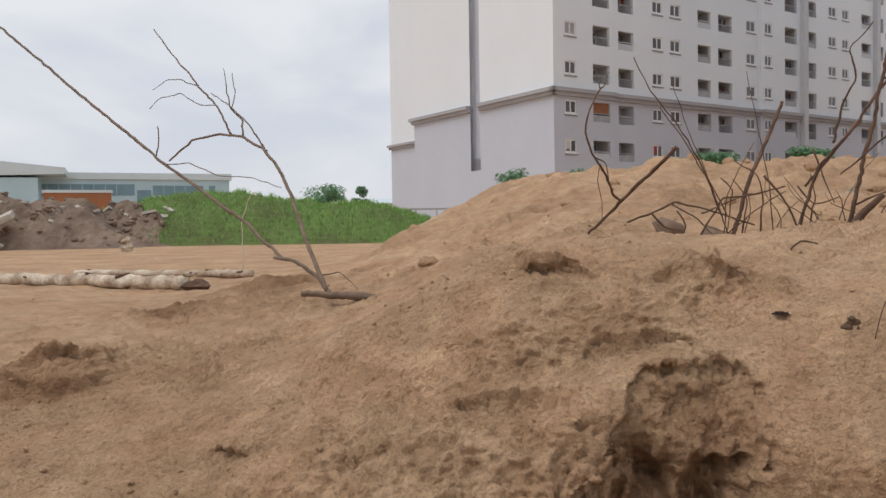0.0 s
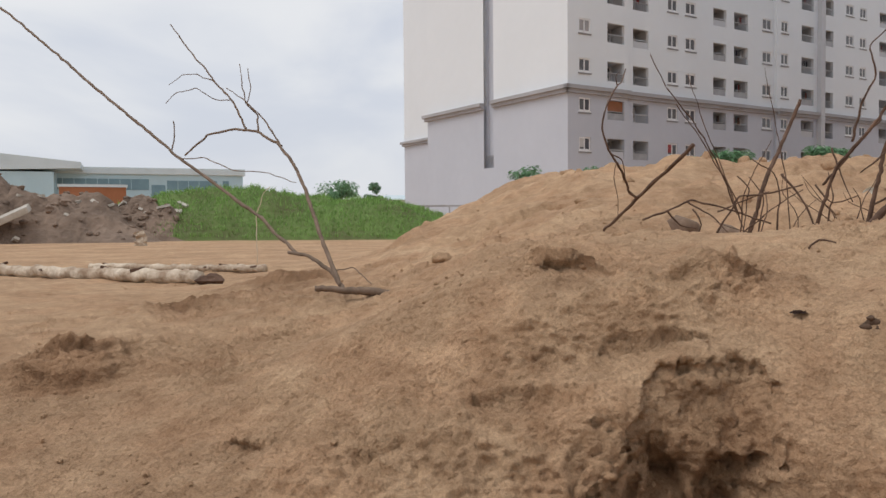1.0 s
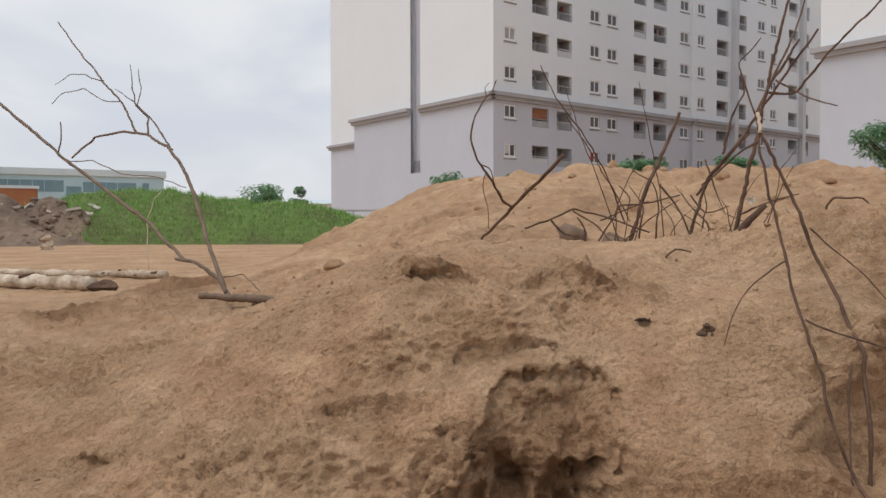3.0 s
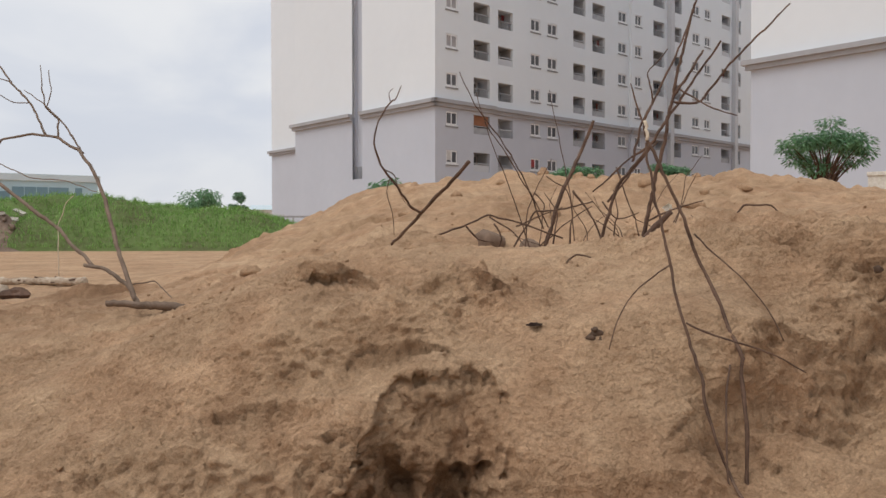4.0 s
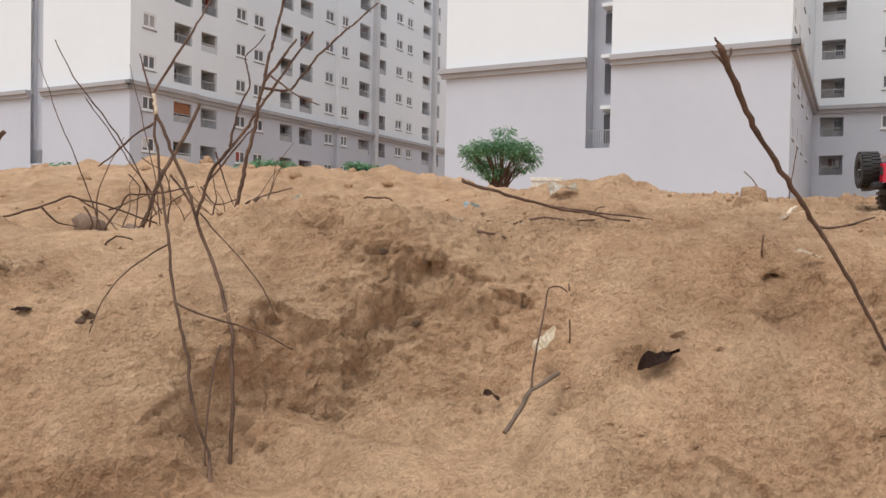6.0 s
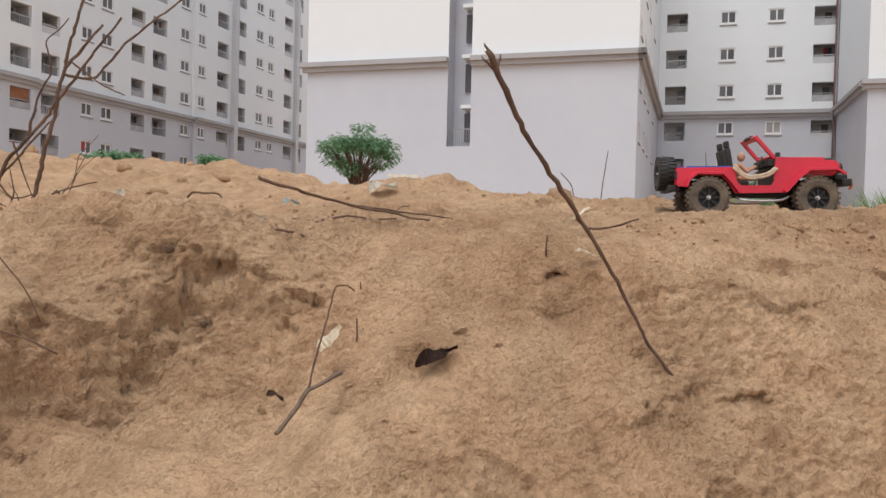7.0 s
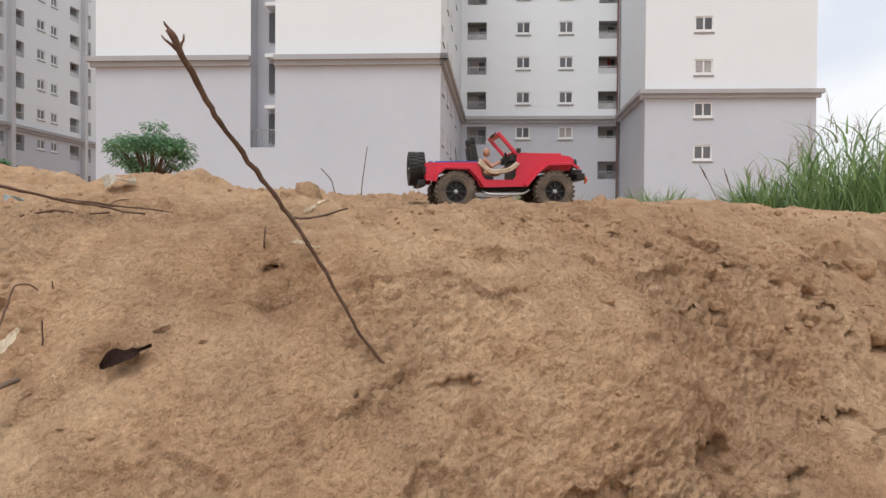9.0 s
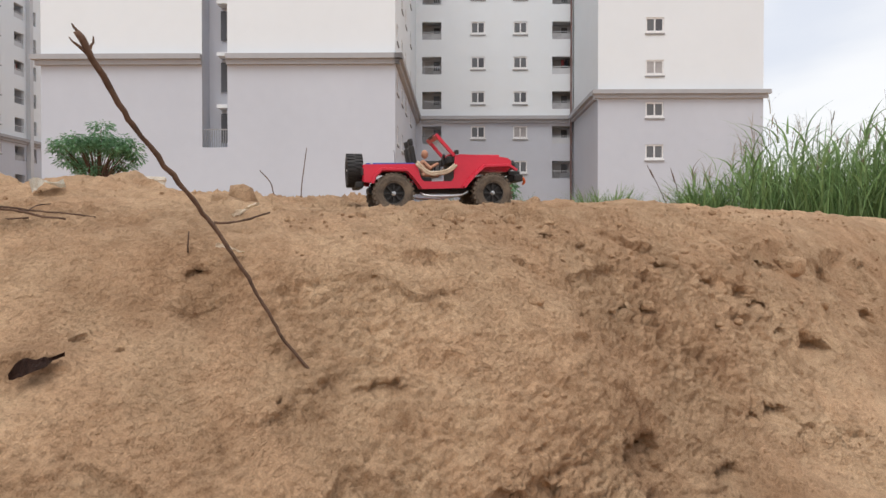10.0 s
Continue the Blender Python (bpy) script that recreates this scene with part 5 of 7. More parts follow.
def brick_shed():
    a, b = on_bearing(-26.6, 62), on_bearing(-22.55, 62)
    along = (b - a).normalized()
    m = Matrix(((along.x, -along.y, 0, a.x), (along.y, along.x, 0, a.y), (0, 0, 1, 0), (0, 0, 0, 1)))
    s = thing("brick_shed", m, "low flat-roofed shed of orange brick", "shed")
    w = (b - a).length
    part("wall", box_bm(0, w, 0, 5, 0, 3.1), BRICK, s)
    part("coping", box_bm(-0.1, w + 0.1, -0.1, 5.1, 3.1, 3.3), ROOF_METAL, s)
    for k in range(9):
        part("brick_course", box_bm(0.02, w - 0.02, -0.02, 0.0, 0.3 + 0.31 * k, 0.58 + 0.31 * k), BRICK, s)


def far_house():
    m = Matrix.Translation(on_bearing(-4.0, 130)) @ pose(0, 0, 0, 0, 0, 8)
    h = thing("house", m, "distant small white house with a low roof", "house")
    part("wall", box_bm(-2.6, 2.0, 0, 5, 0, 4.2), WHITE_WALL, h)
    bm = bmesh.new()
    vs = [bm.verts.new(p) for p in ((-3, -0.5, 4.2), (2.4, -0.5, 4.2), (2.4, 5.5, 4.2), (-3, 5.5, 4.2), (-2.2, 2.5, 5.0), (1.6, 2.5, 5.0))]
    for q in ((0, 1, 5, 4), (1, 2, 5), (2, 3, 4, 5), (3, 0, 4), (3, 2, 1, 0)):
        bm.faces.new([vs[i] for i in q])
    part("roof", bm, ROOF_METAL, h)
    part("window", box_bm(-1.6, -0.6, -0.05, 0.02, 2.2, 3.4), PANE, h)


def site_fence():
    a, b = on_bearing(-3.4, 34), on_bearing(2.6, 34)
    along = (b - a).normalized()
    m = Matrix(((along.x, -along.y, 0, a.x), (along.y, along.x, 0, a.y), (0, 0, 1, 0), (0, 0, 0, 1)))
    f = thing("site_fence", m, "dark steel post and rail fence before the block", "fence")
    w = (b - a).length
    for k in range(5):
        u = w * k / 4
        part("post", box_bm(u - 0.03, u + 0.03, -0.03, 0.03, 0, 1.10), RAIL, f)
    part("rail", box_bm(0, w, -0.03, 0.03, 1.04, 1.12), RAIL, f)
    part("rail", box_bm(0, w, -0.02, 0.02, 0.50, 0.55), RAIL, f)


def leaf_cloud(name, blobs, count, size, seed, mat, parent, droop=0.3, slim=0.45):
    """Leaves scattered through rounded clumps, uneven, with gaps."""
    rnd = random.Random(seed)
    verts, faces = [], []
    weights = [b[3] ** 2 for b in blobs]
    for _ in range(count):
        cx, cy, cz, r = rnd.choices(blobs, weights)[0]
        d = Vector((rnd.gauss(0, 1), rnd.gauss(0, 1), rnd.gauss(0, 1))).normalized() * r * rnd.uniform(0.2, 1.15) ** 0.6
        p = Vector((cx, cy, cz)) + Vector((d.x, d.y, d.z * 0.6))
        out = Vector((d.x, d.y, -droop * r + d.z * 0.3)).normalized()
        side = out.cross(Vector((rnd.uniform(-0.4, 0.4), rnd.uniform(-0.4, 0.4), 1))).normalized()
        ln = size * rnd.uniform(0.6, 1.3)
        k = len(verts)
        tip = p + out * ln + Vector((0, 0, -0.15 * ln))
        mid = p + out * ln * 0.5 + Vector((0, 0, 0.05 * ln))
        verts += [p, mid + side * ln * slim * 0.5, tip, mid - side * ln * slim * 0.5]
        faces.append((k, k + 1, k + 2, k + 3))
    return mesh_part(name, verts, faces, mat, parent)


def shrub(x, y, height, spread, seed, count=900, leaf=0.09, name="shrub", label="leafy green shrub behind the sand crest", group="shrubs behind the crest", dense=1.0):
    rnd = random.Random(seed)
    t = thing(name, Matrix.Translation((x, y, ground_z(x, y) - 0.03)), label, "shrub" if name == "shrub" else "tree", group)
    v, fc = tube([(0, 0, 0), (0.03, 0.02, height * 0.35), (0.0, 0.03, height * 0.62)], [0.05, 0.035, 0.015], 7, 0.15, seed)
    mesh_part("trunk", v, fc, BARK, t)
    blobs = []
    for k in range(9):
        a = 2 * math.pi * k / 9 + rnd.uniform(-0.3, 0.3)
        r = spread * rnd.uniform(0.35, 0.95)
        tip = (math.cos(a) * r, math.sin(a) * r, height * rnd.uniform(0.55, 0.95))
        v, fc = tube([(0, 0, height * rnd.uniform(0.2, 0.5)), (tip[0] * 0.5, tip[1] * 0.5, tip[2] * 0.8), tip], [0.02, 0.012, 0.004], 5, 0.1, seed + k)
        mesh_part("limb", v, fc, BARK, t)
        blobs.append((*tip, spread * rnd.uniform(0.28, 0.45)))
    blobs.append((0, 0, height * 0.9, spread * 0.45))
    leaf_cloud("crown", blobs, int(count * dense), leaf, seed + 77, LEAF, t)
    return t


def frond_tree():
    """The small tree before the end wall: forked stem, long limbs, feathery leaf fronds."""
    rnd = random.Random(23)
    x, y = 10.45, 15.15
    t = thing("tree", Matrix.Translation((x, y, ground_z(x, y) - 0.05)), "small dark green tree with feathery compound leaves", "tree")
    v, fc = tube([(0.1, 0, 0), (0.05, 0, 0.8), (-0.02, 0, 1.4)], [0.06, 0.05, 0.04], 8, 0.1, 2)
    mesh_part("trunk", v, fc, BARK, t)
    across = Vector((0.8, -0.6, 0))
    blobs = []
    for k in range(40):
        a = 2 * math.pi * k / 40 * 4.6 + rnd.uniform(-0.25, 0.25)
        reach = 0.84 * math.sqrt((k + 0.5) / 40)
        base = across * math.cos(a) * reach + Vector((0.6, 0.8, 0)) * math.sin(a) * reach * 0.8
        low, high = 1.25 + 0.72 * reach, 2.68 - 0.72 * reach ** 2
        top = low + (high - low) * rnd.random() ** 0.6
        tip = base + Vector((0, 0, top))
        vv, ff = tube([(-0.02, 0, 0.7 + 0.015 * k), base * 0.45 + Vector((0, 0, top * 0.80)), tip], [0.026, 0.014, 0.004], 5, 0.1, k)
        mesh_part("limb", vv, ff, BARK, t)
        blobs.append((tip.x, tip.y, tip.z, rnd.uniform(0.14, 0.26)))
    leaf_cloud("crown", blobs, 5600, 0.095, 61, LEAF, t, 0.22, 0.34)


def rooted(spots):
    zs = ground_zs([p[0] for p in spots], [p[1] for p in spots]) - 0.02
    return [(x, y, float(z)) for (x, y), z in zip(spots, zs)]


def reed_height(u):
    """How tall the reeds grow along the bed, low at its start."""
    return float(np.interp(u, (-0.1, 0.0, 0.07, 0.15, 1.0), (0.30, 0.44, 0.68, 1.0, 1.0)))


def part_of(ob, parent, label=""):
    return tagged(place(ob, parent), label, kind="stuff")


def reeds():
    rnd = random.Random(15)
    spots, lens, wid = [], [], []
    for k in range(7000):
        u = rnd.uniform(-0.10, 1)
        x, y = 8.2 + rnd.uniform(0, 2.6), 2.1 - 4.3 * u + rnd.gauss(0, 0.15)
        spots.append((x, y))
        lens.append(rnd.uniform(0.45, 1.02) * reed_height(u))
        wid.append(rnd.uniform(0.008, 0.022))
    reed_bed = tagged(blades("reeds", rooted(spots), lens, wid, 0.42, 16, REED, None, "", 5), "tall green reed grass beyond the sand crest", "reeds", kind="stuff")
    # arching leaves along the stems, and drooping seed heads on the tallest
    leaves, long, wide, heads = [], [], [], []
    for k in range(620):
        u = rnd.uniform(-0.06, 1)
        x, y = 8.1 + rnd.uniform(0, 2.0), 2.1 - 4.3 * u + rnd.gauss(0, 0.12)
        z, h = float(ground_zs([x], [y])[0]), rnd.uniform(0.6, 1.12) * reed_height(u)
        for i in range(5):
            leaves.append((x, y, z + h * rnd.uniform(0.25, 0.85)))
            long.append(rnd.uniform(0.18, 0.42) * reed_height(u))
            wide.append(rnd.uniform(0.010, 0.026))
        if k % 4 == 0:
            heads += [(x + rnd.gauss(0, 0.01), y + rnd.gauss(0, 0.01), z + h * (0.86 + 0.03 * i)) for i in range(7)]
    part_of(blades("reed_leaves", leaves, long, wide, 0.9, 21, REED, None, "", 5), reed_bed)
    part_of(blades("seed_heads", heads, [rnd.uniform(0.09, 0.20) for _ in heads], [rnd.uniform(0.004, 0.010) for _ in heads], 0.75, 22, SEED_HEAD, None, "", 4), reed_bed, "dull brown seed heads")
    spots, lens, wid = [], [], []
    for cx, cy, n, tall, spread in ((8.42, 1.98, 620, 0.68, 0.20), (8.20, 2.75, 520, 0.60, 0.22), (8.10, 2.98, 200, 0.62, 0.10), (7.55, 3.95, 240, 0.64, 0.22), (7.9, 3.5, 120, 0.55, 0.3)):
        for k in range(n):
            off = abs(rnd.gauss(0, 0.6))
            spots.append((cx + rnd.gauss(0, 0.5 * spread), cy + rnd.choice((-1, 1)) * off * spread))
            lens.append(tall * rnd.uniform(0.55, 1.0) * (1.08 - 0.25 * min(off, 1.5)))
            wid.append(rnd.uniform(0.008, 0.022))
    for k in range(700):
        x, y = 8.0 + rnd.uniform(0, 6), rnd.uniform(1.5, 6.5)
        spots.append((x, y))
        lens.append(rnd.uniform(0.22, 0.50))
        wid.append(rnd.uniform(0.008, 0.018))
    tagged(blades("low_grass", rooted(spots), lens, wid, 0.5, 17, REED, None, "", 4), "thin green weeds on the ground before the court", "weeds", kind="stuff")
    # two dry stalks leaning out of the weeds, and one small leafy plant
    for x, y, tip in ((8.40, 2.22, (-0.10, 0.20, 0.98)), (8.46, 2.12, (0.02, 0.14, 0.95))):
        z = ground_z(x, y)
        dead_branch("dry_stalk", "dry brown grass stalk with a feathery head", (("stem", 0.006, 0.004, ((x, y, z - 0.03), (x + 0.3 * tip[0], y + 0.3 * tip[1], 0.5 * (z + tip[2])), (x + tip[0], y + tip[1], tip[2]))),
            ("seed_head", 0.010, 0.004, ((x + 0.85 * tip[0], y + 0.85 * tip[1], tip[2] - 0.08), (x + 1.15 * tip[0], y + 1.15 * tip[1], tip[2] + 0.05)))), BARK, "dry stalks in the weeds")
    z = ground_z(7.71, 3.71)
    t = thing("small_plant", Matrix.Translation((7.71, 3.71, z)), "small leafy dark green plant before the building", "plant")
    vv, ff = tube([(0, 0, -0.03), (0.01, 0.02, 0.35), (0.0, 0.0, 0.64)], [0.008, 0.006, 0.003], 5, 0.1, 3)
    mesh_part("stem", vv, ff, BARK, t)
    leaf_cloud("leaves", [(0.0, 0.0, 0.60, 0.07), (0.03, -0.05, 0.52, 0.07), (-0.02, 0.06, 0.47, 0.06), (0.0, 0.0, 0.40, 0.06)], 170, 0.055, 71, LEAF, t, 0.5, 0.5)


grass_berm()
rubble()
factory()
brick_shed()
far_house()
site_fence()
shrub(1.42, 15.0, 1.38, 0.34, 41, 900, 0.08)
shrub(3.6, 21.0, 1.90, 0.42, 42, 900, 0.10)
shrub(5.1, 15.6, 1.72, 0.55, 43, 2600, 0.09)
shrub(8.2, 17.8, 2.05, 0.50, 44, 2200, 0.10)
shrub(18.1, 9.7, 1.95, 0.26, 45, 1100, 0.09, label="young green sapling before the court")
shrub(-9.3, 62.0, 3.5, 1.9, 46, 900, 0.28, "tree", "dark green tree beyond the grassy berm", "trees beyond the berm")
shrub(-8.5, 60.0, 3.7, 1.2, 47, 800, 0.26, "tree", "dark green tree beyond the grassy berm", "trees beyond the berm")
shrub(-6.5, 64.0, 3.9, 0.55, 48, 1100, 0.22, "tree", "slim dark green tree beyond the grassy berm", "trees beyond the berm")
frond_tree()
cone = thing("earth_heap", Matrix.Translation((17.73, 10.28, 0.0)), "small brown cone of tipped earth before the court", "heap")
cv, cf = [], []
for i in range(9):
    for k in range(28):
        a, g = 2 * math.pi * k / 28, i / 8
        rr = 1.05 * (1 - g) * (1 + 0.16 * math.sin(3 * a + 1) + 0.08 * math.sin(7 * a + 5 * g))
        cv.append((rr * math.cos(a), rr * math.sin(a), 1.50 * g ** 0.9 + 0.05 * math.sin(5 * a + 9 * g) * (1 - g)))
for i in range(8):
    for k in range(28):
        cf.append((i * 28 + k, i * 28 + (k + 1) % 28, (i + 1) * 28 + (k + 1) % 28, (i + 1) * 28 + k))
mesh_part("earth", cv, cf, SOIL, cone, smooth=True)


# ---- dead branches and litter on the sand ----
def kinked(pts, seed, kink=1.0):
    """The same run with small bends at its buds."""
    rnd = random.Random(seed)
    out = [pts[0]]
    for a, b in zip(pts, pts[1:]):
        ln = (b - a).length
        steps = min(4, int(ln / 0.035))
        for i in range(1, steps):
            out.append(a.lerp(b, (i + rnd.uniform(-0.25, 0.25)) / steps) + Vector((rnd.gauss(0, 1), rnd.gauss(0, 1), rnd.gauss(0, 1))) * kink * min(0.0014, 0.02 * ln))
        out.append(b)
    return out


def dead_branch(name, label, lines, mat=BARK, group="", sides=7, kink=1.0):
    """One branch, a mesh for each stem or twig: (part, first radius, last radius, points)."""
    base = Vector(lines[0][3][0])
    t = thing(name, Matrix.Translation(base), label, "branch", group)
    slim = 0.70 if group.startswith("dead brush") else 1.0
    for k, (nm, r0, r1, pts, *own) in enumerate(lines):
        r0, r1 = (r0 * 0.74, r1 * 0.74) if nm == "stump" or slim == 1.0 else (r0 * (0.52 if nm == "stem" else 0.75), r1 * (0.52 if nm == "stem" else 0.75))
        pts = kinked([Vector(p) - base for p in pts], 7 * k + len(label), kink)
        n = len(pts)
        radii = [r0 + (r1 - r0) * i / (n - 1) for i in range(n)]
        v, f = tube(pts, radii, sides, 0.42 if r0 < 0.007 else 0.16, k + len(name))
        mesh_part(nm, v, f, own[0] if own else mat, t, smooth=True)
    return t


dead_branch("fallen_branch", "thin bare grey branch arching up from the sand", (
    ("stem", 0.010, 0.008, ((-0.353, 2.475, 0.150), (-0.415, 2.597, 0.205), (-0.507, 2.698, 0.249), (-0.585, 2.748, 0.259))),
    ("stem", 0.009, 0.008, ((-0.556, 2.748, 0.257), (-0.740, 2.952, 0.392), (-1.153, 3.309, 0.636), (-1.634, 3.669, 0.969), (-2.239, 4.082, 1.408), (-2.739, 4.342, 1.747))),
    ("arch", 0.010, 0.005, ((-0.368, 2.496, 0.160), (-0.459, 2.650, 0.329), (-0.532, 2.805, 0.477), (-0.601, 2.908, 0.586), (-0.674, 3.010, 0.664), (-0.760, 3.062, 0.712), (-0.872, 3.112, 0.730), (-0.987, 3.162, 0.715), (-1.112, 3.260, 0.643))),
    ("twig", 0.006, 0.003, ((-0.817, 3.112, 0.727), (-0.884, 3.166, 0.844), (-0.988, 3.219, 0.955), (-1.122, 3.323, 1.104), (-1.204, 3.376, 1.207))),
    ("twig", 0.005, 0.002, ((-0.760, 3.062, 0.712), (-0.776, 3.114, 0.786), (-0.820, 3.115, 0.829), (-0.849, 3.168, 0.933), (-0.871, 3.220, 1.005))),
    ("twig", 0.003, 0.002, ((-0.815, 3.115, 0.831), (-0.806, 3.137, 0.893), (-0.824, 3.169, 0.977))),
    ("twig", 0.003, 0.002, ((-0.895, 3.166, 0.853), (-0.966, 3.216, 0.861), (-1.045, 3.217, 0.908), (-1.143, 3.267, 0.900), (-1.208, 3.316, 0.864))),
    ("twig", 0.003, 0.0015, ((-0.972, 3.218, 0.939), (-1.044, 3.219, 0.965), (-1.118, 3.269, 0.973), (-1.195, 3.318, 0.941))),
    ("twig", 0.004, 0.003, ((-1.183, 3.310, 0.669), (-1.173, 3.312, 0.730), (-1.176, 3.314, 0.791))),
    ("twig", 0.003, 0.002, ((-1.153, 3.309, 0.631), (-1.016, 3.209, 0.628), (-0.874, 3.107, 0.570), (-0.708, 3.007, 0.550), (-0.586, 2.906, 0.509))),
    ("twig", 0.005, 0.002, ((-0.659, 3.010, 0.651), (-0.738, 3.063, 0.761), (-0.826, 3.116, 0.844), (-0.912, 3.167, 0.900))),
    ("twig", 0.003, 0.002, ((-0.415, 2.596, 0.200), (-0.354, 2.697, 0.208), (-0.268, 2.595, 0.150))),
), GREY_BARK)
dead_branch("branch_piece", "short thick grey branch lying on the sand", (("stem", 0.012, 0.021, ((-0.440, 2.445, 0.158), (-0.288, 2.445, 0.150), (-0.156, 2.444, 0.134))),), GREY_BARK)
dead_branch("weed_stalk", "pale dry weed stalk before the berm", (("stem", 0.0024, 0.0022, ((-0.805, 3.200, 0.20), (-0.808, 3.202, 0.395), (-0.779, 3.205, 0.481), (-0.751, 3.206, 0.508))),), PEELED)
dead_branch("dead_stick", "thick bare brown stick leaning in the hollow", (("stem", 0.014, 0.010, ((0.870, 2.410, 0.28), (0.954, 2.455, 0.501), (1.033, 2.509, 0.636), (1.075, 2.512, 0.733))),
    ("twig", 0.004, 0.002, ((0.958, 2.400, 0.30), (0.968, 2.403, 0.430), (0.952, 2.405, 0.498), (0.884, 2.406, 0.542)))), BARK, "dead brush in the hollow")
dead_branch("dead_stick", "bare brown stick with a curved side twig", (("stem", 0.007, 0.009, ((0.365, 1.995, 0.335), (0.433, 1.923, 0.414), (0.484, 1.854, 0.473), (0.527, 1.785, 0.526))),
    ("twig", 0.0042, 0.0034, ((0.433, 1.923, 0.414), (0.396, 1.850, 0.428), (0.370, 1.770, 0.452), (0.338, 1.700, 0.482))),
    ("twig", 0.0034, 0.0014, ((0.338, 1.700, 0.482), (0.318, 1.680, 0.508), (0.303, 1.672, 0.552), (0.312, 1.668, 0.598), (0.340, 1.700, 0.645), (0.352, 1.720, 0.655), (0.367, 1.745, 0.688))),
    ("twig", 0.0018, 0.0010, ((0.326, 1.684, 0.498), (0.346, 1.690, 0.488), (0.352, 1.694, 0.470), (0.378, 1.760, 0.430))),
    ("twig", 0.0016, 0.0008, ((0.340, 1.700, 0.645), (0.336, 1.698, 0.664), (0.347, 1.712, 0.676))),
    ("twig", 0.0016, 0.0008, ((0.338, 1.700, 0.482), (0.330, 1.690, 0.450), (0.345, 1.720, 0.405), (0.352, 1.760, 0.360)))), BARK, "dead brush in the hollow")
dead_branch("dead_branch", "long crooked brown branch lying across the hollow", (("stem", 0.006, 0.005, ((0.459, 2.350, 0.330), (0.579, 2.351, 0.374), (0.689, 2.353, 0.419), (0.797, 2.352, 0.390), (0.921, 2.351, 0.348))),
    ("twig", 0.004, 0.002, ((0.62, 2.352, 0.385), (0.66, 2.36, 0.345), (0.71, 2.37, 0.335)))), BARK, "dead brush in the hollow")
dead_branch("dead_branch", "slim bare brown branches standing in the hollow", (
    ("stem", 0.003, 0.006, ((0.673, 2.778, 0.934), (0.727, 2.774, 0.818), (0.814, 2.772, 0.709), (0.919, 2.827, 0.565), (1.048, 2.882, 0.288))),
    ("stem", 0.003, 0.005, ((0.761, 2.773, 0.760), (0.851, 2.770, 0.630), (0.961, 2.825, 0.480), (1.078, 2.881, 0.288))),
    ("twig", 0.004, 0.003, ((0.780, 2.402, 0.32), (0.848, 2.403, 0.431), (0.934, 2.403, 0.439), (1.037, 2.404, 0.463))),
    ("twig", 0.004, 0.002, ((0.804, 2.467, 0.385), (0.862, 2.434, 0.414), (0.934, 2.393, 0.444))),
    ("twig", 0.004, 0.002, ((0.724, 2.514, 0.416), (0.790, 2.475, 0.371), (0.848, 2.440, 0.30))),
    ("twig", 0.003, 0.002, ((0.854, 2.440, 0.493), (0.883, 2.423, 0.456), (0.869, 2.429, 0.30))),
    ("twig", 0.003, 0.002, ((0.862, 2.432, 0.31), (0.934, 2.391, 0.387), (1.013, 2.347, 0.446))),
    ("twig", 0.004, 0.003, ((0.739, 2.505, 0.395), (0.761, 2.491, 0.345), (0.735, 2.505, 0.29))),
    ("twig", 0.004, 0.002, ((0.905, 2.407, 0.29), (0.919, 2.401, 0.424), (0.883, 2.424, 0.490))),
), BARK, "dead brush in the hollow")
dead_branch("dead_shrub", "dead brown shrub with a broken stump", (
    ("stump", 0.022, 0.009, ((1.050, 2.090, 0.31), (1.098, 2.065, 0.381), (1.135, 2.045, 0.422))),
    ("stem", 0.010, 0.006, ((0.986, 2.244, 0.29), (1.048, 2.213, 0.503), (1.116, 2.176, 0.601), (1.192, 2.135, 0.730), (1.260, 2.098, 0.844), (1.295, 2.080, 0.900))),
    ("stem", 0.012, 0.006, ((1.073, 2.114, 0.30), (1.105, 2.098, 0.484), (1.132, 2.086, 0.616), (1.157, 2.075, 0.780), (1.196, 2.079, 0.925), (1.216, 2.070, 1.011))),
    ("twig", 0.005, 0.003, ((1.155, 2.075, 0.725), (1.224, 2.058, 0.726), (1.285, 2.026, 0.818), (1.398, 2.020, 0.926), (1.474, 2.036, 0.998))),
    ("twig", 0.004, 0.002, ((1.171, 2.067, 0.757), (1.215, 2.005, 0.706), (1.258, 1.922, 0.668))),
    ("twig", 0.004, 0.002, ((1.091, 2.127, 0.391), (1.165, 2.085, 0.432), (1.229, 2.049, 0.452))),
    ("twig", 0.006, 0.004, ((1.152, 2.077, 0.741), (1.204, 2.073, 0.816), (1.253, 2.103, 0.875))),
    ("twig", 0.005, 0.002, ((1.101, 2.241, 0.573), (1.125, 2.231, 0.688), (1.153, 2.216, 0.754), (1.141, 2.225, 0.836), (1.191, 2.197, 0.902))),
    ("twig", 0.005, 0.003, ((1.038, 2.275, 0.457), (1.108, 2.237, 0.557), (1.165, 2.206, 0.632))),
    ("twig", 0.005, 0.003, ((0.962, 2.378, 0.495), (1.006, 2.351, 0.426), (1.053, 2.322, 0.30))),
    ("twig", 0.004, 0.002, ((1.078, 2.313, 0.564), (1.104, 2.295, 0.470), (1.125, 2.282, 0.408))),
    ("twig", 0.004, 0.002, ((1.042, 2.331, 0.460), (1.079, 2.308, 0.407), (1.136, 2.275, 0.425))),
    ("twig", 0.004, 0.002, ((1.064, 2.315, 0.30), (1.081, 2.307, 0.427), (1.071, 2.315, 0.494))),
), BARK, "dead brush in the hollow")
rnd_twig = random.Random(31)
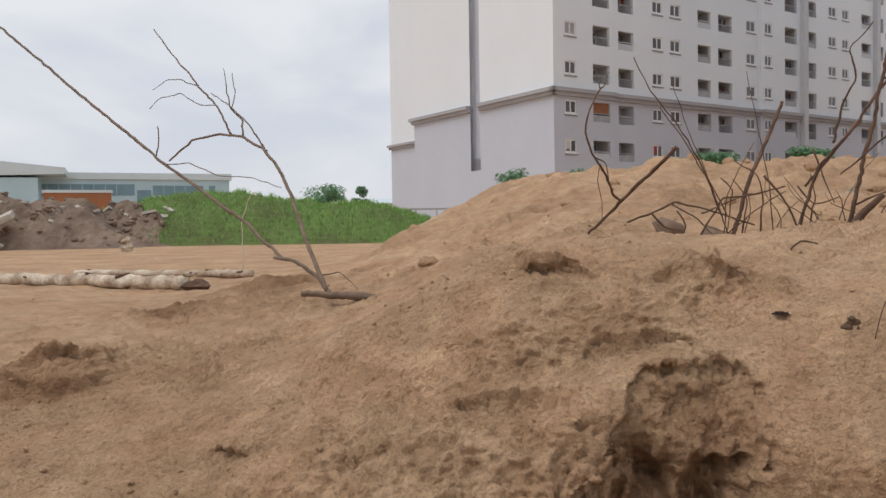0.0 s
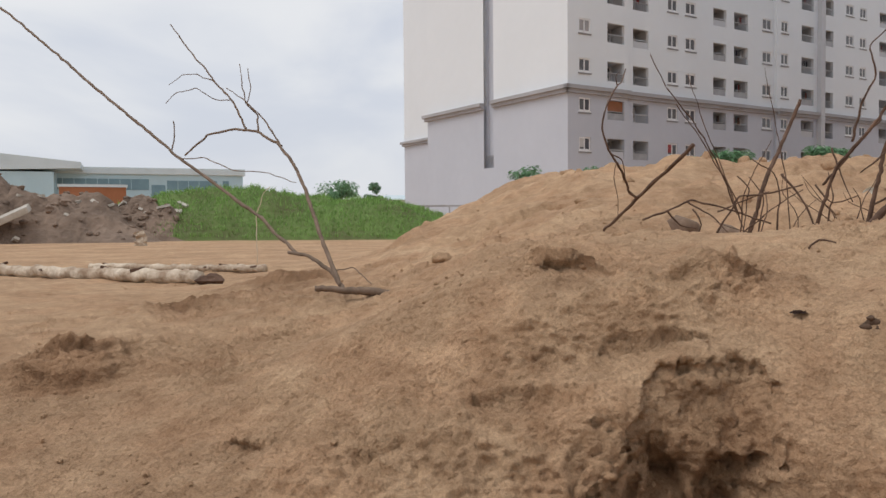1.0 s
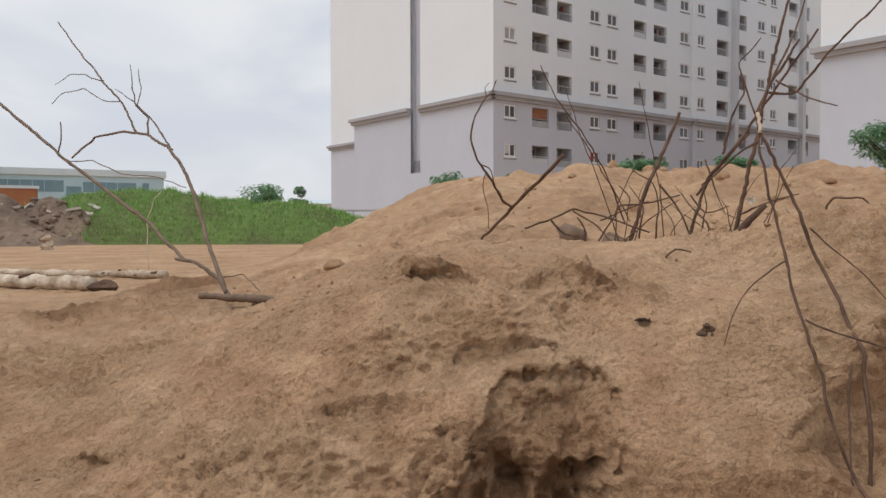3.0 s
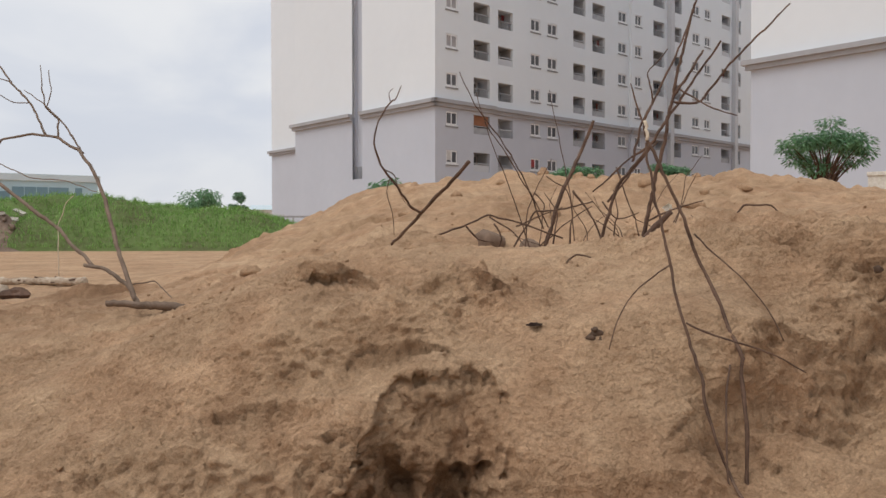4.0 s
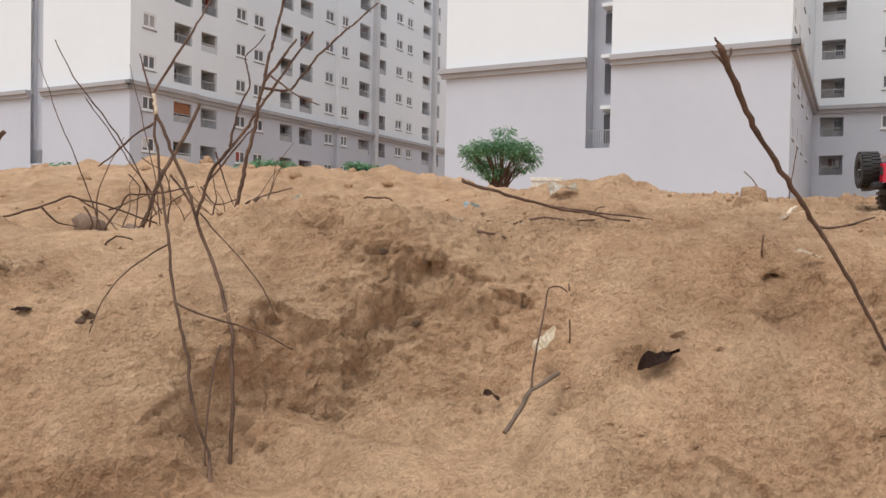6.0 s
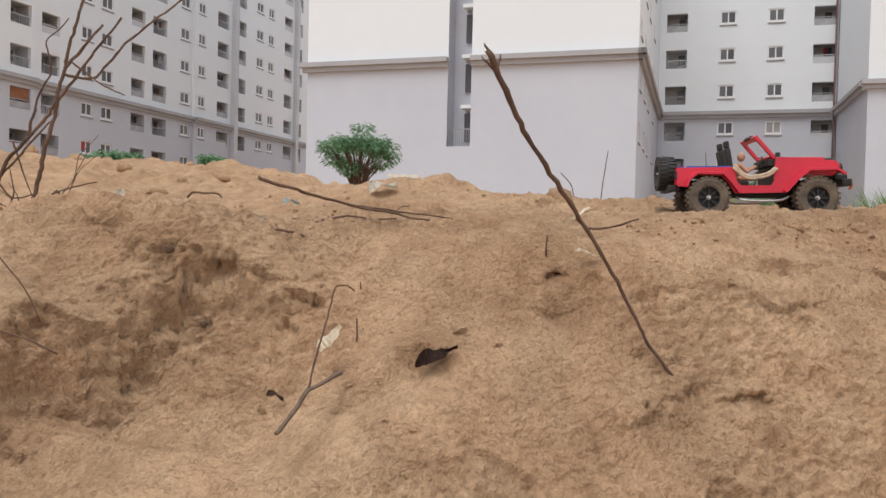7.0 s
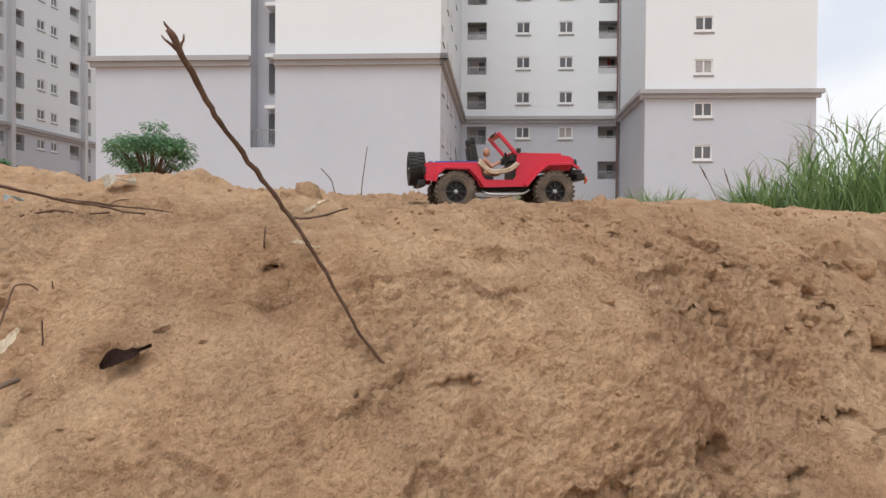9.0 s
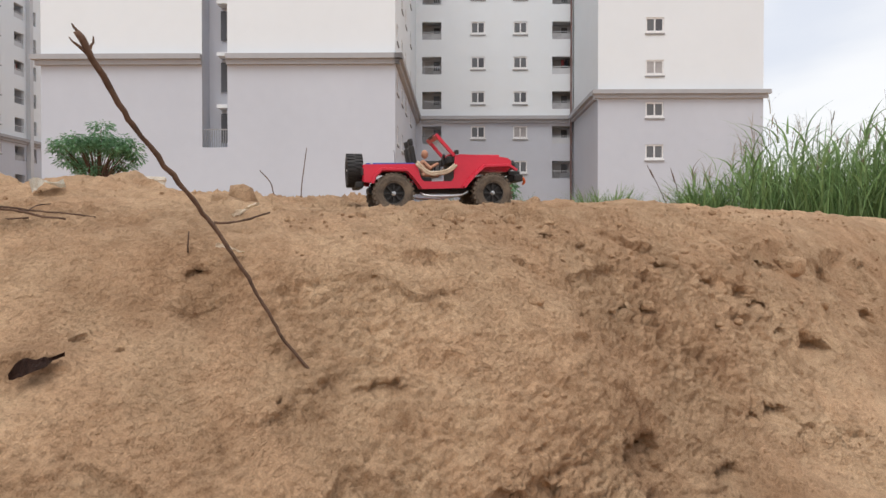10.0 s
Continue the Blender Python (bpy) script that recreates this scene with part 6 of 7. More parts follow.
tangle = []
for k in range(16):
    bx, by = rnd_twig.uniform(0.72, 1.28), rnd_twig.uniform(2.02, 2.42)
    bz, rise = ground_z(bx, by) - 0.01, rnd_twig.uniform(0.08, 0.40) * (0.6 if k % 3 else 1.2)
    dx, dy = rnd_twig.uniform(-0.16, 0.16), rnd_twig.uniform(-0.08, 0.08)
    tangle.append(("twig", 0.0026, 0.0010, ((bx, by, bz), (bx + dx * 0.3 + rnd_twig.uniform(-.02, .02), by + dy * 0.3, bz + rise * 0.4), (bx + dx * 0.7 + rnd_twig.uniform(-.02, .02), by + dy * 0.7, bz + rise * 0.75), (bx + dx, by + dy, bz + rise))))
dead_branch("dead_branch", "thin dry twigs tangled in the hollow", tangle, BARK, "dead brush in the hollow", 5)
def set_back(lines, k, about=Vector((0.334, -0.037, 0.345))):
    """The same stems k times as far from a point."""
    return [(nm, r0 * k * 0.86, r1 * k * 0.86, [about + (Vector(p) - about) * k for p in pts], *own) for nm, r0, r1, pts, *own in lines]


dead_branch("forked_branch", "bare forked branch standing on the bank with a peeled joint", set_back((
    ("stem", 0.0038, 0.0031, ((0.747, 0.921, 0.000), (0.747, 0.954, 0.014), (0.758, 1.010, 0.031), (0.744, 1.017, 0.075), (0.738, 1.040, 0.125), (0.727, 1.082, 0.229), (0.724, 1.125, 0.314), (0.716, 1.165, 0.41), (0.714, 1.195, 0.505))),
    ("stem", 0.0046, 0.0041, ((0.786, 1.010, -0.02), (0.795, 1.031, 0.107), (0.800, 1.054, 0.191), (0.797, 1.084, 0.221), (0.783, 1.130, 0.301), (0.752, 1.165, 0.41), (0.714, 1.193, 0.510))),
    ("twig", 0.0027, 0.0016, ((0.725, 1.075, 0.231), (0.784, 1.041, 0.207), (0.832, 1.028, 0.191), (0.877, 1.016, 0.165))),
    ("twig", 0.0022, 0.0012, ((0.722, 1.123, 0.313), (0.660, 1.115, 0.270), (0.632, 1.10, 0.235), (0.615, 1.089, 0.193))),
    ("twig", 0.0022, 0.0013, ((0.772, 1.145, 0.36), (0.818, 1.080, 0.292), (0.846, 1.062, 0.25), (0.862, 1.047, 0.206))),
    ("stem", 0.0037, 0.0019, ((0.714, 1.193, 0.514), (0.712, 1.195, 0.542), (0.739, 1.204, 0.591), (0.774, 1.219, 0.651), (0.795, 1.231, 0.688), (0.820, 1.253, 0.738))),
    ("stem", 0.0030, 0.0016, ((0.710, 1.196, 0.537), (0.701, 1.202, 0.565), (0.693, 1.207, 0.601))),
    ("twig", 0.0030, 0.0018, ((0.714, 1.193, 0.497), (0.684, 1.209, 0.475), (0.662, 1.221, 0.450), (0.639, 1.234, 0.429))),
    ("peeled_joint", 0.0046, 0.0043, ((0.712, 1.193, 0.540), (0.713, 1.191, 0.526), (0.714, 1.191, 0.508)), PEELED),
    ("twig", 0.0024, 0.0019, ((0.782, 1.053, 0.173), (0.769, 1.036, 0.137), (0.759, 1.018, 0.095), (0.750, 0.999, 0.039), (0.758, 0.982, -0.04))),
    ("root", 0.0026, 0.0019, ((0.721, 1.063, 0.077), (0.691, 1.057, 0.082), (0.669, 1.046, 0.056), (0.658, 1.041, 0.040), (0.656, 1.041, -0.02))),
), 1.068), BARK)
dead_branch("leaning_stick", "long brown stick with a split end leaning on the bank", (
    ("stem", 0.0066, 0.0032, ((1.381, 0.692, 0.602), (1.394, 0.690, 0.581), (1.417, 0.692, 0.550), (1.466, 0.694, 0.489), (1.537, 0.688, 0.412), (1.590, 0.682, 0.353), (1.640, 0.657, 0.269), (1.690, 0.630, 0.168), (1.722, 0.600, 0.115))),
    ("twig", 0.0030, 0.0020, ((1.597, 0.682, 0.355), (1.631, 0.671, 0.357), (1.681, 0.651, 0.372))),
    ("splinter", 0.0045, 0.0010, ((1.388, 0.690, 0.592), (1.379, 0.692, 0.605), (1.374, 0.693, 0.612))),
    ("splinter", 0.0035, 0.0010, ((1.396, 0.690, 0.580), (1.402, 0.689, 0.592), (1.401, 0.688, 0.600))),
    ("splinter", 0.0030, 0.0010, ((1.394, 0.691, 0.576), (1.378, 0.694, 0.588), (1.372, 0.696, 0.594))),
), BARK, kink=0.3)
dead_branch("small_stick", "short grey stick with a thin hooked twig", (
    ("stem", 0.0042, 0.0052, ((1.129, 0.823, 0.062), (1.20, 0.861, 0.108), (1.281, 0.900, 0.122))),
    ("twig", 0.0024, 0.0015, ((1.20, 0.861, 0.111), (1.245, 0.910, 0.165), (1.285, 0.945, 0.225), (1.300, 0.957, 0.250), (1.318, 0.950, 0.252), (1.328, 0.945, 0.243)), BARK),
), GREY_BARK)
dead_branch("long_branch", "long thin brown branch lying over the crest", (
    ("stem", 0.0048, 0.0026, ((1.29, 1.225, 0.437), (1.39, 1.20, 0.408), (1.50, 1.17, 0.385), (1.60, 1.10, 0.366))),
    ("twig", 0.0030, 0.0018, ((1.47, 1.18, 0.392), (1.58, 1.15, 0.380), (1.66, 1.10, 0.370))),
    ("twig", 0.0022, 0.0014, ((1.54, 1.15, 0.378), (1.60, 1.20, 0.392), (1.64, 1.22, 0.398))),
), BARK)
for nm, pts, r in (("twig_piece", ((1.782, 2.878, 0.429), (1.801, 2.868, 0.470), (1.891, 2.818, 0.468), (1.915, 2.804, 0.430)), 0.006),
                   ("twig_piece", ((1.455, 1.398, 0.362), (1.481, 1.349, 0.360), (1.528, 1.300, 0.372)), 0.005),
                   ("twig_piece", ((1.364, 1.506, 0.376), (1.392, 1.491, 0.366), (1.390, 1.434, 0.350)), 0.005),
                   ("twig_piece", ((1.679, 0.853, 0.305), (1.680, 0.852, 0.343)), 0.0026),
                   ("twig_piece", ((1.334, 0.948, 0.130), (1.335, 0.945, 0.170), (1.333, 0.944, 0.200)), 0.0022),
                   ("twig_piece", ((1.387, 1.012, 0.220), (1.380, 1.008, 0.253)), 0.002), ("twig_piece", ((1.440, 1.272, 0.356), (1.496, 1.242, 0.372), (1.530, 1.205, 0.366), (1.568, 1.167, 0.368)), 0.003), ("twig_piece", ((1.335, 1.24, 0.340), (1.36, 1.215, 0.336), (1.375, 1.20, 0.328)), 0.0035),
                   ("twig_piece", ((2.669, 1.564, 0.40), (2.679, 1.553, 0.553), (2.685, 1.546, 0.623)), 0.0025),
                   ("twig_piece", ((2.636, 1.613, 0.40), (2.616, 1.644, 0.512), (2.597, 1.672, 0.549)), 0.0030),
                   ("twig_piece", ((0.70, 1.60, 0.30), (0.72, 1.60, 0.318), (0.75, 1.59, 0.312)), 0.003)):
    dead_branch(nm, "small dry brown twig on the sand", (("stem", r, r * 0.7, pts),), BARK, "twigs on the sand")
dead_branch("wood_chip", "pale peeled splinter of wood lying on the crest", (("stem", 0.006, 0.004, ((1.905, 0.985, 0.379), (1.955, 1.010, 0.394), (1.985, 1.020, 0.404))),), PEELED)
reeds()


def log(label, pts, r0, r1, seed):
    t = thing("log", Matrix.Translation(pts[0]), label, "log", "felled logs")
    p = [Vector(q) - Vector(pts[0]) for q in pts]
    v, f = tube(p, [r0 + (r1 - r0) * i / (len(p) - 1) for i in range(len(p))], 14, 0.26, seed)
    mesh_part("trunk", v, f, LOG_BARK, t, smooth=True)
    rnd = random.Random(seed)
    for k in range(7):
        i = rnd.randrange(len(p) - 1)
        c = p[i].lerp(p[i + 1], rnd.random())
        a = rnd.uniform(-0.5, 1.8)
        q = c + Vector((0, -math.cos(a), math.sin(a))) * r0 * 0.97
        bm = box_bm(-1.1 * r0, 1.1 * r0, -0.003, 0.003, -0.22 * r0, 0.22 * r0, 0.002)
        ob = part("bark_strip", bm, BARK, t)
        ob.matrix_local = Matrix.Translation(q) @ Euler((a - 1.4, rnd.uniform(-0.3, 0.3), rnd.uniform(-0.2, 0.2))).to_matrix().to_4x4()
    return t


def on_flat(x, y, lift):
    return (x, y, ground_z(x, y) + lift)


log("pale peeling log lying on the flat", [on_flat(-3.6, 5.45, 0.035), on_flat(-2.95, 5.02, 0.035), on_flat(-2.3, 4.55, 0.036), on_flat(-1.75, 4.20, 0.034), on_flat(-1.27, 3.88, 0.034)], 0.036, 0.034, 5)
log("thinner pale log lying behind the first", [on_flat(-2.6, 5.60, 0.025), on_flat(-2.0, 5.22, 0.025), on_flat(-1.55, 4.95, 0.024), on_flat(-1.13, 4.68, 0.022)], 0.022, 0.024, 6)
splintered = thing("bark_chunk", Matrix.Translation(on_flat(-1.20, 3.85, 0.02)), "dark torn chunk of bark at the end of a log", "bark")
part("bark_chunk", chunk(77, 0.05, 0.7), BARK, splintered)
stump = thing("stump", Matrix.Translation(on_flat(-4.75, 11.9, -0.02)), "small weathered brown tree stump", "stump")
sv, sf = tube([(0, 0, 0), (0.02, 0, 0.10), (-0.02, 0, 0.22)], [0.10, 0.08, 0.07], 9, 0.3, 3)
mesh_part("stump", sv, sf, LOG_BARK, stump)


def clod(x, y, r, seed, mat, label, lift=0.3, category="clod", group="clods on the sand", z=None):
    h = ground_z(x, y) if z is None else z
    t = thing("clod", Matrix.Translation((x, y, h + r * lift)), label, category, group)
    part("clod", chunk(seed, r, 0.75), mat, t, smooth=True)
    return t


rng = random.Random(77)
for k, (x, y, r) in enumerate(((2.06, 1.20, 0.035), (2.175, 0.72, 0.016), (2.23, 0.68, 0.020), (2.442, 0.545, 0.013), (2.30, 0.62, 0.012), (2.36, 0.60, 0.015),
                               (2.52, 0.62, 0.016), (2.08, 0.80, 0.013), (1.93, 0.86, 0.011), (2.60, 0.50, 0.013), (2.80, 0.55, 0.018), (0.667, 1.472, 0.010), (0.70, 1.50, 0.007),
                               (2.02, 0.98, 0.014), (2.31, 0.82, 0.018), (1.30, 1.35, 0.010), (0.43, 2.10, 0.022), (0.28, 2.32, 0.02), (-0.05, 2.75, 0.03), (3.43, 0.217, 0.042), (3.50, 0.24, 0.025))):
    clod(x, y, r, 300 + k, SAND, "crumbled clod of crusted tan sand")
for k in range(34):
    x = rng.uniform(2.15, 3.5)
    y = float(foot_line(np.array([x]))[0]) + rng.uniform(0.06, 0.42)
    clod(x, y, rng.uniform(0.007, 0.017), 400 + k, SAND, "crumbled clod of crusted tan sand", 0.1)
for k in range(36):
    y = rng.uniform(2.4, 6.0)
    clod(rng.uniform(0.12, 0.62) * y, y, rng.uniform(0.010, 0.024) * (0.4 + 0.45 * y) ** 0.7, 500 + k, SAND, "crumbled clod of crusted tan sand", 0.15)
rock = thing("rock", Matrix.Translation((2.20, 1.30, ground_z(2.20, 1.30) + 0.0)), "rounded lump of hardened tan sand on the crest", "rock")
part("rock", chunk(901, 0.047, 0.80), SAND, rock, smooth=True)
grey = material("brown_rock", (0.25, 0.17, 0.12), (0.15, 0.10, 0.07), 0.95, 0, 12, 80, 0.5, 0.004)
ROOTY = material("dark_rooty_soil", (0.13, 0.082, 0.055), (0.07, 0.045, 0.03), 0.95, 0, 20, 120, 0.6, 0.004)
for x, y, z, r in ((0.628, 1.238, 0.190, 0.008), (0.640, 1.240, 0.196, 0.010), (0.646, 1.232, 0.188, 0.007), (0.634, 1.234, 0.204, 0.006), (1.157, 1.146, 0.176, 0.007), (1.115, 1.196, 0.300, 0.008)):
    clod(x, y, r, int(900 * x), ROOTY, "dark brown clod of rooty soil in the sand", 0.2, "clod", "rooty clods in the sand", z)
clod(0.78, 2.70, 0.055, 911, grey, "dull brown rock among the dead brush", 0.3, "rock", "rocks in the hollow")
clod(0.90, 2.62, 0.040, 912, grey, "dull brown rock among the dead brush", 0.3, "rock", "rocks in the hollow")


def litter(name, m, label, outline, mat, curl, category):
    """A crumpled flat scrap with some thickness."""
    bm = bmesh.new()
    rows = 14
    rnd = random.Random(len(name) + int(curl * 100))
    grid = []
    for i in range(rows + 1):
        t = i / rows
        half = float(np.interp(t, [o[0] for o in outline], [o[1] for o in outline]))
        mid = float(np.interp(t, [o[0] for o in outline], [o[2] for o in outline]))
        ln = 1.0
        grid.append([bm.verts.new((t * ln, mid + half * s, curl * (s * s * 0.6 + math.sin(5 * t + s)) * 0.3 + rnd.uniform(-0.03, 0.03))) for s in (-1, -0.35, 0.35, 1)])
    for a, b in zip(grid, grid[1:]):
        for k in range(3):
            bm.faces.new((a[k], a[k + 1], b[k + 1], b[k]))
    bmesh.ops.solidify(bm, geom=bm.faces[:], thickness=0.02)
    t = thing(name, m, label, category)
    part(name + "_sheet", bm, mat, t)
    return t


def scrap_pose(p, size, rx, ry, rz):
    return Matrix.Translation(p) @ Euler((rx, ry, rz)).to_matrix().to_4x4() @ Matrix.Diagonal((size, size, size, 1))


litter("dry_leaf", scrap_pose((1.340, 0.795, 0.147), 0.074, 0.75, -0.16, -0.42), "curled dark brown dry leaf on the slope", ((0, 0.02, -0.10), (0.15, 0.13, -0.02), (0.32, 0.20, 0.05), (0.48, 0.16, 0.02), (0.62, 0.17, 0.08), (0.76, 0.07, 0.12), (0.84, 0.03, 0.16), (1.0, 0.012, 0.20)), DRY_LEAF, 0.22, "leaf")
litter("torn_paper", scrap_pose((1.262, 0.940, 0.152), 0.050, 0.75, -0.75, -0.55), "torn cream paper scrap standing in the sand", ((0, 0.10, 0.02), (0.2, 0.20, 0.05), (0.4, 0.26, -0.02), (0.55, 0.21, 0.03), (0.7, 0.25, 0.06), (0.85, 0.14, 0.12), (1.0, 0.05, 0.18)), WHITE_PAPER, 0.2, "paper")
litter("dry_leaf", scrap_pose((1.195, 0.985, 0.082), 0.028, 0.7, 0.3, -0.6), "small crumpled brown leaf beside a stick", ((0, 0.06, 0), (0.3, 0.25, 0.0), (0.5, 0.16, 0.05), (0.8, 0.22, 0.03), (1.0, 0.03, 0)), BARK, 0.6, "leaf")
litter("dark_leaf", scrap_pose((0.535, 1.295, ground_z(0.56, 1.295) + 0.004), 0.042, 0.25, 0.0, 0.0), "small dark leaf lying on the sand", ((0, 0.06, 0), (0.4, 0.22, 0.0), (0.8, 0.16, 0.03), (1.0, 0.02, 0)), DRY_LEAF, 0.08, "leaf")
litter("paper_scrap", scrap_pose((1.58, 3.12, ground_z(1.6, 3.12) - 0.03), 0.085, 1.35, -1.0, 0.3), "crumpled white paper cup on the sand", ((0, 0.45, 0), (0.4, 0.36, 0.0), (0.8, 0.16, 0.0), (1.0, 0.08, 0)), PAPER, 0.5, "paper")
litter("paper_scrap", scrap_pose((1.88, 1.74, ground_z(1.93, 1.70) + 0.012), 0.08, 0.5, -0.25, -0.5), "crumpled white paper scrap on the crest", ((0, 0.15, 0), (0.4, 0.30, 0.0), (0.7, 0.34, 0.0), (1.0, 0.12, 0)), PAPER, 0.6, "paper")
litter("plastic_scrap", scrap_pose((1.70, 1.91, ground_z(1.73, 1.89) + 0.010), 0.045, 0.3, -0.1, -0.4), "crumpled pale blue plastic scrap on the sand", ((0, 0.15, 0), (0.4, 0.32, 0.0), (0.7, 0.3, 0.0), (1.0, 0.1, 0)), material("pale_blue_plastic", (0.52, 0.60, 0.62), (0.40, 0.46, 0.47), 0.4, 0, 20, 90, 0.2, 0.002), 0.6, "plastic")
litter("splinter", scrap_pose((1.893, 0.988, 0.374), 0.062, 0.5, -0.5, -0.7), "pale wood splinter beside the leaning stick", ((0, 0.04, 0), (0.4, 0.10, 0.0), (0.7, 0.06, 0.0), (1.0, 0.02, 0)), PEELED, 0.2, "splinter")
litter("wood_chip", scrap_pose((1.697, 0.802, 0.318), 0.05, 0.6, 0.25, -0.6), "pale wood chip lying on the slope", ((0, 0.04, 0), (0.4, 0.14, 0.0), (0.7, 0.12, 0.0), (1.0, 0.03, 0)), PEELED, 0.2, "splinter")
litter("wood_chip", scrap_pose((1.35, 1.42, 0.365), 0.05, 0.2, 0.0, -0.5), "pale wood chip beside a twig", ((0, 0.06, 0), (0.4, 0.2, 0.0), (0.7, 0.2, 0.0), (1.0, 0.05, 0)), PAPER, 0.3, "splinter")
carton = thing("carton", Matrix.Translation((9.9, 12.6, ground_z(9.9, 12.6))) @ pose(0, 0, 0, 0, 0, -40), "white polystyrene carton beside the small tree", "carton")
part("carton_body", box_bm(-0.28, 0.28, -0.2, 0.2, 0, 1.30, 0.01), PAPER, carton)
part("carton_lid", box_bm(-0.30, 0.30, -0.22, 0.22, 1.30, 1.37, 0.01), PAPER, carton)


# ---- the toy off-road car on the crest, with its doll ----
def lathe(profile, sides, axis="y"):
    """Turns (radius, offset) pairs round an axis."""
    verts, faces = [], []
    n = len(profile)
    for k in range(sides):
        a = 2 * math.pi * k / sides
        for r, o in profile:
            verts.append((r * math.cos(a), o, r * math.sin(a)))
    for k in range(sides):
        k2 = (k + 1) % sides
        for i in range(n - 1):
            faces.append((k * n + i, k * n + i + 1, k2 * n + i + 1, k2 * n + i))
    return verts, faces


WHEEL_MESHES = []


def toy_wheel(parent, name="wheel"):
    """Tyre with side lugs, spoked rim, hub nut. Axis along y, outer side at -y."""
    if WHEEL_MESHES:
        tyre = None
        for nm, me, label in WHEEL_MESHES:
            ob = tagged(place(new(name if tyre is None else nm, me), parent if tyre is None else tyre), label)
            tyre = tyre or ob
        return tyre
    W = 0.026
    prof = [(0.034, W * 0.9), (0.040, W), (0.054, W * 1.02), (0.0615, W * 0.86), (0.0635, W * 0.5), (0.0640, 0), (0.0635, -W * 0.5), (0.0615, -W * 0.86), (0.054, -W * 1.02), (0.040, -W), (0.034, -W * 0.9)]
    v, f = lathe(prof, 40)
    bm = bmesh.new()
    bv = [bm.verts.new(p) for p in v]
    for q in f:
        bm.faces.new([bv[i] for i in q])
    for k in range(26):
        for side in (-1, 1):
            a = 2 * math.pi * (k + 0.5 * (side > 0)) / 26
            b = box_bm(0.0605, 0.0665, side * 0.002, side * W * 0.97, -0.0046, 0.0046)
            bmesh.ops.rotate(b, cent=(0, 0, 0), matrix=Matrix.Rotation(-a, 3, "Y"), verts=b.verts)
            me = bpy.data.meshes.new("lug")
            b.to_mesh(me)
            b.free()
            bm.from_mesh(me)
            bpy.data.meshes.remove(me)
    bmesh.ops.recalc_face_normals(bm, faces=bm.faces)
    tyre = part(name, bm, RUBBER, parent)
    v, f = lathe([(0.0355, 0.020), (0.0355, -0.020), (0.0335, -0.024), (0.0315, -0.021), (0.0305, -0.006), (0.0305, 0.018)], 32)
    mesh_part("rim", v, f, BLACK, tyre, "black rim", smooth=True)
    sp = bmesh.new()
    for k in range(8):
        b = box_bm(0.007, 0.032, -0.019, -0.013, -0.0032, 0.0032, 0.001)
        bmesh.ops.rotate(b, cent=(0, 0, 0), matrix=Matrix.Rotation(2 * math.pi * k / 8, 3, "Y"), verts=b.verts)
        me = bpy.data.meshes.new("spoke")
        b.to_mesh(me)
        b.free()
        sp.from_mesh(me)
        bpy.data.meshes.remove(me)
    part("spokes", sp, BLACK, tyre)
    v, f = lathe([(0.0001, -0.012), (0.0325, -0.012), (0.0325, -0.009), (0.0001, -0.009)], 24)
    mesh_part("rim_back", v, f, BLACK, tyre)
    v, f = lathe([(0.0001, -0.026), (0.004, -0.026), (0.005, -0.018), (0.009, -0.017), (0.009, -0.012)], 12)
    mesh_part("hub_nut", v, f, STEEL, tyre, "bright steel hub nut")
    WHEEL_MESHES.extend((o.name.split(".")[0], o.data, o.get("label", "")) for o in (tyre, *tyre.children))
    return tyre


def side_panel(points, y0, y1):
    bm = bmesh.new()
    a = [bm.verts.new((x, y0, z)) for x, z in points]
    b = [bm.verts.new((x, y1, z)) for x, z in points]
    n = len(points)
    bm.faces.new(a)
    bm.faces.new(list(reversed(b)))
    for i in range(n):
        j = (i + 1) % n
        bm.faces.new((a[j], a[i], b[i], b[j]))
    bmesh.ops.recalc_face_normals(bm, faces=bm.faces)
    return bm


def strip(points, width, y0, y1, rise=0.0):
    """A band along a side-view line, from y0 to y1."""
    bm = bmesh.new()
    rows = []
    n = len(points)
    for i, (x, z) in enumerate(points):
        xa, za = points[max(i - 1, 0)]
        xb, zb = points[min(i + 1, n - 1)]
        d = math.hypot(xb - xa, zb - za)
        nx, nz = -(zb - za) / d * width, (xb - xa) / d * width
        rows.append([bm.verts.new(p) for p in ((x, y0, z), (x, y1, z - rise), (x + nx, y1, z + nz - rise), (x + nx, y0, z + nz))])
    for a, b in zip(rows, rows[1:]):
        for k in range(4):
            bm.faces.new((a[k], a[(k + 1) % 4], b[(k + 1) % 4], b[k]))
    bm.faces.new(rows[0])
    bm.faces.new(list(reversed(rows[-1])))
    bmesh.ops.recalc_face_normals(bm, faces=bm.faces)
    return bm


REAR_AXLE, FRONT_AXLE = Vector((2.630, 1.157, 0.0)), Vector((2.843, 0.931, 0.0))


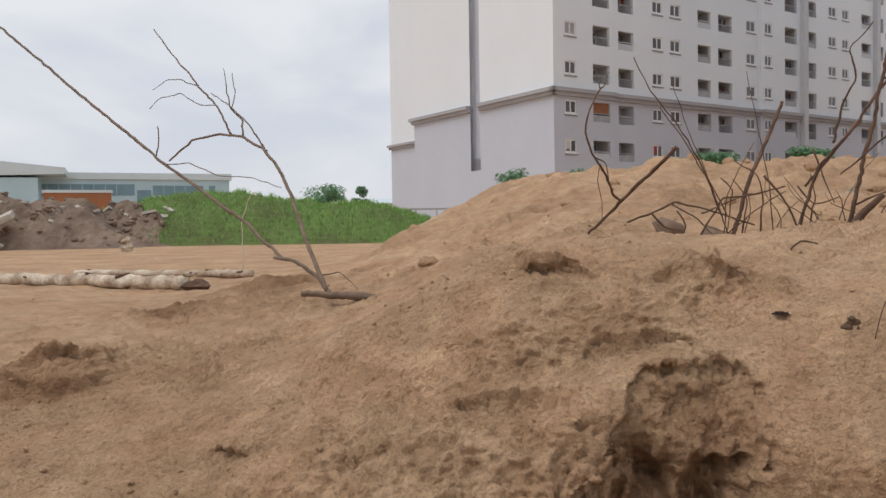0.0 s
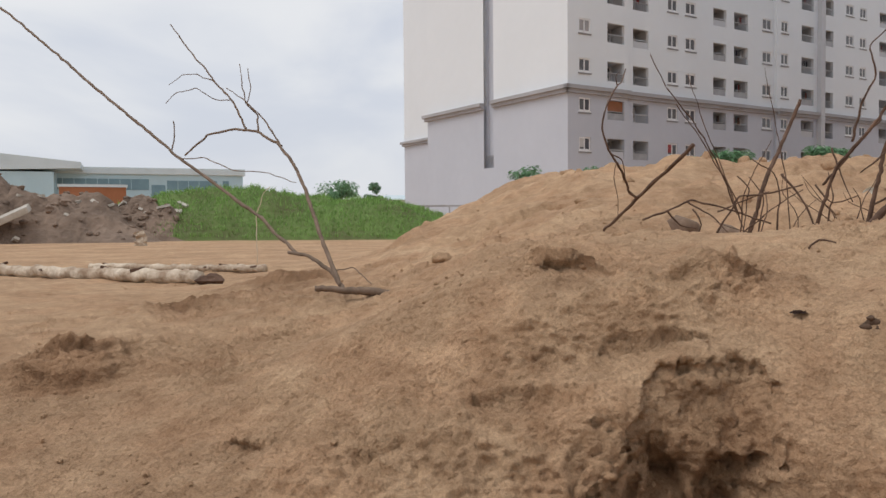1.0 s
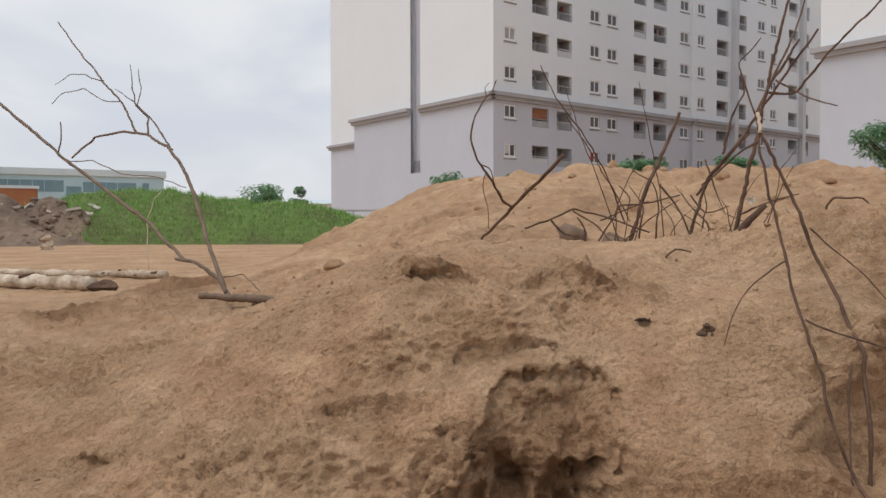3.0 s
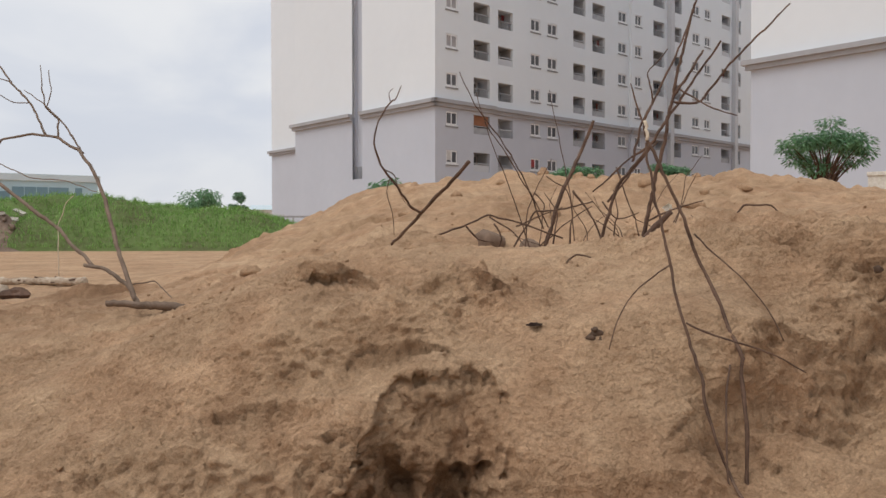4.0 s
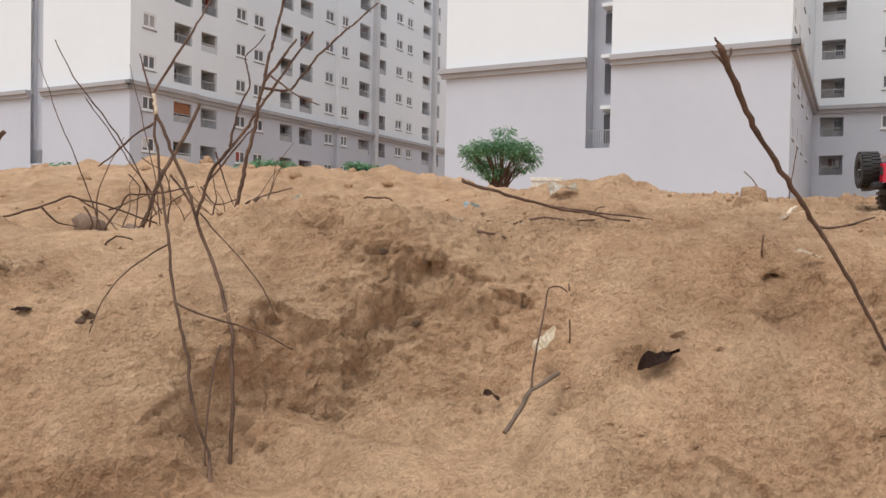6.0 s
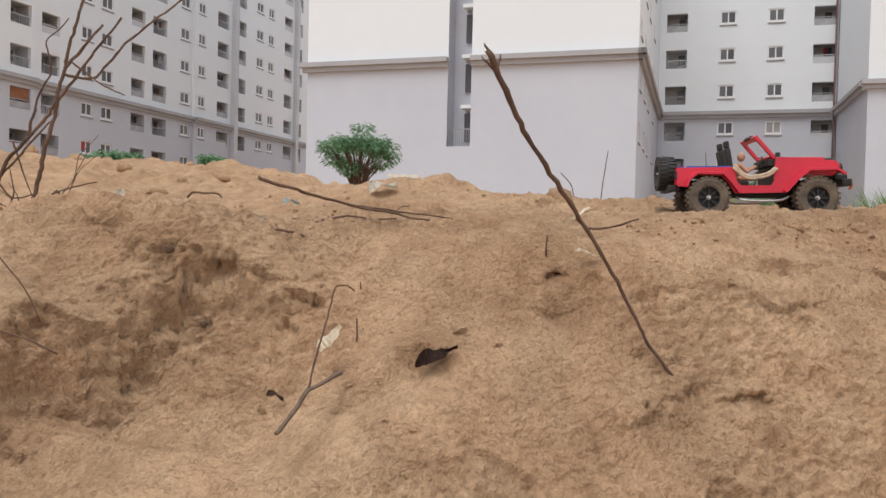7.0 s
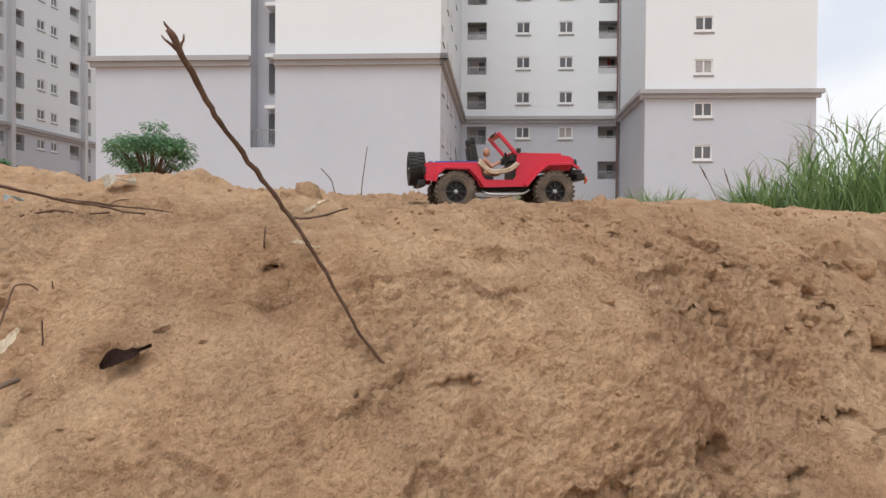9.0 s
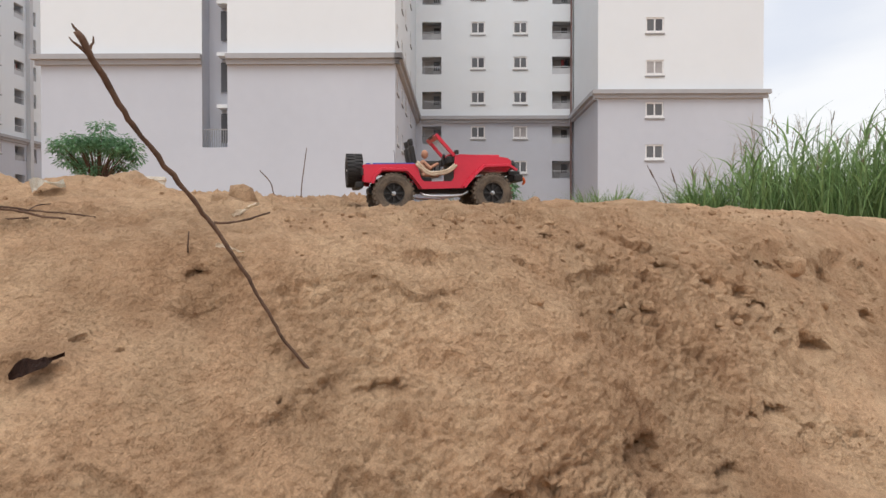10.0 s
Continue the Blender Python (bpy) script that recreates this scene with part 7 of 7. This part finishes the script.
def toy_car():
    along = Matrix.Rotation(0.05, 3, "Z") @ (FRONT_AXLE - REAR_AXLE).normalized()
    left = Vector((-along.y, along.x, 0))
    base = 0.311
    spots = [REAR_AXLE + along * (base * i) + left * (s * 0.088) for i in (0, 1) for s in (1, -1)]
    hs = [ground_z(p.x, p.y) for p in spots]
    rear, front = (hs[0] + hs[1]) / 2, (hs[2] + hs[3]) / 2
    rise = 0.6 * math.atan2(front - rear, base) - 0.02
    m = Matrix(((along.x, left.x, 0, REAR_AXLE.x), (along.y, left.y, 0, REAR_AXLE.y), (0, 0, 1, rear - 0.022), (0, 0, 0, 1))) @ Matrix.Rotation(-rise, 4, "Y") @ Matrix.Scale(0.93, 4)
    car = thing("toy_car", m, "red open-topped toy off-road car with big knobbly tyres", "toy car")
    ax = 0.081
    for x in (0.0, base):
        for s in (1, -1):
            w = toy_wheel(car)
            w.matrix_local = Matrix.Translation((x, s * 0.082, ax)) @ (Matrix.Rotation(math.pi, 4, "Z") if s > 0 else Matrix.Identity(4)) @ Matrix.Scale(0.95, 4)
        part("axle", box_bm(x - 0.008, x + 0.008, -0.07, 0.07, ax - 0.009, ax + 0.007, 0.003), BLACK, car)
        part("differential", chunk(5, 0.018, 0.9), BLACK, car).matrix_local = Matrix.Translation((x, 0.02, ax))
        for s in (1, -1):
            sv, sf = tube([(x + 0.01, s * 0.045, ax), (x + 0.03, s * 0.04, 0.135)], [0.006, 0.006], 8)
            mesh_part("shock_absorber", sv, sf, STEEL, car)
    outline = ((-0.088, 0.118), (-0.090, 0.163), (-0.085, 0.171), (0.072, 0.173), (0.079, 0.165), (0.087, 0.130), (0.098, 0.119), (0.184, 0.119), (0.192, 0.130), (0.196, 0.199), (0.212, 0.203),
               (0.300, 0.200), (0.366, 0.192), (0.378, 0.182), (0.376, 0.158), (0.366, 0.160), (0.290, 0.158), (0.262, 0.135), (0.228, 0.098), (0.080, 0.095), (0.060, 0.126), (0.040, 0.147), (-0.030, 0.149), (-0.050, 0.132), (-0.056, 0.112))
    for s in (1, -1):
        y = s * 0.080
        part("side_panel", side_panel(outline, y, y - s * 0.005), RED, car)
        part("rear_fender", strip(((0.088, 0.098), (0.064, 0.130), (0.043, 0.153), (-0.033, 0.155), (-0.054, 0.136), (-0.060, 0.116)), -0.007, y - s * 0.004, y + s * 0.020, 0.003), RED, car)
        part("front_fender", strip(((0.224, 0.100), (0.260, 0.141), (0.289, 0.165), (0.366, 0.167), (0.388, 0.152)), 0.007, y - s * 0.004, y + s * 0.022, 0.003), RED, car)
        rv, rf = tube([(0.085, y, 0.083), (0.11, y + s * 0.012, 0.073), (0.20, y + s * 0.012, 0.073), (0.235, y, 0.086)], [0.0038] * 4, 8)
        mesh_part("rock_slider", rv, rf, STEEL, car, "bare steel side bar")
        part("headlamp", lathe_part(0.015, 0.010), BLACK, car, "black round headlamp").matrix_local = Matrix.Translation((0.384, s * 0.048, 0.172)) @ Matrix.Rotation(-math.pi / 2, 4, "Z")
        part("mirror", box_bm(0.196, 0.208, y + s * 0.001 - 0.004, y + s * 0.001 + 0.012, 0.203, 0.216, 0.002), BLACK, car)
        part("tail_lamp", box_bm(-0.096, -0.089, y - s * 0.006 - 0.008, y - s * 0.006 + 0.008, 0.138, 0.160, 0.002), BLACK, car)
    hood = bmesh.new()
    hv = [hood.verts.new(p) for p in ((0.198, -0.079, 0.150), (0.198, 0.079, 0.150), (0.376, 0.064, 0.150), (0.376, -0.064, 0.150), (0.198, -0.079, 0.202), (0.198, 0.079, 0.202), (0.374, 0.060, 0.193), (0.374, -0.060, 0.193))]
    for q in ((3, 2, 1, 0), (4, 5, 6, 7), (0, 1, 5, 4), (1, 2, 6, 5), (2, 3, 7, 6), (3, 0, 4, 7)):
        hood.faces.new([hv[i] for i in q])
    bmesh.ops.recalc_face_normals(hood, faces=hood.faces)
    bmesh.ops.bevel(hood, geom=hood.edges[:], offset=0.005, segments=2, affect="EDGES")
    part("hood", hood, RED, car)
    part("hood_bulge", box_bm(0.235, 0.355, -0.026, 0.026, 0.196, 0.2075, 0.004), RED, car)
    part("grille", box_bm(0.374, 0.383, -0.058, 0.058, 0.140, 0.190, 0.003), BLACK, car)
    slots = bmesh.new()
    for k in range(7):
        add_box(slots, 0.382, 0.386, -0.034 + 0.0113 * k - 0.003, -0.034 + 0.0113 * k + 0.003, 0.150, 0.182)
    part("grille_slots", slots, RED, car)
    part("front_bumper", box_bm(0.388, 0.418, -0.075, 0.075, 0.118, 0.140, 0.005), BLACK, car)
    part("winch", box_bm(0.392, 0.425, -0.022, 0.022, 0.138, 0.156, 0.004), BLACK, car)
    hook_v, hook_f = tube([(0.418, 0, 0.132), (0.436, 0, 0.134), (0.446, 0.002, 0.124), (0.440, 0.004, 0.112)], [0.004, 0.005, 0.005, 0.003], 8)
    mesh_part("tow_hook", hook_v, hook_f, material("orange_tow_hook", (0.62, 0.13, 0.03), (0.5, 0.10, 0.03), 0.5), car, "orange tow hook")
    part("rear_bumper", box_bm(-0.112, -0.088, -0.070, 0.070, 0.100, 0.120, 0.005), BLACK, car)
    part("tailgate", box_bm(-0.090, -0.084, -0.078, 0.078, 0.118, 0.171, 0.002), RED, car)
    part("bed_floor", box_bm(-0.084, 0.074, -0.074, 0.074, 0.150, 0.156), BLACK, car)
    liner = bmesh.new()
    for s in (1, -1):
        add_box(liner, -0.060, 0.070, s * 0.074 - 0.005, s * 0.074 + 0.003, 0.170, 0.176)
    add_box(liner, -0.078, -0.066, -0.070, 0.070, 0.170, 0.176)
    part("bed_liner", liner, BLUE, car, "blue strip round the bed")
    part("bed_cover", box_bm(-0.078, 0.066, -0.066, 0.066, 0.162, 0.172, 0.003), BLACK, car)
    part("cab_floor", box_bm(0.074, 0.198, -0.074, 0.074, 0.104, 0.112), BLACK, car)
    part("firewall", box_bm(0.192, 0.199, -0.075, 0.075, 0.105, 0.199), BLACK, car)
    part("dashboard", box_bm(0.176, 0.196, -0.072, 0.072, 0.176, 0.198, 0.004), BLACK, car)
    part("chassis_rail", box_bm(-0.07, 0.38, -0.034, 0.034, 0.085, 0.104, 0.004), BLACK, car)
    for s in (1, -1):
        seat = part("seat", box_bm(0.086, 0.126, s * 0.038 - 0.024, s * 0.038 + 0.024, 0.112, 0.134, 0.006), BLACK, car)
        back = part("seat_back", box_bm(-0.008, 0.008, -0.022, 0.022, 0.0, 0.105, 0.006), BLACK, seat)
        back.matrix_local = Matrix.Translation((0.080, s * 0.038, 0.128)) @ Matrix.Rotation(-0.16, 4, "Y")
        rest = part("headrest", box_bm(-0.006, 0.008, -0.013, 0.013, 0.0, 0.022, 0.005), BLACK, seat)
        rest.matrix_local = Matrix.Translation((0.064, s * 0.038, 0.232)) @ Matrix.Rotation(-0.16, 4, "Y")
    wheel_v, wheel_f = lathe([(0.0165, 0.002), (0.0205, 0.002), (0.0205, -0.002), (0.0165, -0.002), (0.0165, 0.002)], 20)
    sw = mesh_part("steering_wheel", wheel_v, wheel_f, BLACK, car)
    sw.matrix_local = Matrix.Translation((0.166, -0.038, 0.188)) @ Matrix.Rotation(math.pi / 2 - 0.35, 4, "Z") @ Matrix.Rotation(0.2, 4, "X")
    # windscreen frame, raked back
    tilt = Matrix.Translation((0.196, 0, 0.199)) @ Matrix.Rotation(-0.72, 4, "Y")
    fr = bmesh.new()
    for x0, x1, z0, z1 in ((-0.077, -0.062, 0.0, 0.088), (0.062, 0.077, 0.0, 0.088), (-0.062, 0.062, 0.072, 0.088), (-0.062, 0.062, 0.0, 0.012)):
        add_box(fr, -0.005, 0.005, x0, x1, z0, z1, 0.0015)
    screen = part("windscreen_frame", fr, RED, car)
    screen.matrix_local = tilt
    pane = part("windscreen", box_bm(-0.001, 0.001, -0.066, 0.066, 0.010, 0.072), CLEAR, screen)
    pane.visible_shadow = False
    part("light_bar", box_bm(-0.006, 0.008, -0.030, 0.030, 0.083, 0.092, 0.003), BLACK, screen)
    av, af = tube([(0.03, 0.06, 0.17), (0.026, 0.06, 0.23)], [0.0012, 0.0008], 5)
    mesh_part("aerial", av, af, BLACK, car)
    spare = toy_wheel(car, "spare_wheel")
    spare.data = spare.data.copy()
    spare.data.materials[0] = BLACK
    spare.matrix_local = Matrix.Translation((-0.110, 0.0, 0.158)) @ Matrix.Rotation(-math.pi / 2, 4, "Z") @ Matrix.Diagonal((0.80, 0.95, 0.80, 1))
    # a rope slung in the door opening
    for s in (-1, 1):
        pts = [(0.076, s * 0.084, 0.176), (0.092, s * 0.086, 0.156), (0.118, s * 0.088, 0.143), (0.150, s * 0.088, 0.144), (0.180, s * 0.086, 0.156), (0.197, s * 0.084, 0.168)]
        for k in range(3):
            q = [(x + 0.004 * math.sin(7 * i + 2.1 * k), y, z + 0.0042 * math.cos(7 * i + 2.1 * k)) for i, (x, y, z) in enumerate(pts)]
            rv, rf = tube(q, [0.0042] * len(q), 7, 0.1, k)
            mesh_part("tow_rope", rv, rf, ROPE, car, "beige braided tow rope", smooth=True)
    return car, m


def lathe_part(r, d):
    bm = bmesh.new()
    v, f = lathe([(0.0001, -d), (r * 0.8, -d), (r, -d * 0.7), (r, d), (0.0001, d)], 20)
    bv = [bm.verts.new(p) for p in v]
    for q in f:
        bm.faces.new([bv[i] for i in q])
    return bm


car, car_pose = toy_car()


def doll(m):
    """A plain small figure, one mesh."""
    bm = bmesh.new()

    def ball(x, y, z, rx, ry, rz):
        g = bmesh.ops.create_uvsphere(bm, u_segments=14, v_segments=10, radius=1.0)
        bmesh.ops.transform(bm, matrix=Matrix.Translation((x, y, z)) @ Matrix.Diagonal((rx, ry, rz, 1)), verts=g["verts"])

    def limb(a, b, r):
        for i in range(7):
            t = i / 6
            ball(*(a[k] + (b[k] - a[k]) * t for k in range(3)), r, r, r)

    y = -0.038
    ball(0.104, y, 0.168, 0.015, 0.019, 0.030)
    ball(0.110, y, 0.216, 0.0125, 0.012, 0.0155)
    limb((0.106, y - 0.016, 0.186), (0.124, y - 0.024, 0.166), 0.0065)
    limb((0.124, y - 0.024, 0.166), (0.152, y - 0.014, 0.182), 0.0055)
    limb((0.106, y + 0.016, 0.186), (0.124, y + 0.022, 0.166), 0.0065)
    limb((0.124, y + 0.022, 0.166), (0.152, y + 0.012, 0.182), 0.0055)
    limb((0.104, y - 0.010, 0.144), (0.150, y - 0.012, 0.146), 0.0095)
    limb((0.104, y + 0.010, 0.144), (0.150, y + 0.012, 0.146), 0.0095)
    me = bpy.data.meshes.new("doll")
    bm.to_mesh(me)
    bm.free()
    me.materials.append(DOLL)
    me.polygons.foreach_set("use_smooth", [True] * len(me.polygons))
    d = tagged(new("doll", me), "plain tan vinyl doll seated in the toy car", "doll")
    d.matrix_world = m @ Matrix.Translation((0.010, 0, 0.012)) @ Matrix.Diagonal((0.9, 0.9, 0.9, 1))


doll(car_pose)
